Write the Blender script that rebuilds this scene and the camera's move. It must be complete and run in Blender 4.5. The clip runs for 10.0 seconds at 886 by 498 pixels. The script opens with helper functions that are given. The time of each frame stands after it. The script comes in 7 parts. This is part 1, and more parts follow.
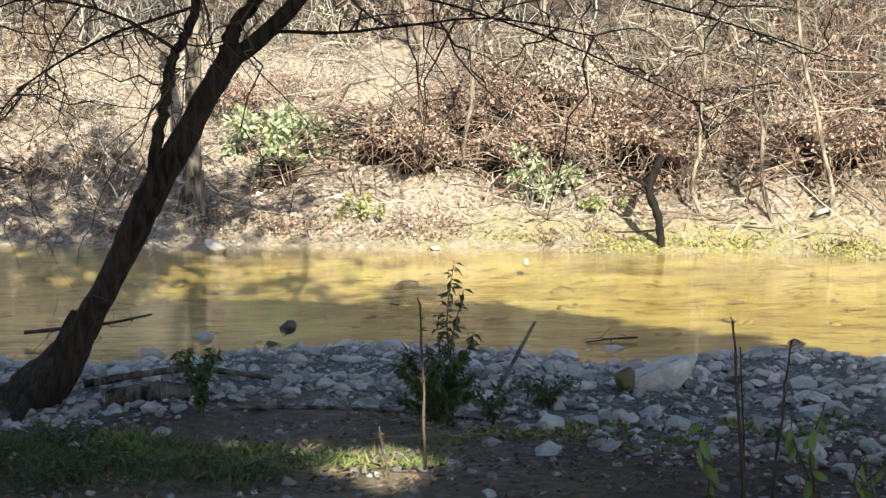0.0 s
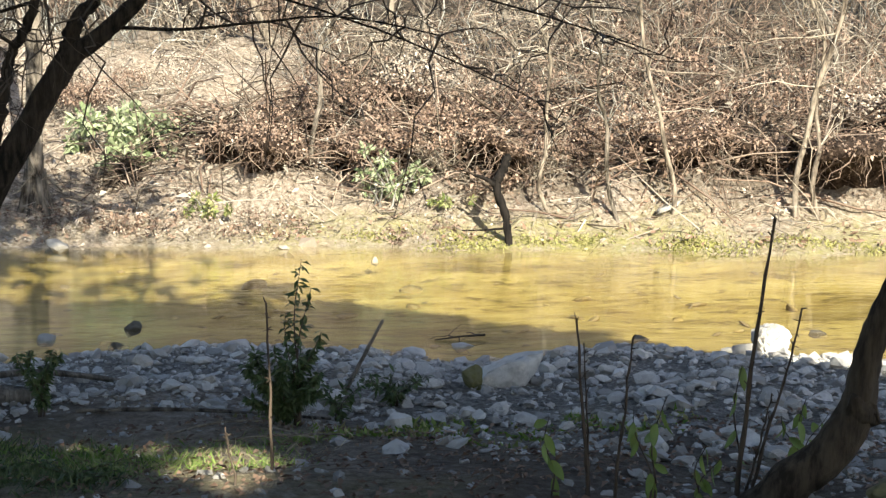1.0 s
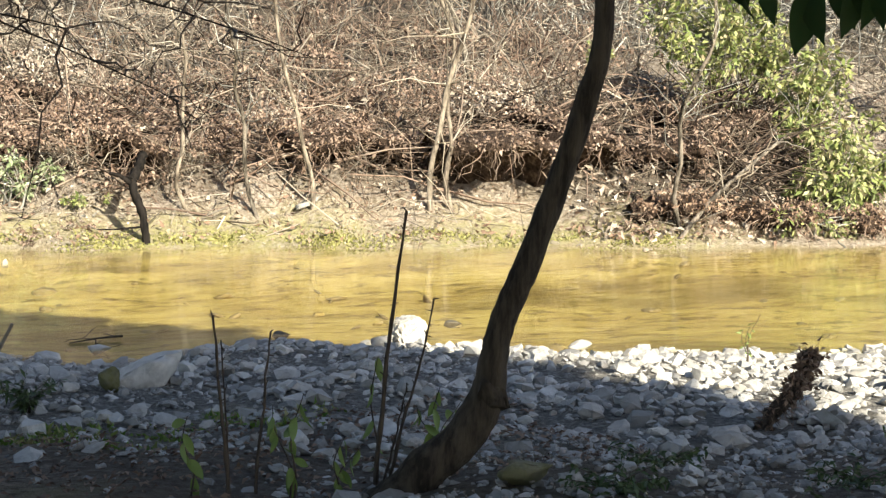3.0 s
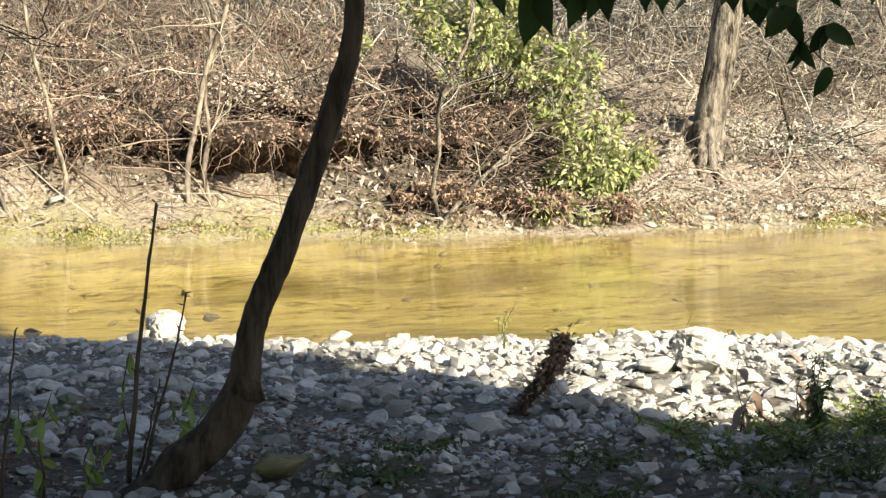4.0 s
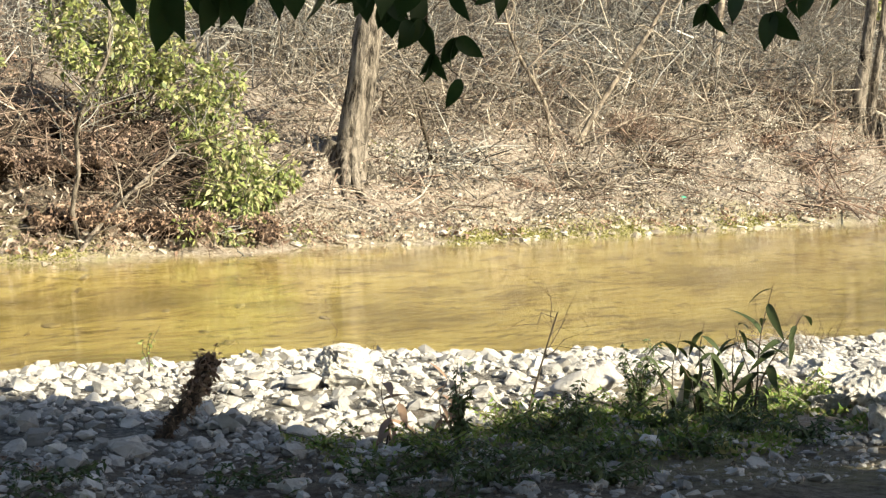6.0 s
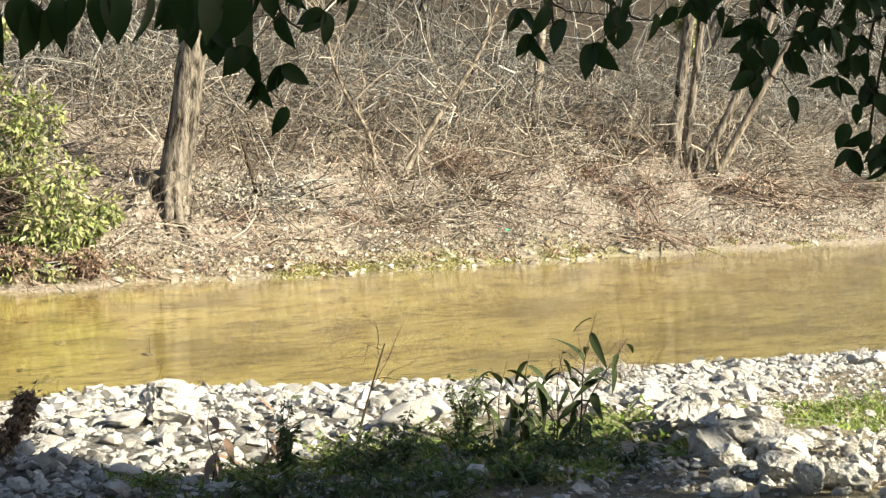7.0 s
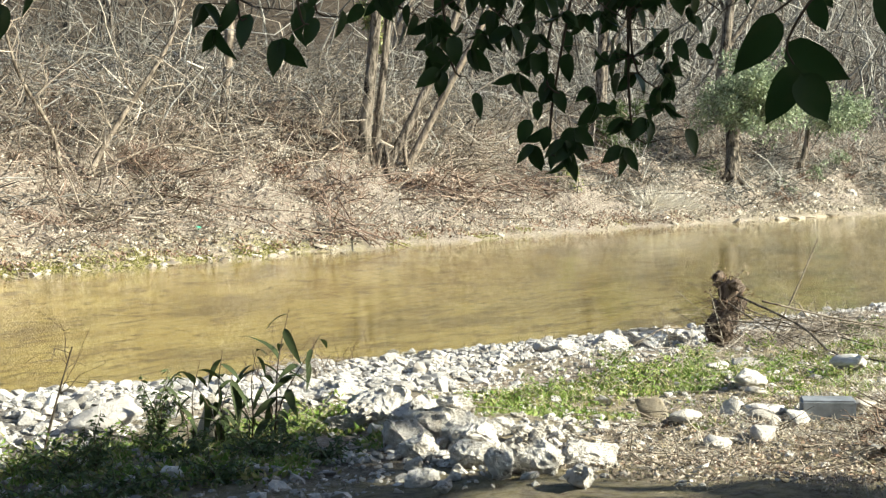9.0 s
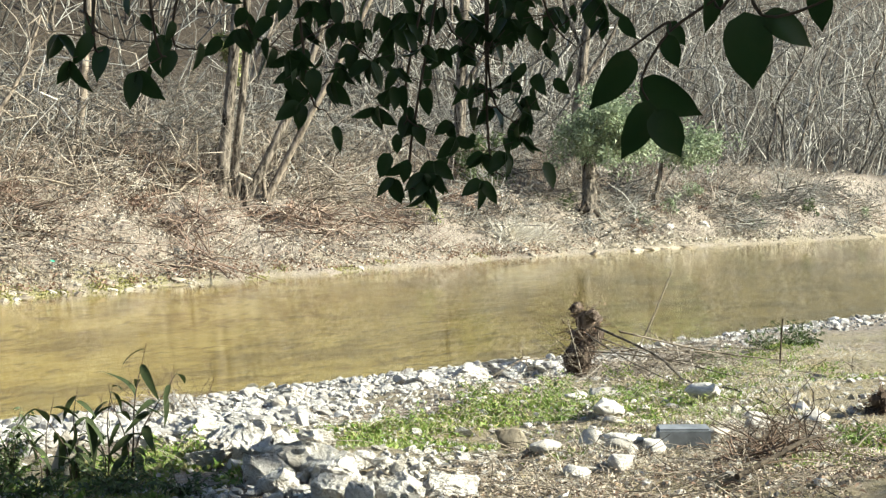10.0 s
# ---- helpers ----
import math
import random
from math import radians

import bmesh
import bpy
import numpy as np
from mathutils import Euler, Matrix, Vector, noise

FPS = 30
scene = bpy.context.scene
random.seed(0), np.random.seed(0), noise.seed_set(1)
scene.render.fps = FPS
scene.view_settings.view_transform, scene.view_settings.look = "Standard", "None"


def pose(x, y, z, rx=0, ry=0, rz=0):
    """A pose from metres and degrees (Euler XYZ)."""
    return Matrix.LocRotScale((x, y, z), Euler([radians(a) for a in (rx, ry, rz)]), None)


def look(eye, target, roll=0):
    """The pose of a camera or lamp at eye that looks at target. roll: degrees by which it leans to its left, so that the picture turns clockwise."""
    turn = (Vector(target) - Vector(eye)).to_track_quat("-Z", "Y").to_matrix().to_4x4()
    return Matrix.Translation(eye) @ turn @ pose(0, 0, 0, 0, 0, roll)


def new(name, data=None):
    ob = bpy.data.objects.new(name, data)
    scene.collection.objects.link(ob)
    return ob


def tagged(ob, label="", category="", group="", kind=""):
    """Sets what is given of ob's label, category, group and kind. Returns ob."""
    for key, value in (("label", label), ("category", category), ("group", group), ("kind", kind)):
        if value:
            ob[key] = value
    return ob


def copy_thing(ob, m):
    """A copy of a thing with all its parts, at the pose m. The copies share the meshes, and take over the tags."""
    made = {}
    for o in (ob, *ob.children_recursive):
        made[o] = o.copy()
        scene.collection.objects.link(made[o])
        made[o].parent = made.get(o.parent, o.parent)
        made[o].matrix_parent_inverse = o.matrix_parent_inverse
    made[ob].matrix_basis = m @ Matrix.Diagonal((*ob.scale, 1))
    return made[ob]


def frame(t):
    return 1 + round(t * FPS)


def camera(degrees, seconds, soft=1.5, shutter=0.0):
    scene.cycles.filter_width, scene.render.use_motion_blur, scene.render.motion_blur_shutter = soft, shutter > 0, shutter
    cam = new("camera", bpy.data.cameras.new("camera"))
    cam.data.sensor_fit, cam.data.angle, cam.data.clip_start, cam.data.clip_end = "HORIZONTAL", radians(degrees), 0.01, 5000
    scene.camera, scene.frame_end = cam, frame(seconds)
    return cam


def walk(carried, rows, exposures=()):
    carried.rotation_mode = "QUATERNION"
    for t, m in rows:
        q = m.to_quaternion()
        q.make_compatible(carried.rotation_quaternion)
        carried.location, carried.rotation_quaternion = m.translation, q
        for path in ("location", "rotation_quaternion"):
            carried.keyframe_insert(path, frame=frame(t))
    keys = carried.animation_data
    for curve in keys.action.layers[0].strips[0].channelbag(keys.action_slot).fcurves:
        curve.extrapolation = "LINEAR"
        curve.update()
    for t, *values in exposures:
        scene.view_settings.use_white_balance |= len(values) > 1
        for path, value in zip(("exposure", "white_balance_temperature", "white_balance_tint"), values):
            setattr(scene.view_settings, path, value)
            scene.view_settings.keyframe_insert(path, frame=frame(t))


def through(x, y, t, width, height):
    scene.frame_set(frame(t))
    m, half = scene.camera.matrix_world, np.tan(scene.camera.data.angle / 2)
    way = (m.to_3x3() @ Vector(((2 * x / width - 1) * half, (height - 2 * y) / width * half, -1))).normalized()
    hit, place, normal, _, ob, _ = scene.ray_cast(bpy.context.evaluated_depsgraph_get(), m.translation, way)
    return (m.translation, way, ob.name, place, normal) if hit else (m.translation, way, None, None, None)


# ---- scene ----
cam = camera(32.78, 10.0, soft=1.35)

# seconds, eye x, eye z, yaw to the left, pitch, roll (degrees)
PATH = [
    (0, -0.000, 2.700, 0.20, -7.71, -0.29),
    (0.5, 0.003, 2.699, -3.03, -7.64, 0.14),
    (1, 0.017, 2.699, -5.55, -7.76, 0.22),
    (1.5, 0.025, 2.699, -7.92, -7.56, 0.33),
    (2, 0.041, 2.698, -10.60, -7.58, 0.19),
    (2.5, 0.053, 2.698, -14.85, -7.51, 0.49),
    (2.7, 0.044, 2.695, -16.63, -7.59, 0.63),
    (3.8, 0.088, 2.690, -26.32, -7.97, 1.29),
    (4, 0.099, 2.689, -28.26, -7.91, 1.30),
    (4.5, 0.107, 2.683, -32.74, -7.60, 1.22),
    (5, 0.123, 2.677, -36.01, -7.56, 1.29),
    (5.2, 0.130, 2.675, -37.15, -7.44, 1.42),
    (6.5, 0.112, 2.659, -44.82, -6.02, 2.09),
    (7, 0.113, 2.653, -48.31, -5.18, 2.11),
    (7.5, 0.114, 2.654, -51.91, -4.69, 2.33),
    (8, 0.115, 2.654, -55.11, -4.77, 2.41),
    (8.5, 0.119, 2.655, -57.67, -4.90, 2.24),
    (9, 0.120, 2.654, -60.00, -4.90, 2.11),
    (9.5, 0.120, 2.655, -62.67, -4.32, 2.21),
    (10, 0.117, 2.656, -65.29, -3.47, 2.22),
]


def stand(x, z, yaw, pitch, roll):
    a, b = radians(yaw), radians(pitch)
    eye = Vector((x, 0, z))
    return look(eye, eye + Vector((-math.sin(a) * math.cos(b), math.cos(a) * math.cos(b), math.sin(b))), roll)


EXPO = 1.42
walk(cam, [(t, stand(*row)) for t, *row in PATH], [(0.0, EXPO + 0.14, 6500, 10), (2.5, EXPO + 0.10, 6550, 10), (5.0, EXPO + 0.03, 7000, 9), (6.5, EXPO - 0.01, 6900, 9),
                                                   (8.0, EXPO - 0.07, 6650, 8), (10.0, EXPO - 0.02, 6250, 6)])
# ---- light: winter sun behind the camera, clear sky ----
SUN_EL, SUN_AZ = 33.0, -15.0   # elevation; the light travels this far to the right of +y
world = bpy.data.worlds.new("world")
scene.world = world
world.use_nodes = True
wn = world.node_tree
sky = wn.nodes.new("ShaderNodeTexSky")
sky.sky_type, sky.sun_disc = "NISHITA", False
sky.sun_elevation, sky.sun_rotation = radians(SUN_EL), radians(180 + SUN_AZ)
wn.nodes["Background"].inputs["Strength"].default_value = 0.072
wn.links.new(sky.outputs[0], wn.nodes["Background"].inputs["Color"])
L = Vector((math.sin(radians(SUN_AZ)) * math.cos(radians(SUN_EL)), math.cos(radians(SUN_AZ)) * math.cos(radians(SUN_EL)), -math.sin(radians(SUN_EL))))
sun_data = bpy.data.lights.new("sun", "SUN")
sun_data.energy, sun_data.angle, sun_data.color = 5.0, radians(0.53), (1.0, 0.94, 0.77)
sun = new("sun", sun_data)
sun.matrix_world = look(Vector((-4, -40, 30)), Vector((-4, -40, 30)) + L)

# ---- helpers ----
rng = np.random.RandomState(7)


class Geo:
    """Collects vertices and faces of one mesh."""

    def __init__(self):
        self.v, self.f, self.n = [], [], 0

    def add(self, v, f):
        v = np.asarray(v, float).reshape(-1, 3)
        f = np.asarray(f, int)
        self.v.append(v)
        self.f.append(f + self.n)
        self.n += len(v)
        return self

    def moved(self, m):
        g, m = Geo(), np.array(m)
        for v in self.v:
            g.v.append(v @ m[:3, :3].T + m[:3, 3])
        g.f, g.n = list(self.f), self.n
        return g

    def join(self, other):
        for v, f in zip(other.v, other.f):
            self.v.append(v)
            self.f.append(f + self.n)
        self.n += other.n
        return self

    def mesh(self, name, smooth=True):
        me = bpy.data.meshes.new(name)
        v = np.concatenate(self.v)
        me.vertices.add(len(v))
        me.vertices.foreach_set("co", v.ravel())
        loops = np.concatenate([f.ravel() for f in self.f])
        counts = np.concatenate([np.full(len(f), f.shape[1]) for f in self.f])
        me.loops.add(len(loops))
        me.loops.foreach_set("vertex_index", loops)
        me.polygons.add(len(counts))
        me.polygons.foreach_set("loop_start", np.cumsum(counts) - counts)
        me.polygons.foreach_set("use_smooth", np.full(len(counts), smooth))
        me.update(calc_edges=True)
        me.validate()
        return me


def part(name, geo, material, parent=None, label="", smooth=True):
    """One mesh object; under its thing if a parent is given."""
    me = geo if isinstance(geo, bpy.types.Mesh) else geo.mesh(name, smooth)
    if not me.materials:
        me.materials.append(material)
    ob = new(name, me)
    ob.parent = parent
    if label:
        ob["label"] = label
    return ob


def thing(name, at, label, category, group="", kind="", turn=0.0):
    ob = new(name)
    ob.empty_display_size = 0.1
    ob.matrix_basis = pose(*at, 0, 0, turn)
    return tagged(ob, label, category, group, kind)


def tube(geo, pts, radii, sides=8, bump=0.0, seed=0):
    """A bent tapered limb through pts, with an uneven girth."""
    pts = np.asarray(pts, float)
    radii = np.asarray(radii, float)
    r = np.random.RandomState(seed)
    k = len(pts)
    tan = np.gradient(pts, axis=0)
    tan /= np.linalg.norm(tan, axis=1, keepdims=True) + 1e-9
    ref = np.array([0.31, 0.95, 0.05]) if abs(tan[:, 2]).mean() > 0.5 else np.array([0.05, 0.1, 1.0])
    a = np.cross(tan, ref)
    a /= np.linalg.norm(a, axis=1, keepdims=True) + 1e-9
    b = np.cross(tan, a)
    ang = np.arange(sides) / sides * 2 * np.pi
    rr = radii[:, None] * (1 + bump * (r.rand(k, sides) - 0.5) * 2)
    v = pts[:, None] + rr[..., None] * (np.cos(ang)[None, :, None] * a[:, None] + np.sin(ang)[None, :, None] * b[:, None])
    i, j = np.meshgrid(np.arange(k - 1), np.arange(sides), indexing="ij")
    f = np.stack([i * sides + j, i * sides + (j + 1) % sides, (i + 1) * sides + (j + 1) % sides, (i + 1) * sides + j], -1).reshape(-1, 4)
    geo.add(v, f)
    for end, flip in ((0, 1), (k - 1, -1)):
        geo.add(np.concatenate([v[end], pts[end][None]]), [[j, (j + 1) % sides, sides][::flip] for j in range(sides)])
    return geo


def smooth_path(pts, n):
    """n points on a smooth curve through pts."""
    pts = np.asarray(pts, float)
    s = np.linspace(0, len(pts) - 1, n)
    out = []
    for u in s:
        i = min(int(u), len(pts) - 2)
        t = u - i
        p0, p1, p2, p3 = pts[max(i - 1, 0)], pts[i], pts[i + 1], pts[min(i + 2, len(pts) - 1)]
        out.append(0.5 * (2 * p1 + (p2 - p0) * t + (2 * p0 - 5 * p1 + 4 * p2 - p3) * t * t + (3 * p1 - p0 - 3 * p2 + p3) * t ** 3))
    return np.array(out)


def strands(geo, base, way, length, r0, k=4, bend=0.25, droop=0.0, thin=0.25, sides=3, r=rng):
    """Many thin bent twigs at once. Returns their points."""
    base, way = np.asarray(base, float), np.asarray(way, float)
    n = len(base)
    length, r0 = np.broadcast_to(length, n), np.broadcast_to(r0, n)
    way = way / (np.linalg.norm(way, axis=1, keepdims=True) + 1e-9)
    side = np.cross(way, r.randn(n, 3))
    side /= np.linalg.norm(side, axis=1, keepdims=True) + 1e-9
    other = np.cross(way, side)
    s = np.linspace(0, 1, k)
    curve = (r.rand(n, 1) * bend * s ** 2)
    wob = r.randn(n, k) * bend * 0.10 * (s > 0)
    p = base[:, None] + length[:, None, None] * (way[:, None] * s[None, :, None] + side[:, None] * (curve + wob)[..., None] + other[:, None] * (r.randn(n, k) * bend * 0.08 * (s > 0))[..., None])
    p[..., 2] -= droop * length[:, None] * s ** 2
    rad = r0[:, None] * (1 - (1 - thin) * s)[None]
    ang = np.arange(sides) / sides * 2 * np.pi
    v = p[:, :, None] + rad[..., None, None] * (np.cos(ang)[None, None, :, None] * side[:, None, None] + np.sin(ang)[None, None, :, None] * other[:, None, None])
    i, j = np.meshgrid(np.arange(k - 1), np.arange(sides), indexing="ij")
    f = np.stack([i * sides + j, i * sides + (j + 1) % sides, (i + 1) * sides + (j + 1) % sides, (i + 1) * sides + j], -1).reshape(-1, 4)
    geo.add(v, (f[None] + (np.arange(n) * k * sides)[:, None, None]).reshape(-1, 4))
    return p


def leaves(geo, pos, way, up, length, width, rows=2, curl=0.15, r=rng, ovate=False):
    """Many leaves at once, each folded along its rib: rows=2 a rhomb, more rows a shaped blade."""
    pos, way, up = (np.asarray(a, float) for a in (pos, way, up))
    n = len(pos)
    length, width = np.broadcast_to(length, n), np.broadcast_to(width, n)
    way = way / (np.linalg.norm(way, axis=1, keepdims=True) + 1e-9)
    side = np.cross(way, up)
    side /= np.linalg.norm(side, axis=1, keepdims=True) + 1e-9
    nor = np.cross(side, way)
    if rows == 2:
        v = np.stack([pos, pos + way * length[:, None] * 0.45 + side * width[:, None] * 0.5 + nor * width[:, None] * curl,
                      pos + way * length[:, None] - nor * length[:, None] * curl * 0.6, pos + way * length[:, None] * 0.45 - side * width[:, None] * 0.5 + nor * width[:, None] * curl], 1)
        geo.add(v, np.arange(4)[None] + (np.arange(n) * 4)[:, None])
        return
    s = np.linspace(0, 1, rows)
    prof = (s ** 0.75) * (1 - s) ** 0.95 * 1.3
    if ovate:
        prof = (s ** 0.5) * (1 - s) ** 0.85 * (1 - 0.35 * np.exp(-((s - 0.92) / 0.1) ** 2)) * 1.32
    prof[0], prof[-1] = 0.02, 0.01
    drop = -curl * (0.3 + 1.4 * r.rand(n, 1)) * s ** 2
    rib = pos[:, None] + length[:, None, None] * (way[:, None] * s[None, :, None] + nor[:, None] * drop[..., None])
    half = (width[:, None] * prof)[..., None]
    v = np.stack([rib - side[:, None] * half + nor[:, None] * half * 0.35, rib, rib + side[:, None] * half + nor[:, None] * half * 0.35], 2)
    i = np.arange(rows - 1)
    f = np.concatenate([np.stack([i * 3 + c, i * 3 + c + 1, i * 3 + c + 4, i * 3 + c + 3], -1) for c in (0, 1)])
    geo.add(v, (f[None] + (np.arange(n) * rows * 3)[:, None, None]).reshape(-1, 4))


def random_ways(n, r=rng, up=0.0):
    w = r.randn(n, 3)
    w /= np.linalg.norm(w, axis=1, keepdims=True)
    w[:, 2] += up
    return w


def rock_shapes(n, points, seed, flat=0.7):
    """Angular stones: hulls of random points, as (vertices, triangles)."""
    r, out = np.random.RandomState(seed), []
    for _ in range(n):
        bm = bmesh.new()
        p = r.randn(points, 3)
        p /= np.linalg.norm(p, axis=1, keepdims=True)
        for _ in range(6):
            d = p[:, None] - p[None]
            p = p + 0.35 * (d / ((d ** 2).sum(-1, keepdims=True) + 0.15)).sum(1) / points
            p /= np.linalg.norm(p, axis=1, keepdims=True)
        p *= (0.75 + 0.25 * r.rand(points, 1)) * [1.0, 0.7 + 0.3 * r.rand(), flat * (0.7 + 0.5 * r.rand())]
        for q in p:
            bm.verts.new(q * 0.5)
        bmesh.ops.convex_hull(bm, input=bm.verts)
        loose = [x for x in bm.verts if not x.link_faces]
        bmesh.ops.delete(bm, geom=loose, context="VERTS")
        bm.verts.index_update()
        out.append((np.array([x.co[:] for x in bm.verts]), np.array([[x.index for x in f.verts] for f in bm.faces])))
        bm.free()
    return out


def boulder_geo(size, seed, level=4, rough=0.12, cuts=20, boxy=False):
    """One large broken stone: a ball cut by planes, then worn and pitted. Its base is at z = 0."""
    r = np.random.RandomState(seed)
    bm = bmesh.new()
    bmesh.ops.create_icosphere(bm, subdivisions=level, radius=1.0)
    v = np.array([x.co[:] for x in bm.verts])
    f = np.array([[x.index for x in q.verts] for q in bm.faces])
    bm.free()
    if boxy:
        v = v / ((v ** 4).sum(1, keepdims=True) ** 0.25) * 0.8
        v = v + 0.22 * v[:, [1, 2, 0]] * (r.rand(3) - 0.5) * 2
    for _ in range(cuts):
        d = r.randn(3) * (1, 1, 0.8)
        d /= np.linalg.norm(d)
        over = np.maximum(v @ d - (0.40 + 0.25 * r.rand()) * (1.55 if boxy else 1.0), 0)
        v = v - over[:, None] * d
    off = Vector(r.rand(3) * 50)
    for i, p in enumerate(v):
        q = Vector(p) * 2.4 + off
        ridge = 0.4 - abs(noise.noise(q * 2.3)) - 0.8 * abs(noise.noise(q * 5.1))
        v[i] = p * (1 + rough * (0.5 * noise.noise(q) + 1.1 * ridge + 0.7 * noise.noise(q * 8)))
    v = v / np.abs(v).max(0) * np.array(size) / 2
    v[:, 2] -= v[:, 2].min() + size[2] * 0.12
    return Geo().add(v, f)
# ---- materials ----
class Nodes:
    def __init__(self, name, rough=0.8, spec=0.3):
        self.m = bpy.data.materials.new(name)
        self.m.use_nodes = True
        self.t = self.m.node_tree
        self.b = self.t.nodes["Principled BSDF"]
        self.b.inputs["Roughness"].default_value = rough
        self.b.inputs["Specular IOR Level"].default_value = spec
        self.coord = self.t.nodes.new("ShaderNodeNewGeometry").outputs["Position"]

    def local(self):
        self.coord = self.t.nodes.new("ShaderNodeTexCoord").outputs["Object"]
        return self

    def node(self, kind, **sockets):
        n = self.t.nodes.new(kind)
        for k, v in sockets.items():
            self.put(n.inputs[k.replace("_", " ")], v)
        return n

    def put(self, socket, v):
        if isinstance(v, bpy.types.NodeSocket):
            self.t.links.new(v, socket)
        else:
            socket.default_value = (*v, 1.0) if isinstance(v, tuple) and len(v) == 3 and socket.type == "RGBA" else v

    def noise(self, scale, detail=4.0, rough=0.6, stretch=None):
        n = self.node("ShaderNodeTexNoise", Scale=scale, Detail=detail, Roughness=rough)
        c = self.coord
        if stretch:
            mp = self.node("ShaderNodeMapping", Vector=c)
            mp.inputs["Scale"].default_value = stretch
            c = mp.outputs[0]
        self.t.links.new(c, n.inputs["Vector"])
        return n.outputs["Fac"]

    def ramp(self, fac, *stops):
        n = self.node("ShaderNodeValToRGB", Fac=fac)
        e = n.color_ramp.elements
        while len(e) < len(stops):
            e.new(0.5)
        for x, (p, c) in zip(e, stops):
            x.position, x.color = p, (*c, 1.0) if isinstance(c, tuple) else (c, c, c, 1.0)
        return n.outputs["Color"]

    def mix(self, fac, a, b, blend="MIX"):
        n = self.t.nodes.new("ShaderNodeMix")
        n.data_type, n.blend_type = "RGBA", blend
        self.put(n.inputs[0], fac)
        self.put(n.inputs[6], a)
        self.put(n.inputs[7], b)
        return n.outputs[2]

    def math(self, op, a, b=0.0):
        n = self.t.nodes.new("ShaderNodeMath")
        n.operation = op
        self.put(n.inputs[0], a)
        self.put(n.inputs[1], b)
        return n.outputs[0]

    def bump(self, height, strength=0.5, distance=0.02):
        n = self.node("ShaderNodeBump", Height=height, Strength=strength, Distance=distance)
        self.t.links.new(n.outputs[0], self.b.inputs["Normal"])
        return n

    def done(self, colour):
        self.put(self.b.inputs["Base Color"], colour)
        return self.m

    def island(self):
        return self.t.nodes.new("ShaderNodeNewGeometry").outputs["Random Per Island"]

    def own(self):
        return self.t.nodes.new("ShaderNodeObjectInfo").outputs["Random"]


def twig_material(name, *colours):
    n = Nodes(name, 0.85, 0.2)
    stops = [(i / max(len(colours) - 1, 1), c) for i, c in enumerate(colours)]
    c = n.ramp(n.island(), *stops)
    c = n.mix(n.ramp(n.noise(9.0), (0.35, 0.0), (0.7, 0.55)), c, n.mix(0.5, c, (0.12, 0.1, 0.08)))
    return n.done(c)


def leaf_material(name, *colours, rough=0.5, through=0.25, spots=0.3):
    n = Nodes(name, rough, 0.35)
    stops = [(i / max(len(colours) - 1, 1), c) for i, c in enumerate(colours)]
    c = n.ramp(n.island(), *stops)
    c = n.mix(n.ramp(n.noise(40.0), (0.5, 0.0), (0.75, spots)), c, (0.16, 0.12, 0.05))
    if through:
        out = n.t.nodes["Material Output"]
        tr = n.node("ShaderNodeBsdfTranslucent", Color=c)
        mx = n.node("ShaderNodeMixShader", Fac=through)
        n.t.links.new(n.b.outputs[0], mx.inputs[1])
        n.t.links.new(tr.outputs[0], mx.inputs[2])
        n.t.links.new(mx.outputs[0], out.inputs["Surface"])
    return n.done(c)


def bark_material(name, dark, light, scale=6.0, stretch=(3.0, 3.0, 0.5), depth=0.02):
    n = Nodes(name, 0.9, 0.15)
    g = n.noise(scale, 6.0, 0.65, stretch)
    c = n.ramp(g, (0.40, dark), (0.60, light))
    c = n.mix(n.ramp(n.noise(1.7), (0.45, 0.0), (0.7, 0.5)), c, n.mix(0.6, c, tuple(min(1.5 * k, 0.4) for k in light)))
    n.bump(g, 0.9, depth)
    return n.done(c)


def stone_material(name, own, *colours):
    n = Nodes(name, 0.85, 0.25)
    c = n.ramp(n.own() if own else n.island(), *[(i / (len(colours) - 1), c) for i, c in enumerate(colours)])
    c = n.mix(n.ramp(n.noise(14.0, 6.0), (0.45, 0.0), (0.75, 0.5)), c, (0.24, 0.222, 0.195))
    c = n.mix(n.ramp(n.noise(3.1), (0.5, 0.0), (0.75, 0.35)), c, (0.3, 0.275, 0.23))
    n.bump(n.mix(0.5, n.noise(26.0, 8.0, 0.7), n.noise(9.0, 4.0)), 1.0, 0.035)
    return n.done(c)


M = {}
M["twig_pale"] = twig_material("pale_twigs", (0.11, 0.09, 0.068), (0.34, 0.285, 0.22), (0.06, 0.047, 0.037), (0.60, 0.54, 0.45), (0.09, 0.072, 0.056), (0.48, 0.42, 0.34), (0.14, 0.113, 0.088))
M["twig_grey"] = twig_material("grey_twigs", (0.06, 0.058, 0.052), (0.25, 0.243, 0.218), (0.04, 0.038, 0.033), (0.54, 0.53, 0.48), (0.11, 0.107, 0.095), (0.38, 0.37, 0.335))
M["twig_brown"] = twig_material("reddish_twigs", (0.14, 0.09, 0.066), (0.30, 0.215, 0.165), (0.06, 0.037, 0.028), (0.42, 0.325, 0.255), (0.09, 0.057, 0.043))
# darker copy of the grey twigs, standing in for shade in the woods
M["twig_wood_shade"] = twig_material("shaded_woodland_twigs", (0.05, 0.047, 0.042), (0.16, 0.152, 0.135), (0.03, 0.028, 0.025), (0.30, 0.29, 0.26), (0.07, 0.066, 0.06), (0.10, 0.095, 0.085))
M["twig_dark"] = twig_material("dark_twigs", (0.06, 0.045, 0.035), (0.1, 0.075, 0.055))
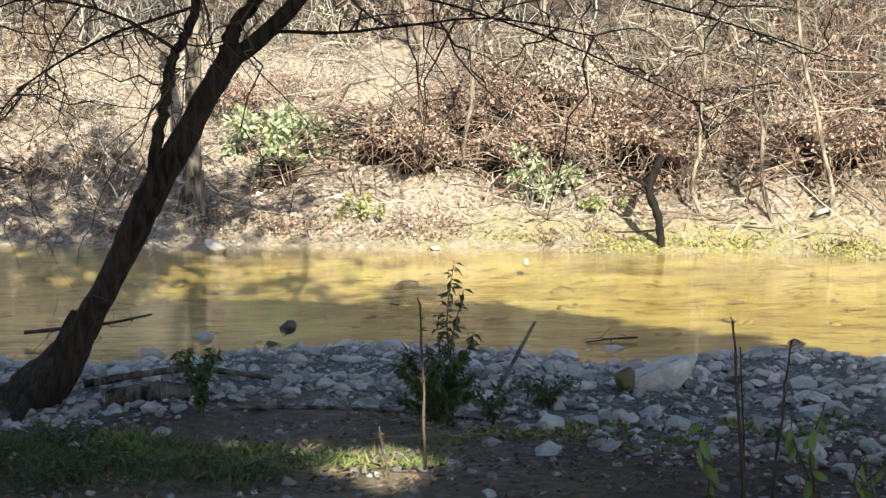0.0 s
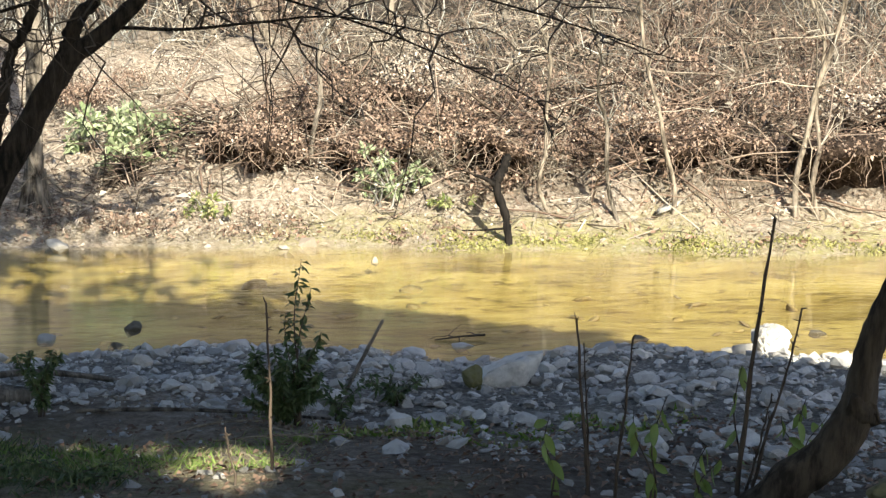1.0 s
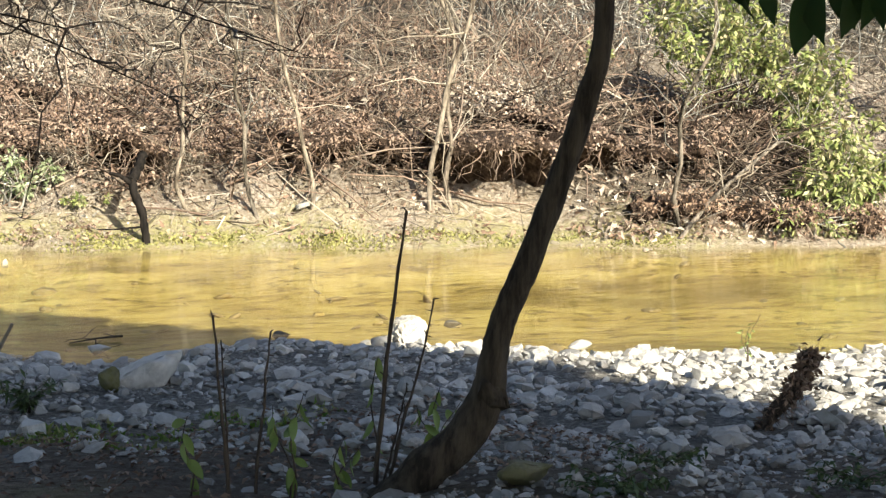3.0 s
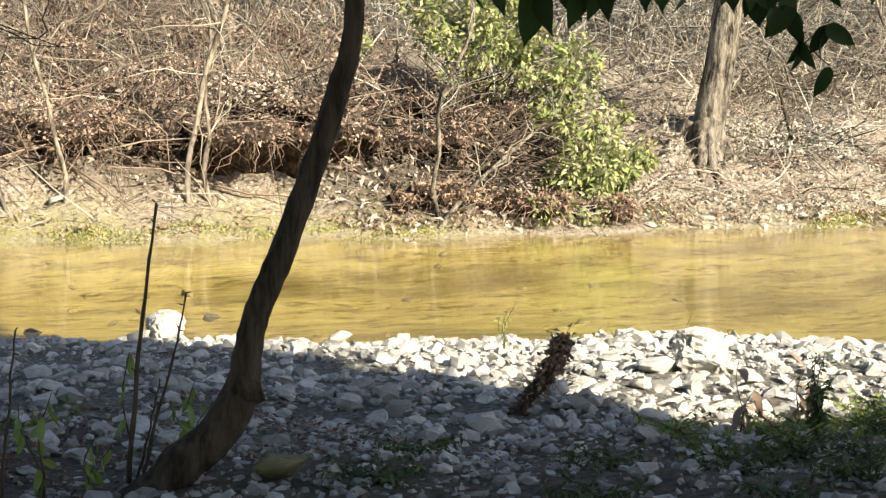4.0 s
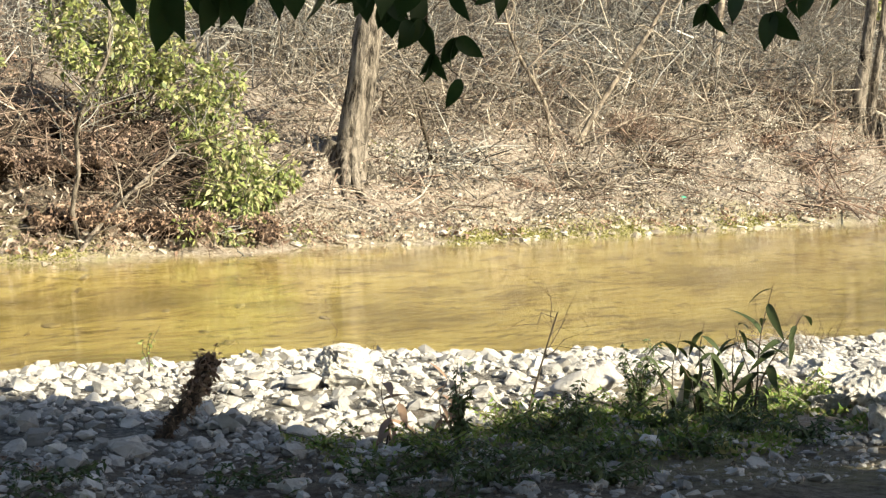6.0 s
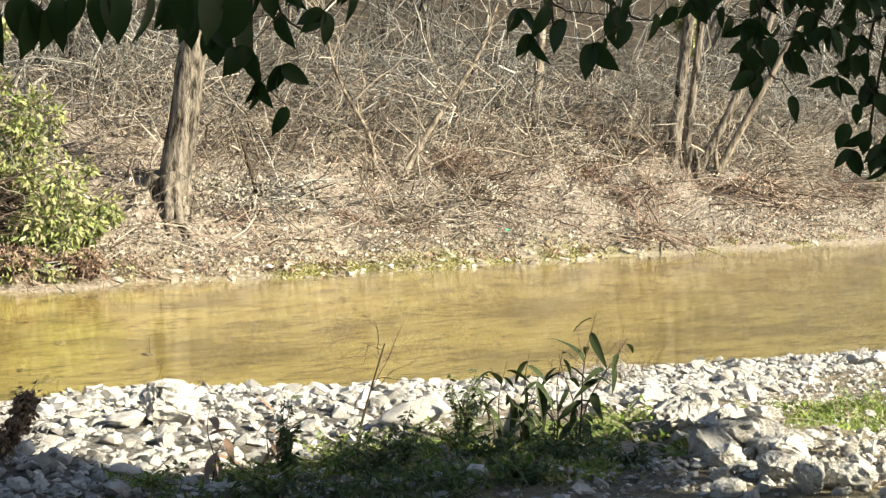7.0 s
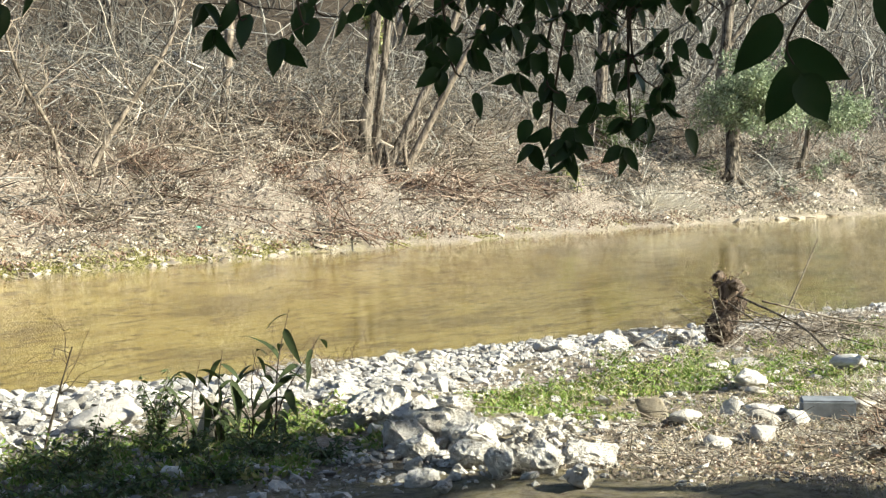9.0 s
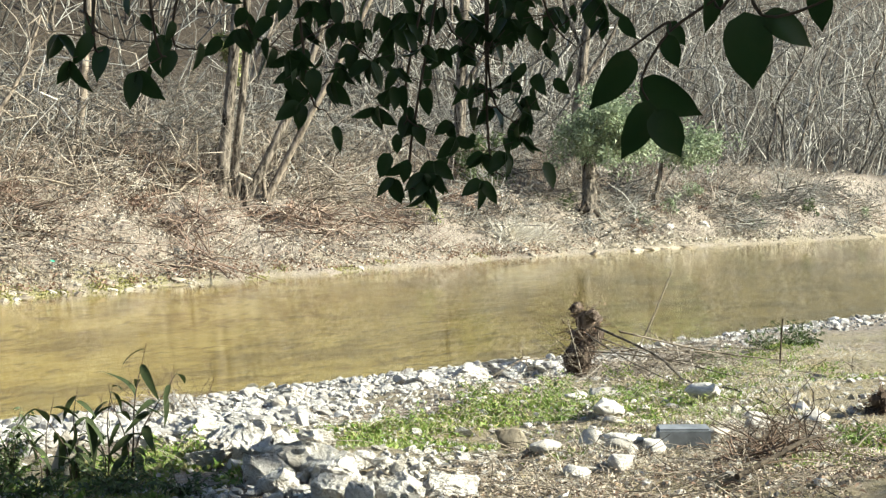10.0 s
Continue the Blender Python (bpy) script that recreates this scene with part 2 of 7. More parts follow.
M["litter"] = leaf_material("dead_leaves", (0.42, 0.34, 0.27), (0.56, 0.48, 0.395), (0.13, 0.095, 0.07), (0.66, 0.59, 0.50), (0.2, 0.15, 0.115), (0.48, 0.40, 0.32), (0.09, 0.065, 0.048), rough=0.8, through=0.15)
M["litter_dark"] = leaf_material("brown_dead_leaves", (0.16, 0.1, 0.07), (0.26, 0.17, 0.12), (0.36, 0.26, 0.19), rough=0.8, through=0.15)
M["leaf_green"] = leaf_material("green_leaves", (0.13, 0.18, 0.05), (0.26, 0.31, 0.10), (0.40, 0.41, 0.17), (0.09, 0.13, 0.045), (0.42, 0.36, 0.22), (0.2, 0.25, 0.08))
M["leaf_pale"] = leaf_material("pale_green_leaves", (0.32, 0.38, 0.22), (0.46, 0.5, 0.34), (0.17, 0.23, 0.1), (0.4, 0.45, 0.28), rough=0.3)
M["leaf_dark"] = leaf_material("dark_green_leaves", (0.02, 0.04, 0.012), (0.032, 0.06, 0.018), (0.05, 0.085, 0.025), rough=0.6, through=0.2)
M["leaf_cedar"] = leaf_material("juniper_leaves", (0.07, 0.11, 0.05), (0.22, 0.28, 0.16), (0.38, 0.44, 0.3), (0.1, 0.145, 0.07), rough=0.6)
M["grass"] = leaf_material("grass_blades", (0.13, 0.24, 0.04), (0.22, 0.33, 0.07), (0.30, 0.36, 0.12), (0.42, 0.38, 0.22), rough=0.6, spots=0.15)
M["grass_dry"] = leaf_material("dry_grass", (0.5, 0.42, 0.26), (0.62, 0.54, 0.38), (0.38, 0.31, 0.2), rough=0.7)
M["bark_dark"] = bark_material("dark_bark", (0.026, 0.021, 0.016), (0.082, 0.065, 0.048), 7.0)
M["bark_black"] = bark_material("blackish_bark", (0.012, 0.01, 0.008), (0.055, 0.043, 0.032), 9.0)
M["bark_grey"] = bark_material("grey_bark", (0.022, 0.018, 0.014), (0.25, 0.215, 0.175), 3.4, (2.6, 2.6, 0.75), 0.12)
M["bark_pale"] = bark_material("pale_bark", (0.07, 0.056, 0.043), (0.28, 0.235, 0.185), 4.0, (2.6, 2.6, 0.8))
M["stone"] = stone_material("limestone", True, (0.58, 0.55, 0.51), (0.44, 0.42, 0.39), (0.68, 0.65, 0.60), (0.50, 0.45, 0.38), (0.36, 0.35, 0.33))
M["stone_i"] = stone_material("limestone_gravel", False, (0.54, 0.52, 0.49), (0.30, 0.29, 0.272), (0.68, 0.66, 0.625), (0.38, 0.355, 0.32), (0.24, 0.235, 0.225), (0.60, 0.58, 0.55), (0.29, 0.28, 0.265))
M["stone_bank"] = stone_material("bank_stones", False, (0.40, 0.36, 0.29), (0.30, 0.25, 0.19), (0.52, 0.48, 0.41), (0.24, 0.19, 0.14))
M["stone_wet"] = stone_material("wet_stone", True, (0.06, 0.05, 0.032), (0.10, 0.085, 0.058), (0.045, 0.037, 0.026))


def ground_material():
    n = Nodes("ground_earth", 0.9, 0.2)
    at = n.t.nodes.new("ShaderNodeVertexColor")
    at.layer_name = "zone"
    sep = n.node("ShaderNodeSeparateColor", Color=at.outputs["Color"])
    grav, moss, bed = sep.outputs[0], sep.outputs[1], sep.outputs[2]
    fine, mid, broad = n.noise(24.0, 8.0, 0.75), n.noise(7.0, 8.0, 0.7), n.noise(0.8, 4.0)
    soil = n.ramp(n.noise(13.0, 8.0, 0.72), (0.34, (0.07, 0.054, 0.04)), (0.44, (0.27, 0.212, 0.163)), (0.54, (0.46, 0.395, 0.325)), (0.66, (0.61, 0.545, 0.465)))
    soil = n.mix(n.ramp(fine, (0.42, 0.0), (0.62, 0.6)), soil, (0.12, 0.092, 0.07))
    soil = n.mix(n.ramp(broad, (0.45, 0.0), (0.62, 0.3)), soil, (0.5, 0.41, 0.31))
    grey = n.math("MULTIPLY", n.node("ShaderNodeSeparateXYZ", Vector=n.coord).outputs[0], 0.022)
    soil = n.mix(n.ramp(grey, (0.25, 0.0), (0.65, 0.7)), soil, n.mix(0.5, soil, (0.29, 0.262, 0.23)))
    # dark humus colour, also laid in where the ground lies in shade
    humus_shade = n.ramp(mid, (0.36, (0.022, 0.018, 0.013)), (0.55, (0.06, 0.047, 0.035)), (0.7, (0.12, 0.1, 0.075)))
    soil = n.mix(at.outputs["Alpha"], soil, humus_shade)
    rock = n.ramp(fine, (0.35, (0.08, 0.072, 0.062)), (0.52, (0.21, 0.195, 0.172)), (0.68, (0.42, 0.395, 0.355)))
    green = n.ramp(fine, (0.3, (0.18, 0.18, 0.06)), (0.5, (0.35, 0.325, 0.13)), (0.7, (0.49, 0.43, 0.23)))
    patch = n.noise(1.5, 8.0, 0.72, (0.5, 1.5, 1.0))
    gold = n.ramp(patch, (0.30, (0.22, 0.155, 0.05)), (0.42, (0.44, 0.33, 0.11)), (0.54, (0.60, 0.475, 0.17)), (0.70, (0.68, 0.56, 0.25)))
    pebble = n.noise(4.2, 6.0, 0.7, (0.55, 1.1, 1.0))
    gold = n.mix(n.ramp(pebble, (0.38, 0.65), (0.47, 0.0)), gold, (0.115, 0.08, 0.03))
    gold = n.mix(n.ramp(pebble, (0.56, 0.0), (0.7, 0.6)), gold, (0.46, 0.39, 0.22))
    deep = n.noise(0.45, 3.0, 0.6, (0.5, 1.3, 1.0))
    gold = n.mix(n.ramp(deep, (0.38, 0.6), (0.5, 0.0)), gold, (0.19, 0.14, 0.05))
    c = n.mix(grav, soil, rock)
    c = n.mix(n.math("MULTIPLY", moss, n.ramp(mid, (0.35, 0.1), (0.55, 1.0))), c, green)
    # shallow and sandy upstream, deeper and browner downstream
    gold = n.mix(1.0, gold, n.ramp(grey, (0.15, (1.0, 1.0, 0.95)), (0.35, (0.86, 0.85, 0.84)), (0.65, (0.56, 0.56, 0.58))), "MULTIPLY")
    c = n.mix(bed, c, gold)
    n.bump(n.mix(0.5, fine, mid), 1.0, 0.10)
    return n.done(c)


M["ground"] = ground_material()


def water_material():
    n = Nodes("stream_water", 0.05, 0.5)
    out = n.t.nodes["Material Output"]
    wav = n.mix(0.5, n.noise(5.0, 3.0, 0.5, (0.45, 1.5, 1.0)), n.noise(1.3, 2.0, 0.5, (0.35, 1.3, 1.0)))
    bp = n.node("ShaderNodeBump", Height=wav, Strength=0.45, Distance=0.03)
    gl = n.node("ShaderNodeBsdfGlossy", Roughness=0.06, Color=(1.0, 1.0, 1.0))
    n.t.links.new(bp.outputs[0], gl.inputs["Normal"])
    tr = n.node("ShaderNodeBsdfTransparent", Color=(0.98, 0.97, 0.88))
    lw = n.node("ShaderNodeLayerWeight", Blend=0.5)
    gloss = n.math("ADD", n.math("MULTIPLY", n.math("POWER", lw.outputs["Facing"], 5.0), 0.96), 0.02)
    mx = n.node("ShaderNodeMixShader", Fac=gloss)
    n.t.links.new(tr.outputs[0], mx.inputs[1])
    n.t.links.new(gl.outputs[0], mx.inputs[2])
    n.t.links.new(mx.outputs[0], out.inputs["Surface"])
    return n.m


M["water"] = water_material()
M["moss_stone"] = stone_material("mossy_stone", True, (0.16, 0.15, 0.06), (0.22, 0.2, 0.09))
n = Nodes("dark_grey_stone", 0.75, 0.3)
n.bump(n.noise(60.0, 4.0), 0.25, 0.004)
M["stone_dark"] = n.done(n.ramp(n.noise(9.0, 6.0), (0.35, (0.13, 0.143, 0.16)), (0.65, (0.23, 0.25, 0.275))))
M["leaf_broad"] = leaf_material("broad_leaves", (0.018, 0.04, 0.012), (0.03, 0.062, 0.018), (0.042, 0.085, 0.026), rough=0.42, through=0.3, spots=0.1)
# dark weed green; also colours undergrowth and grass dark where shade falls
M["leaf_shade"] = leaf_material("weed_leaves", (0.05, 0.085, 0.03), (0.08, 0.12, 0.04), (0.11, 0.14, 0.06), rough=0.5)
M["leaf_long"] = leaf_material("lance_leaves", (0.03, 0.05, 0.016), (0.05, 0.07, 0.025), rough=0.75)
M["leaf_weed"] = leaf_material("fresh_leaves", (0.16, 0.24, 0.06), (0.22, 0.3, 0.08), rough=0.5)
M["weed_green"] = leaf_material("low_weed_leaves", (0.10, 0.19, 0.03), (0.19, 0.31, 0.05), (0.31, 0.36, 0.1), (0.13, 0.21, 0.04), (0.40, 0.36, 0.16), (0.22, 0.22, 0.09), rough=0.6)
M["rotten"] = bark_material("rotten_wood", (0.035, 0.026, 0.02), (0.15, 0.115, 0.09), 9.0, (2.0, 2.0, 1.0), 0.04)
M["twig_root"] = twig_material("rootlets", (0.12, 0.08, 0.06), (0.2, 0.14, 0.1), (0.07, 0.05, 0.04))
n = Nodes("green_plastic", 0.35, 0.5)
M["plastic"] = n.done(n.mix(n.noise(20.0), (0.02, 0.28, 0.16), (0.05, 0.4, 0.26)))
M["stone_bed"] = stone_material("algae_covered_stones", False, (0.24, 0.175, 0.065), (0.32, 0.24, 0.09), (0.15, 0.11, 0.045), (0.40, 0.32, 0.14))
M["litter_red"] = leaf_material("reddish_dead_leaves", (0.26, 0.17, 0.125), (0.40, 0.29, 0.22), (0.06, 0.036, 0.027), (0.5, 0.385, 0.305), (0.13, 0.08, 0.06), (0.36, 0.25, 0.19), (0.05, 0.03, 0.022), rough=0.8, through=0.15)

M["stone_tan"] = stone_material("tan_ledge_stone", True, (0.30, 0.25, 0.18), (0.4, 0.35, 0.27), (0.24, 0.2, 0.14))


def tufa_material():
    """Rough white limestone full of dark pits."""
    n = Nodes("pitted_limestone", 0.9, 0.2)
    pit, broad = n.noise(15.0, 8.0, 0.75), n.noise(4.0, 5.0)
    c = n.ramp(broad, (0.35, (0.52, 0.48, 0.42)), (0.5, (0.68, 0.65, 0.60)), (0.65, (0.8, 0.77, 0.72)))
    c = n.mix(n.ramp(pit, (0.36, 0.85), (0.46, 0.0)), c, (0.17, 0.14, 0.10))
    n.bump(n.mix(0.4, pit, broad), 1.0, 0.09)
    return n.done(c)


M["tufa"] = tufa_material()
M["black_wood"] = bark_material("near_black_wood", (0.004, 0.0035, 0.003), (0.016, 0.013, 0.011))
# sod earth coloured near black so the hollows beneath read as shade
n = Nodes("shaded_bank_earth", 0.95, 0.1)
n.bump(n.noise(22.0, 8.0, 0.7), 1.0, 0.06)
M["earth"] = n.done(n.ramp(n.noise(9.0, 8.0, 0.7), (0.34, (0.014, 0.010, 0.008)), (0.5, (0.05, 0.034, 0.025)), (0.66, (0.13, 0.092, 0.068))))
M["moss"] = leaf_material("moss_tufts", (0.17, 0.17, 0.05), (0.27, 0.26, 0.085), (0.36, 0.33, 0.14), rough=0.8, through=0.1)
M["litter_grey"] = leaf_material("weathered_dead_leaves", (0.40, 0.36, 0.29), (0.54, 0.495, 0.41), (0.11, 0.095, 0.075), (0.62, 0.58, 0.5), (0.2, 0.17, 0.14), (0.46, 0.41, 0.34), (0.08, 0.068, 0.055), rough=0.8, through=0.15)
M["straw"] = leaf_material("bleached_grass", (0.56, 0.52, 0.44), (0.68, 0.64, 0.56), (0.42, 0.38, 0.3), rough=0.7)
# ---- the ground: near bank, stream bed, far bank and wooded hillside in one sheet ----
FAR_X = [-80, -30, -6, -3, 0, 2.7, 5.1, 7.4, 10.3, 14, 18.7, 24, 30, 36, 47, 66, 120, 400]
FAR_Y = [25, 22, 20.3, 20.1, 19.8, 19.5, 19, 18.6, 17.8, 17.6, 17, 16.6, 16, 15.5, 13.7, 10, -3, -75]
NEAR_X = [-80, -20, -3, -0.5, 1.5, 3, 5.4, 6.7, 8, 9.2, 11, 13.5, 15.8, 18, 24, 29, 60, 120, 400]
NEAR_Y = [18, 14.3, 12.6, 13.4, 12.5, 13.05, 11.9, 11.4, 11.2, 10.5, 9.4, 8.9, 8.2, 7.3, 5.7, 4.4, -5, -25, -120]
BANK = ([0, 0.4, 1, 2.5, 5, 8, 12, 20, 40, 90, 200, 3000], [0, 0.12, 0.28, 0.85, 1.75, 2.5, 3.0, 4.6, 13, 40, 60, 80])
SHORE = ([0, 0.5, 1, 3, 5, 8, 12, 30, 3000], [0, 0.1, 0.17, 0.38, 0.55, 0.85, 1.1, 1.5, 6])
BED = ([0, 0.6, 2, 3.5, 20], [0, -0.1, -0.28, -0.35, -0.5])


def far_y(x):
    x = np.asarray(x, float)
    return np.interp(x, FAR_X, FAR_Y) + 0.14 * np.sin(x * 1.9 + 0.7 * np.sin(x * 0.6)) + 0.08 * np.sin(x * 5.3 + 1.0) + 0.04 * np.sin(x * 11.7)


def near_y(x):
    x = np.asarray(x, float)
    return np.interp(x, NEAR_X, NEAR_Y) + 0.08 * np.sin(x * 3.1) + 0.05 * np.sin(x * 7.7 + 2.0)


def wave_noise(x, y):
    """Cheap smooth unevenness."""
    return (np.sin(x * 1.7 + 0.6 * np.sin(y * 2.3)) * np.sin(y * 1.9 + 0.8 * np.sin(x * 1.3)) + 0.5 * np.sin(x * 4.3 + y * 1.1) * np.sin(y * 3.7 - x * 0.9 + 1.3)
            + 0.25 * np.sin(x * 9.1 - y * 3.0) * np.sin(y * 8.3 + x * 2.1))


def height(x, y):
    x, y = np.asarray(x, float), np.asarray(y, float)
    a, b = y - far_y(x), near_y(x) - y
    z = np.where(a > 0, np.interp(a, *BANK), np.where(b > 0, np.interp(b, *SHORE), np.interp(np.minimum(-a, -b), *BED)))
    # a low scarp behind the muddy foot of the far bank
    z = z + np.where(a > 0, 0.3 * np.exp(-((a - 2.0) / 0.65) ** 2) * np.interp(x, [-3.5, -1.0, 11.0, 13.0], [0, 1, 1, 0]), 0)
    amp = np.where(a > 0, np.clip(a * 0.09, 0, 0.22), np.where(b > 0, np.clip(b * 0.02, 0, 0.05), 0.02))
    return z + amp * wave_noise(x, y)


def spread(lo, hi, step, out_lo, out_hi):
    mid = np.arange(lo, hi, step)
    left = lo - np.geomspace(step, lo - out_lo, 40)[::-1]
    right = hi + np.geomspace(step, out_hi - hi, 40) - step
    return np.concatenate([left, mid, right])


gx, gy = spread(-12, 62, 0.36, -2500, 2500), spread(-2, 30, 0.28, -2500, 2500)
X, Y = np.meshgrid(gx, gy, indexing="ij")
Z = height(X, Y)
nx, ny = X.shape
gi, gj = np.meshgrid(np.arange(nx - 1), np.arange(ny - 1), indexing="ij")
ground_geo = Geo().add(np.stack([X, Y, Z], -1), np.stack([gi * ny + gj, (gi + 1) * ny + gj, (gi + 1) * ny + gj + 1, gi * ny + gj + 1], -1).reshape(-1, 4))
ground = part("ground", ground_geo, M["ground"])
tagged(ground, "leaf-strewn earth banks and gravelly bed of a shallow stream", "ground", kind="structure")
A, B = (Y - far_y(X)).ravel(), (near_y(X) - Y).ravel()
wob = wave_noise(X * 0.8, Y * 0.8).ravel()
XR = X.ravel()
gravel_to = np.interp(XR, [-6, 0, 1.5, 3, 5, 7, 8, 9, 11, 14, 20, 30], [3.4, 4.3, 4.6, 6.3, 5.8, 4.5, 4.1, 3.4, 2.4, 1.7, 1.3, 1.0])
z_gravel = np.clip((gravel_to - B + 0.5 * wob) / 0.8, 0, 1) * (B > -0.5)
mossy = np.interp(XR, [-8, -1, 0.5, 9, 10.5, 15.5, 16.5, 24, 26, 40, 60], [0.1, 0.25, 1.0, 1.0, 0.3, 0.3, 0.95, 0.9, 0.2, 0.25, 0.3])
z_moss = np.where(A > 0, np.clip(1.5 - np.abs(A - 0.5 + 0.3 * wob) / 0.6, 0, 1) * np.clip(0.7 + 0.5 * wob, 0, 1) * mossy, np.clip((B - gravel_to) * 0.2 + 0.4 * wob - 0.15, 0, 0.35))
# soil darkened for shade under trees and woods, paler at the sun patch
z_humus_shade = np.where(B > 0, np.interp(XR, [-10, -1.6, -1.0, 0.1, 0.8, 6.8, 7.8, 30], [0.75, 0.75, 0.25, 0.25, 0.7, 0.5, 0.1, 0.15]), np.interp(A, [1.2, 3.0, 6.5, 10, 14], [0.0, 0.3, 0.5, 0.9, 1.0]) * np.where((XR > -8) & (XR < 0.5), np.interp(A, [8.5, 10.5], [0, 1]), 1) * np.interp(A, [6, 10], [0, 1]) + np.interp(A + np.interp(XR, [8.3, 9.2], [0.0, 0.9]), [1.2, 2.0, 6.0, 10], [0.0, 0.75, 0.85, 0.0]) * np.interp(XR, [-0.5, 1.0, 12, 13.5], [0.0, 1.0, 1.0, 0.1]))
z_bed = np.clip(-0.05 - np.maximum(A, B) * 3, 0, 1)
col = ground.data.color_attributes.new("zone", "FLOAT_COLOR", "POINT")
col.data.foreach_set("color", np.stack([z_gravel, z_moss, z_bed, z_humus_shade], -1).ravel())

# the water's surface, up to both shore lines and a little under the banks
wx = spread(-14, 64, 0.5, -400, 400)
ws = np.linspace(0, 1, 24)
WX = np.repeat(wx[:, None], 24, 1)
WY = (near_y(wx) - 0.4)[:, None] * (1 - ws) + (far_y(wx) + 0.5)[:, None] * ws
wi, wj = np.meshgrid(np.arange(len(wx) - 1), np.arange(23), indexing="ij")
water = part("water", Geo().add(np.stack([WX, WY, np.full_like(WX, 0.015)], -1), np.stack([wi * 24 + wj, (wi + 1) * 24 + wj, (wi + 1) * 24 + wj + 1, wi * 24 + wj + 1], -1).reshape(-1, 4)), M["water"])
tagged(water, "clear shallow golden stream water over a stony bed", "water", kind="structure")


def on_ground(x, y, up=0.0):
    return (x, y, float(height(x, y)) + up)
# ---- plants of several kinds ----
def leafless_shrub_meshes(seed, stems, twigs, tall, wide, arch, mat, dead=0, leaf="litter"):
    """Meshes of one leafless thicket shrub about the origin: main stems, the smaller branches, and clinging dead leaves."""
    r = np.random.RandomState(seed)
    t, main = Geo(), []
    a = r.rand(stems) * 2 * np.pi
    base = np.stack([np.cos(a), np.sin(a), 0 * a], -1) * (r.rand(stems, 1) * 0.45 * wide)
    way = np.stack([np.cos(a) * wide * 0.55, np.sin(a) * wide * 0.55, tall * (0.7 + 0.5 * r.rand(stems))], -1) + r.randn(stems, 3) * [0.4, 0.4, 0.1]
    length, rad = tall * (0.55 + 0.6 * r.rand(stems)), 0.010 + 0.014 * r.rand(stems) ** 2
    p = np.concatenate([strands(main.append(Geo()) or main[-1], base[i:i + 1] - [0, 0, 0.12], way[i:i + 1], length[i], 0.02, 6, 0.55, arch, 0.35, 4, r) for i in range(3)]
                       + [strands(t, base[3:] - [0, 0, 0.12], way[3:], length[3:], rad[3:], 6, 0.6, arch, 0.35, 3, r)])
    i, k = r.randint(0, stems, twigs), r.randint(1, 6, twigs)
    tw = random_ways(twigs, r, 0.35)
    q = strands(t, p[i, k], tw, (0.25 + 0.75 * r.rand(twigs)) * 0.36 * tall, 0.006 + 0.006 * r.rand(twigs), 3, 0.55, 0.25 * arch, 0.4, 3, r)
    meshes = [("stem", g.mesh("stem"), M[mat]) for g in main] + [("branchwork", t.mesh("branchwork"), M[mat])]
    if dead:
        d = Geo()
        i3, k3 = r.randint(0, twigs, dead), r.randint(1, 3, dead)
        leaves(d, q[i3, k3], random_ways(dead, r, -0.3), random_ways(dead, r), 0.07 + 0.06 * r.rand(dead), 0.045 + 0.03 * r.rand(dead), 2, 0.25, r)
        meshes.append(("foliage", d.mesh("foliage"), M[leaf]))
    return meshes


def make_thing(name, meshes, at, label, category, group="", turn=0.0, size=1.0, tip=(0, 0)):
    ob = thing(name, at, label, category, group)
    ob.matrix_basis = pose(*at, tip[0], tip[1], turn) @ Matrix.Diagonal((size, size, size, 1))
    for n, me, mt in meshes:
        o = part(n, me, mt, ob)
        if n in ("branchwork", "foliage"):
            o["kind"] = "stuff"
    return ob


def leafy_mass(geo_leaf, geo_twig, centre, size, count, leaf, r, clumps=14, hang=0.0, rows=2):
    """Leaves in uneven clumps round a centre, with twigs between."""
    centre, size = np.array(centre, float), np.array(size, float)
    cc = centre + r.randn(clumps, 3) * size * 0.42
    cr = (0.12 + 0.22 * r.rand(clumps)) * size.mean()
    which = r.randint(0, clumps, count)
    w = random_ways(count, r)
    pos = cc[which] + w * (cr[which] * r.rand(count) ** 0.4)[:, None]
    way = w * 0.6 + random_ways(count, r) * 0.6 + [0, 0, -hang]
    leaves(geo_leaf, pos, way, random_ways(count, r, 0.8), leaf * (0.6 + 0.8 * r.rand(count)), leaf * 0.5 * (0.7 + 0.6 * r.rand(count)), rows, 0.15, r)
    if geo_twig is not None:
        strands(geo_twig, np.repeat(centre[None] - [0, 0, size[2] * 0.35], clumps, 0) + r.randn(clumps, 3) * 0.05, cc - centre + [0, 0, size[2] * 0.35], np.linalg.norm(cc - centre + [0, 0, size[2] * 0.35], axis=1), 0.012, 5, 0.2, 0, 0.4, 4, r)
        n = count // 14
        k = r.randint(0, clumps, n)
        strands(geo_twig, cc[k], random_ways(n, r), cr[k] * 0.9, 0.004, 3, 0.3, 0, 0.5, 3, r)


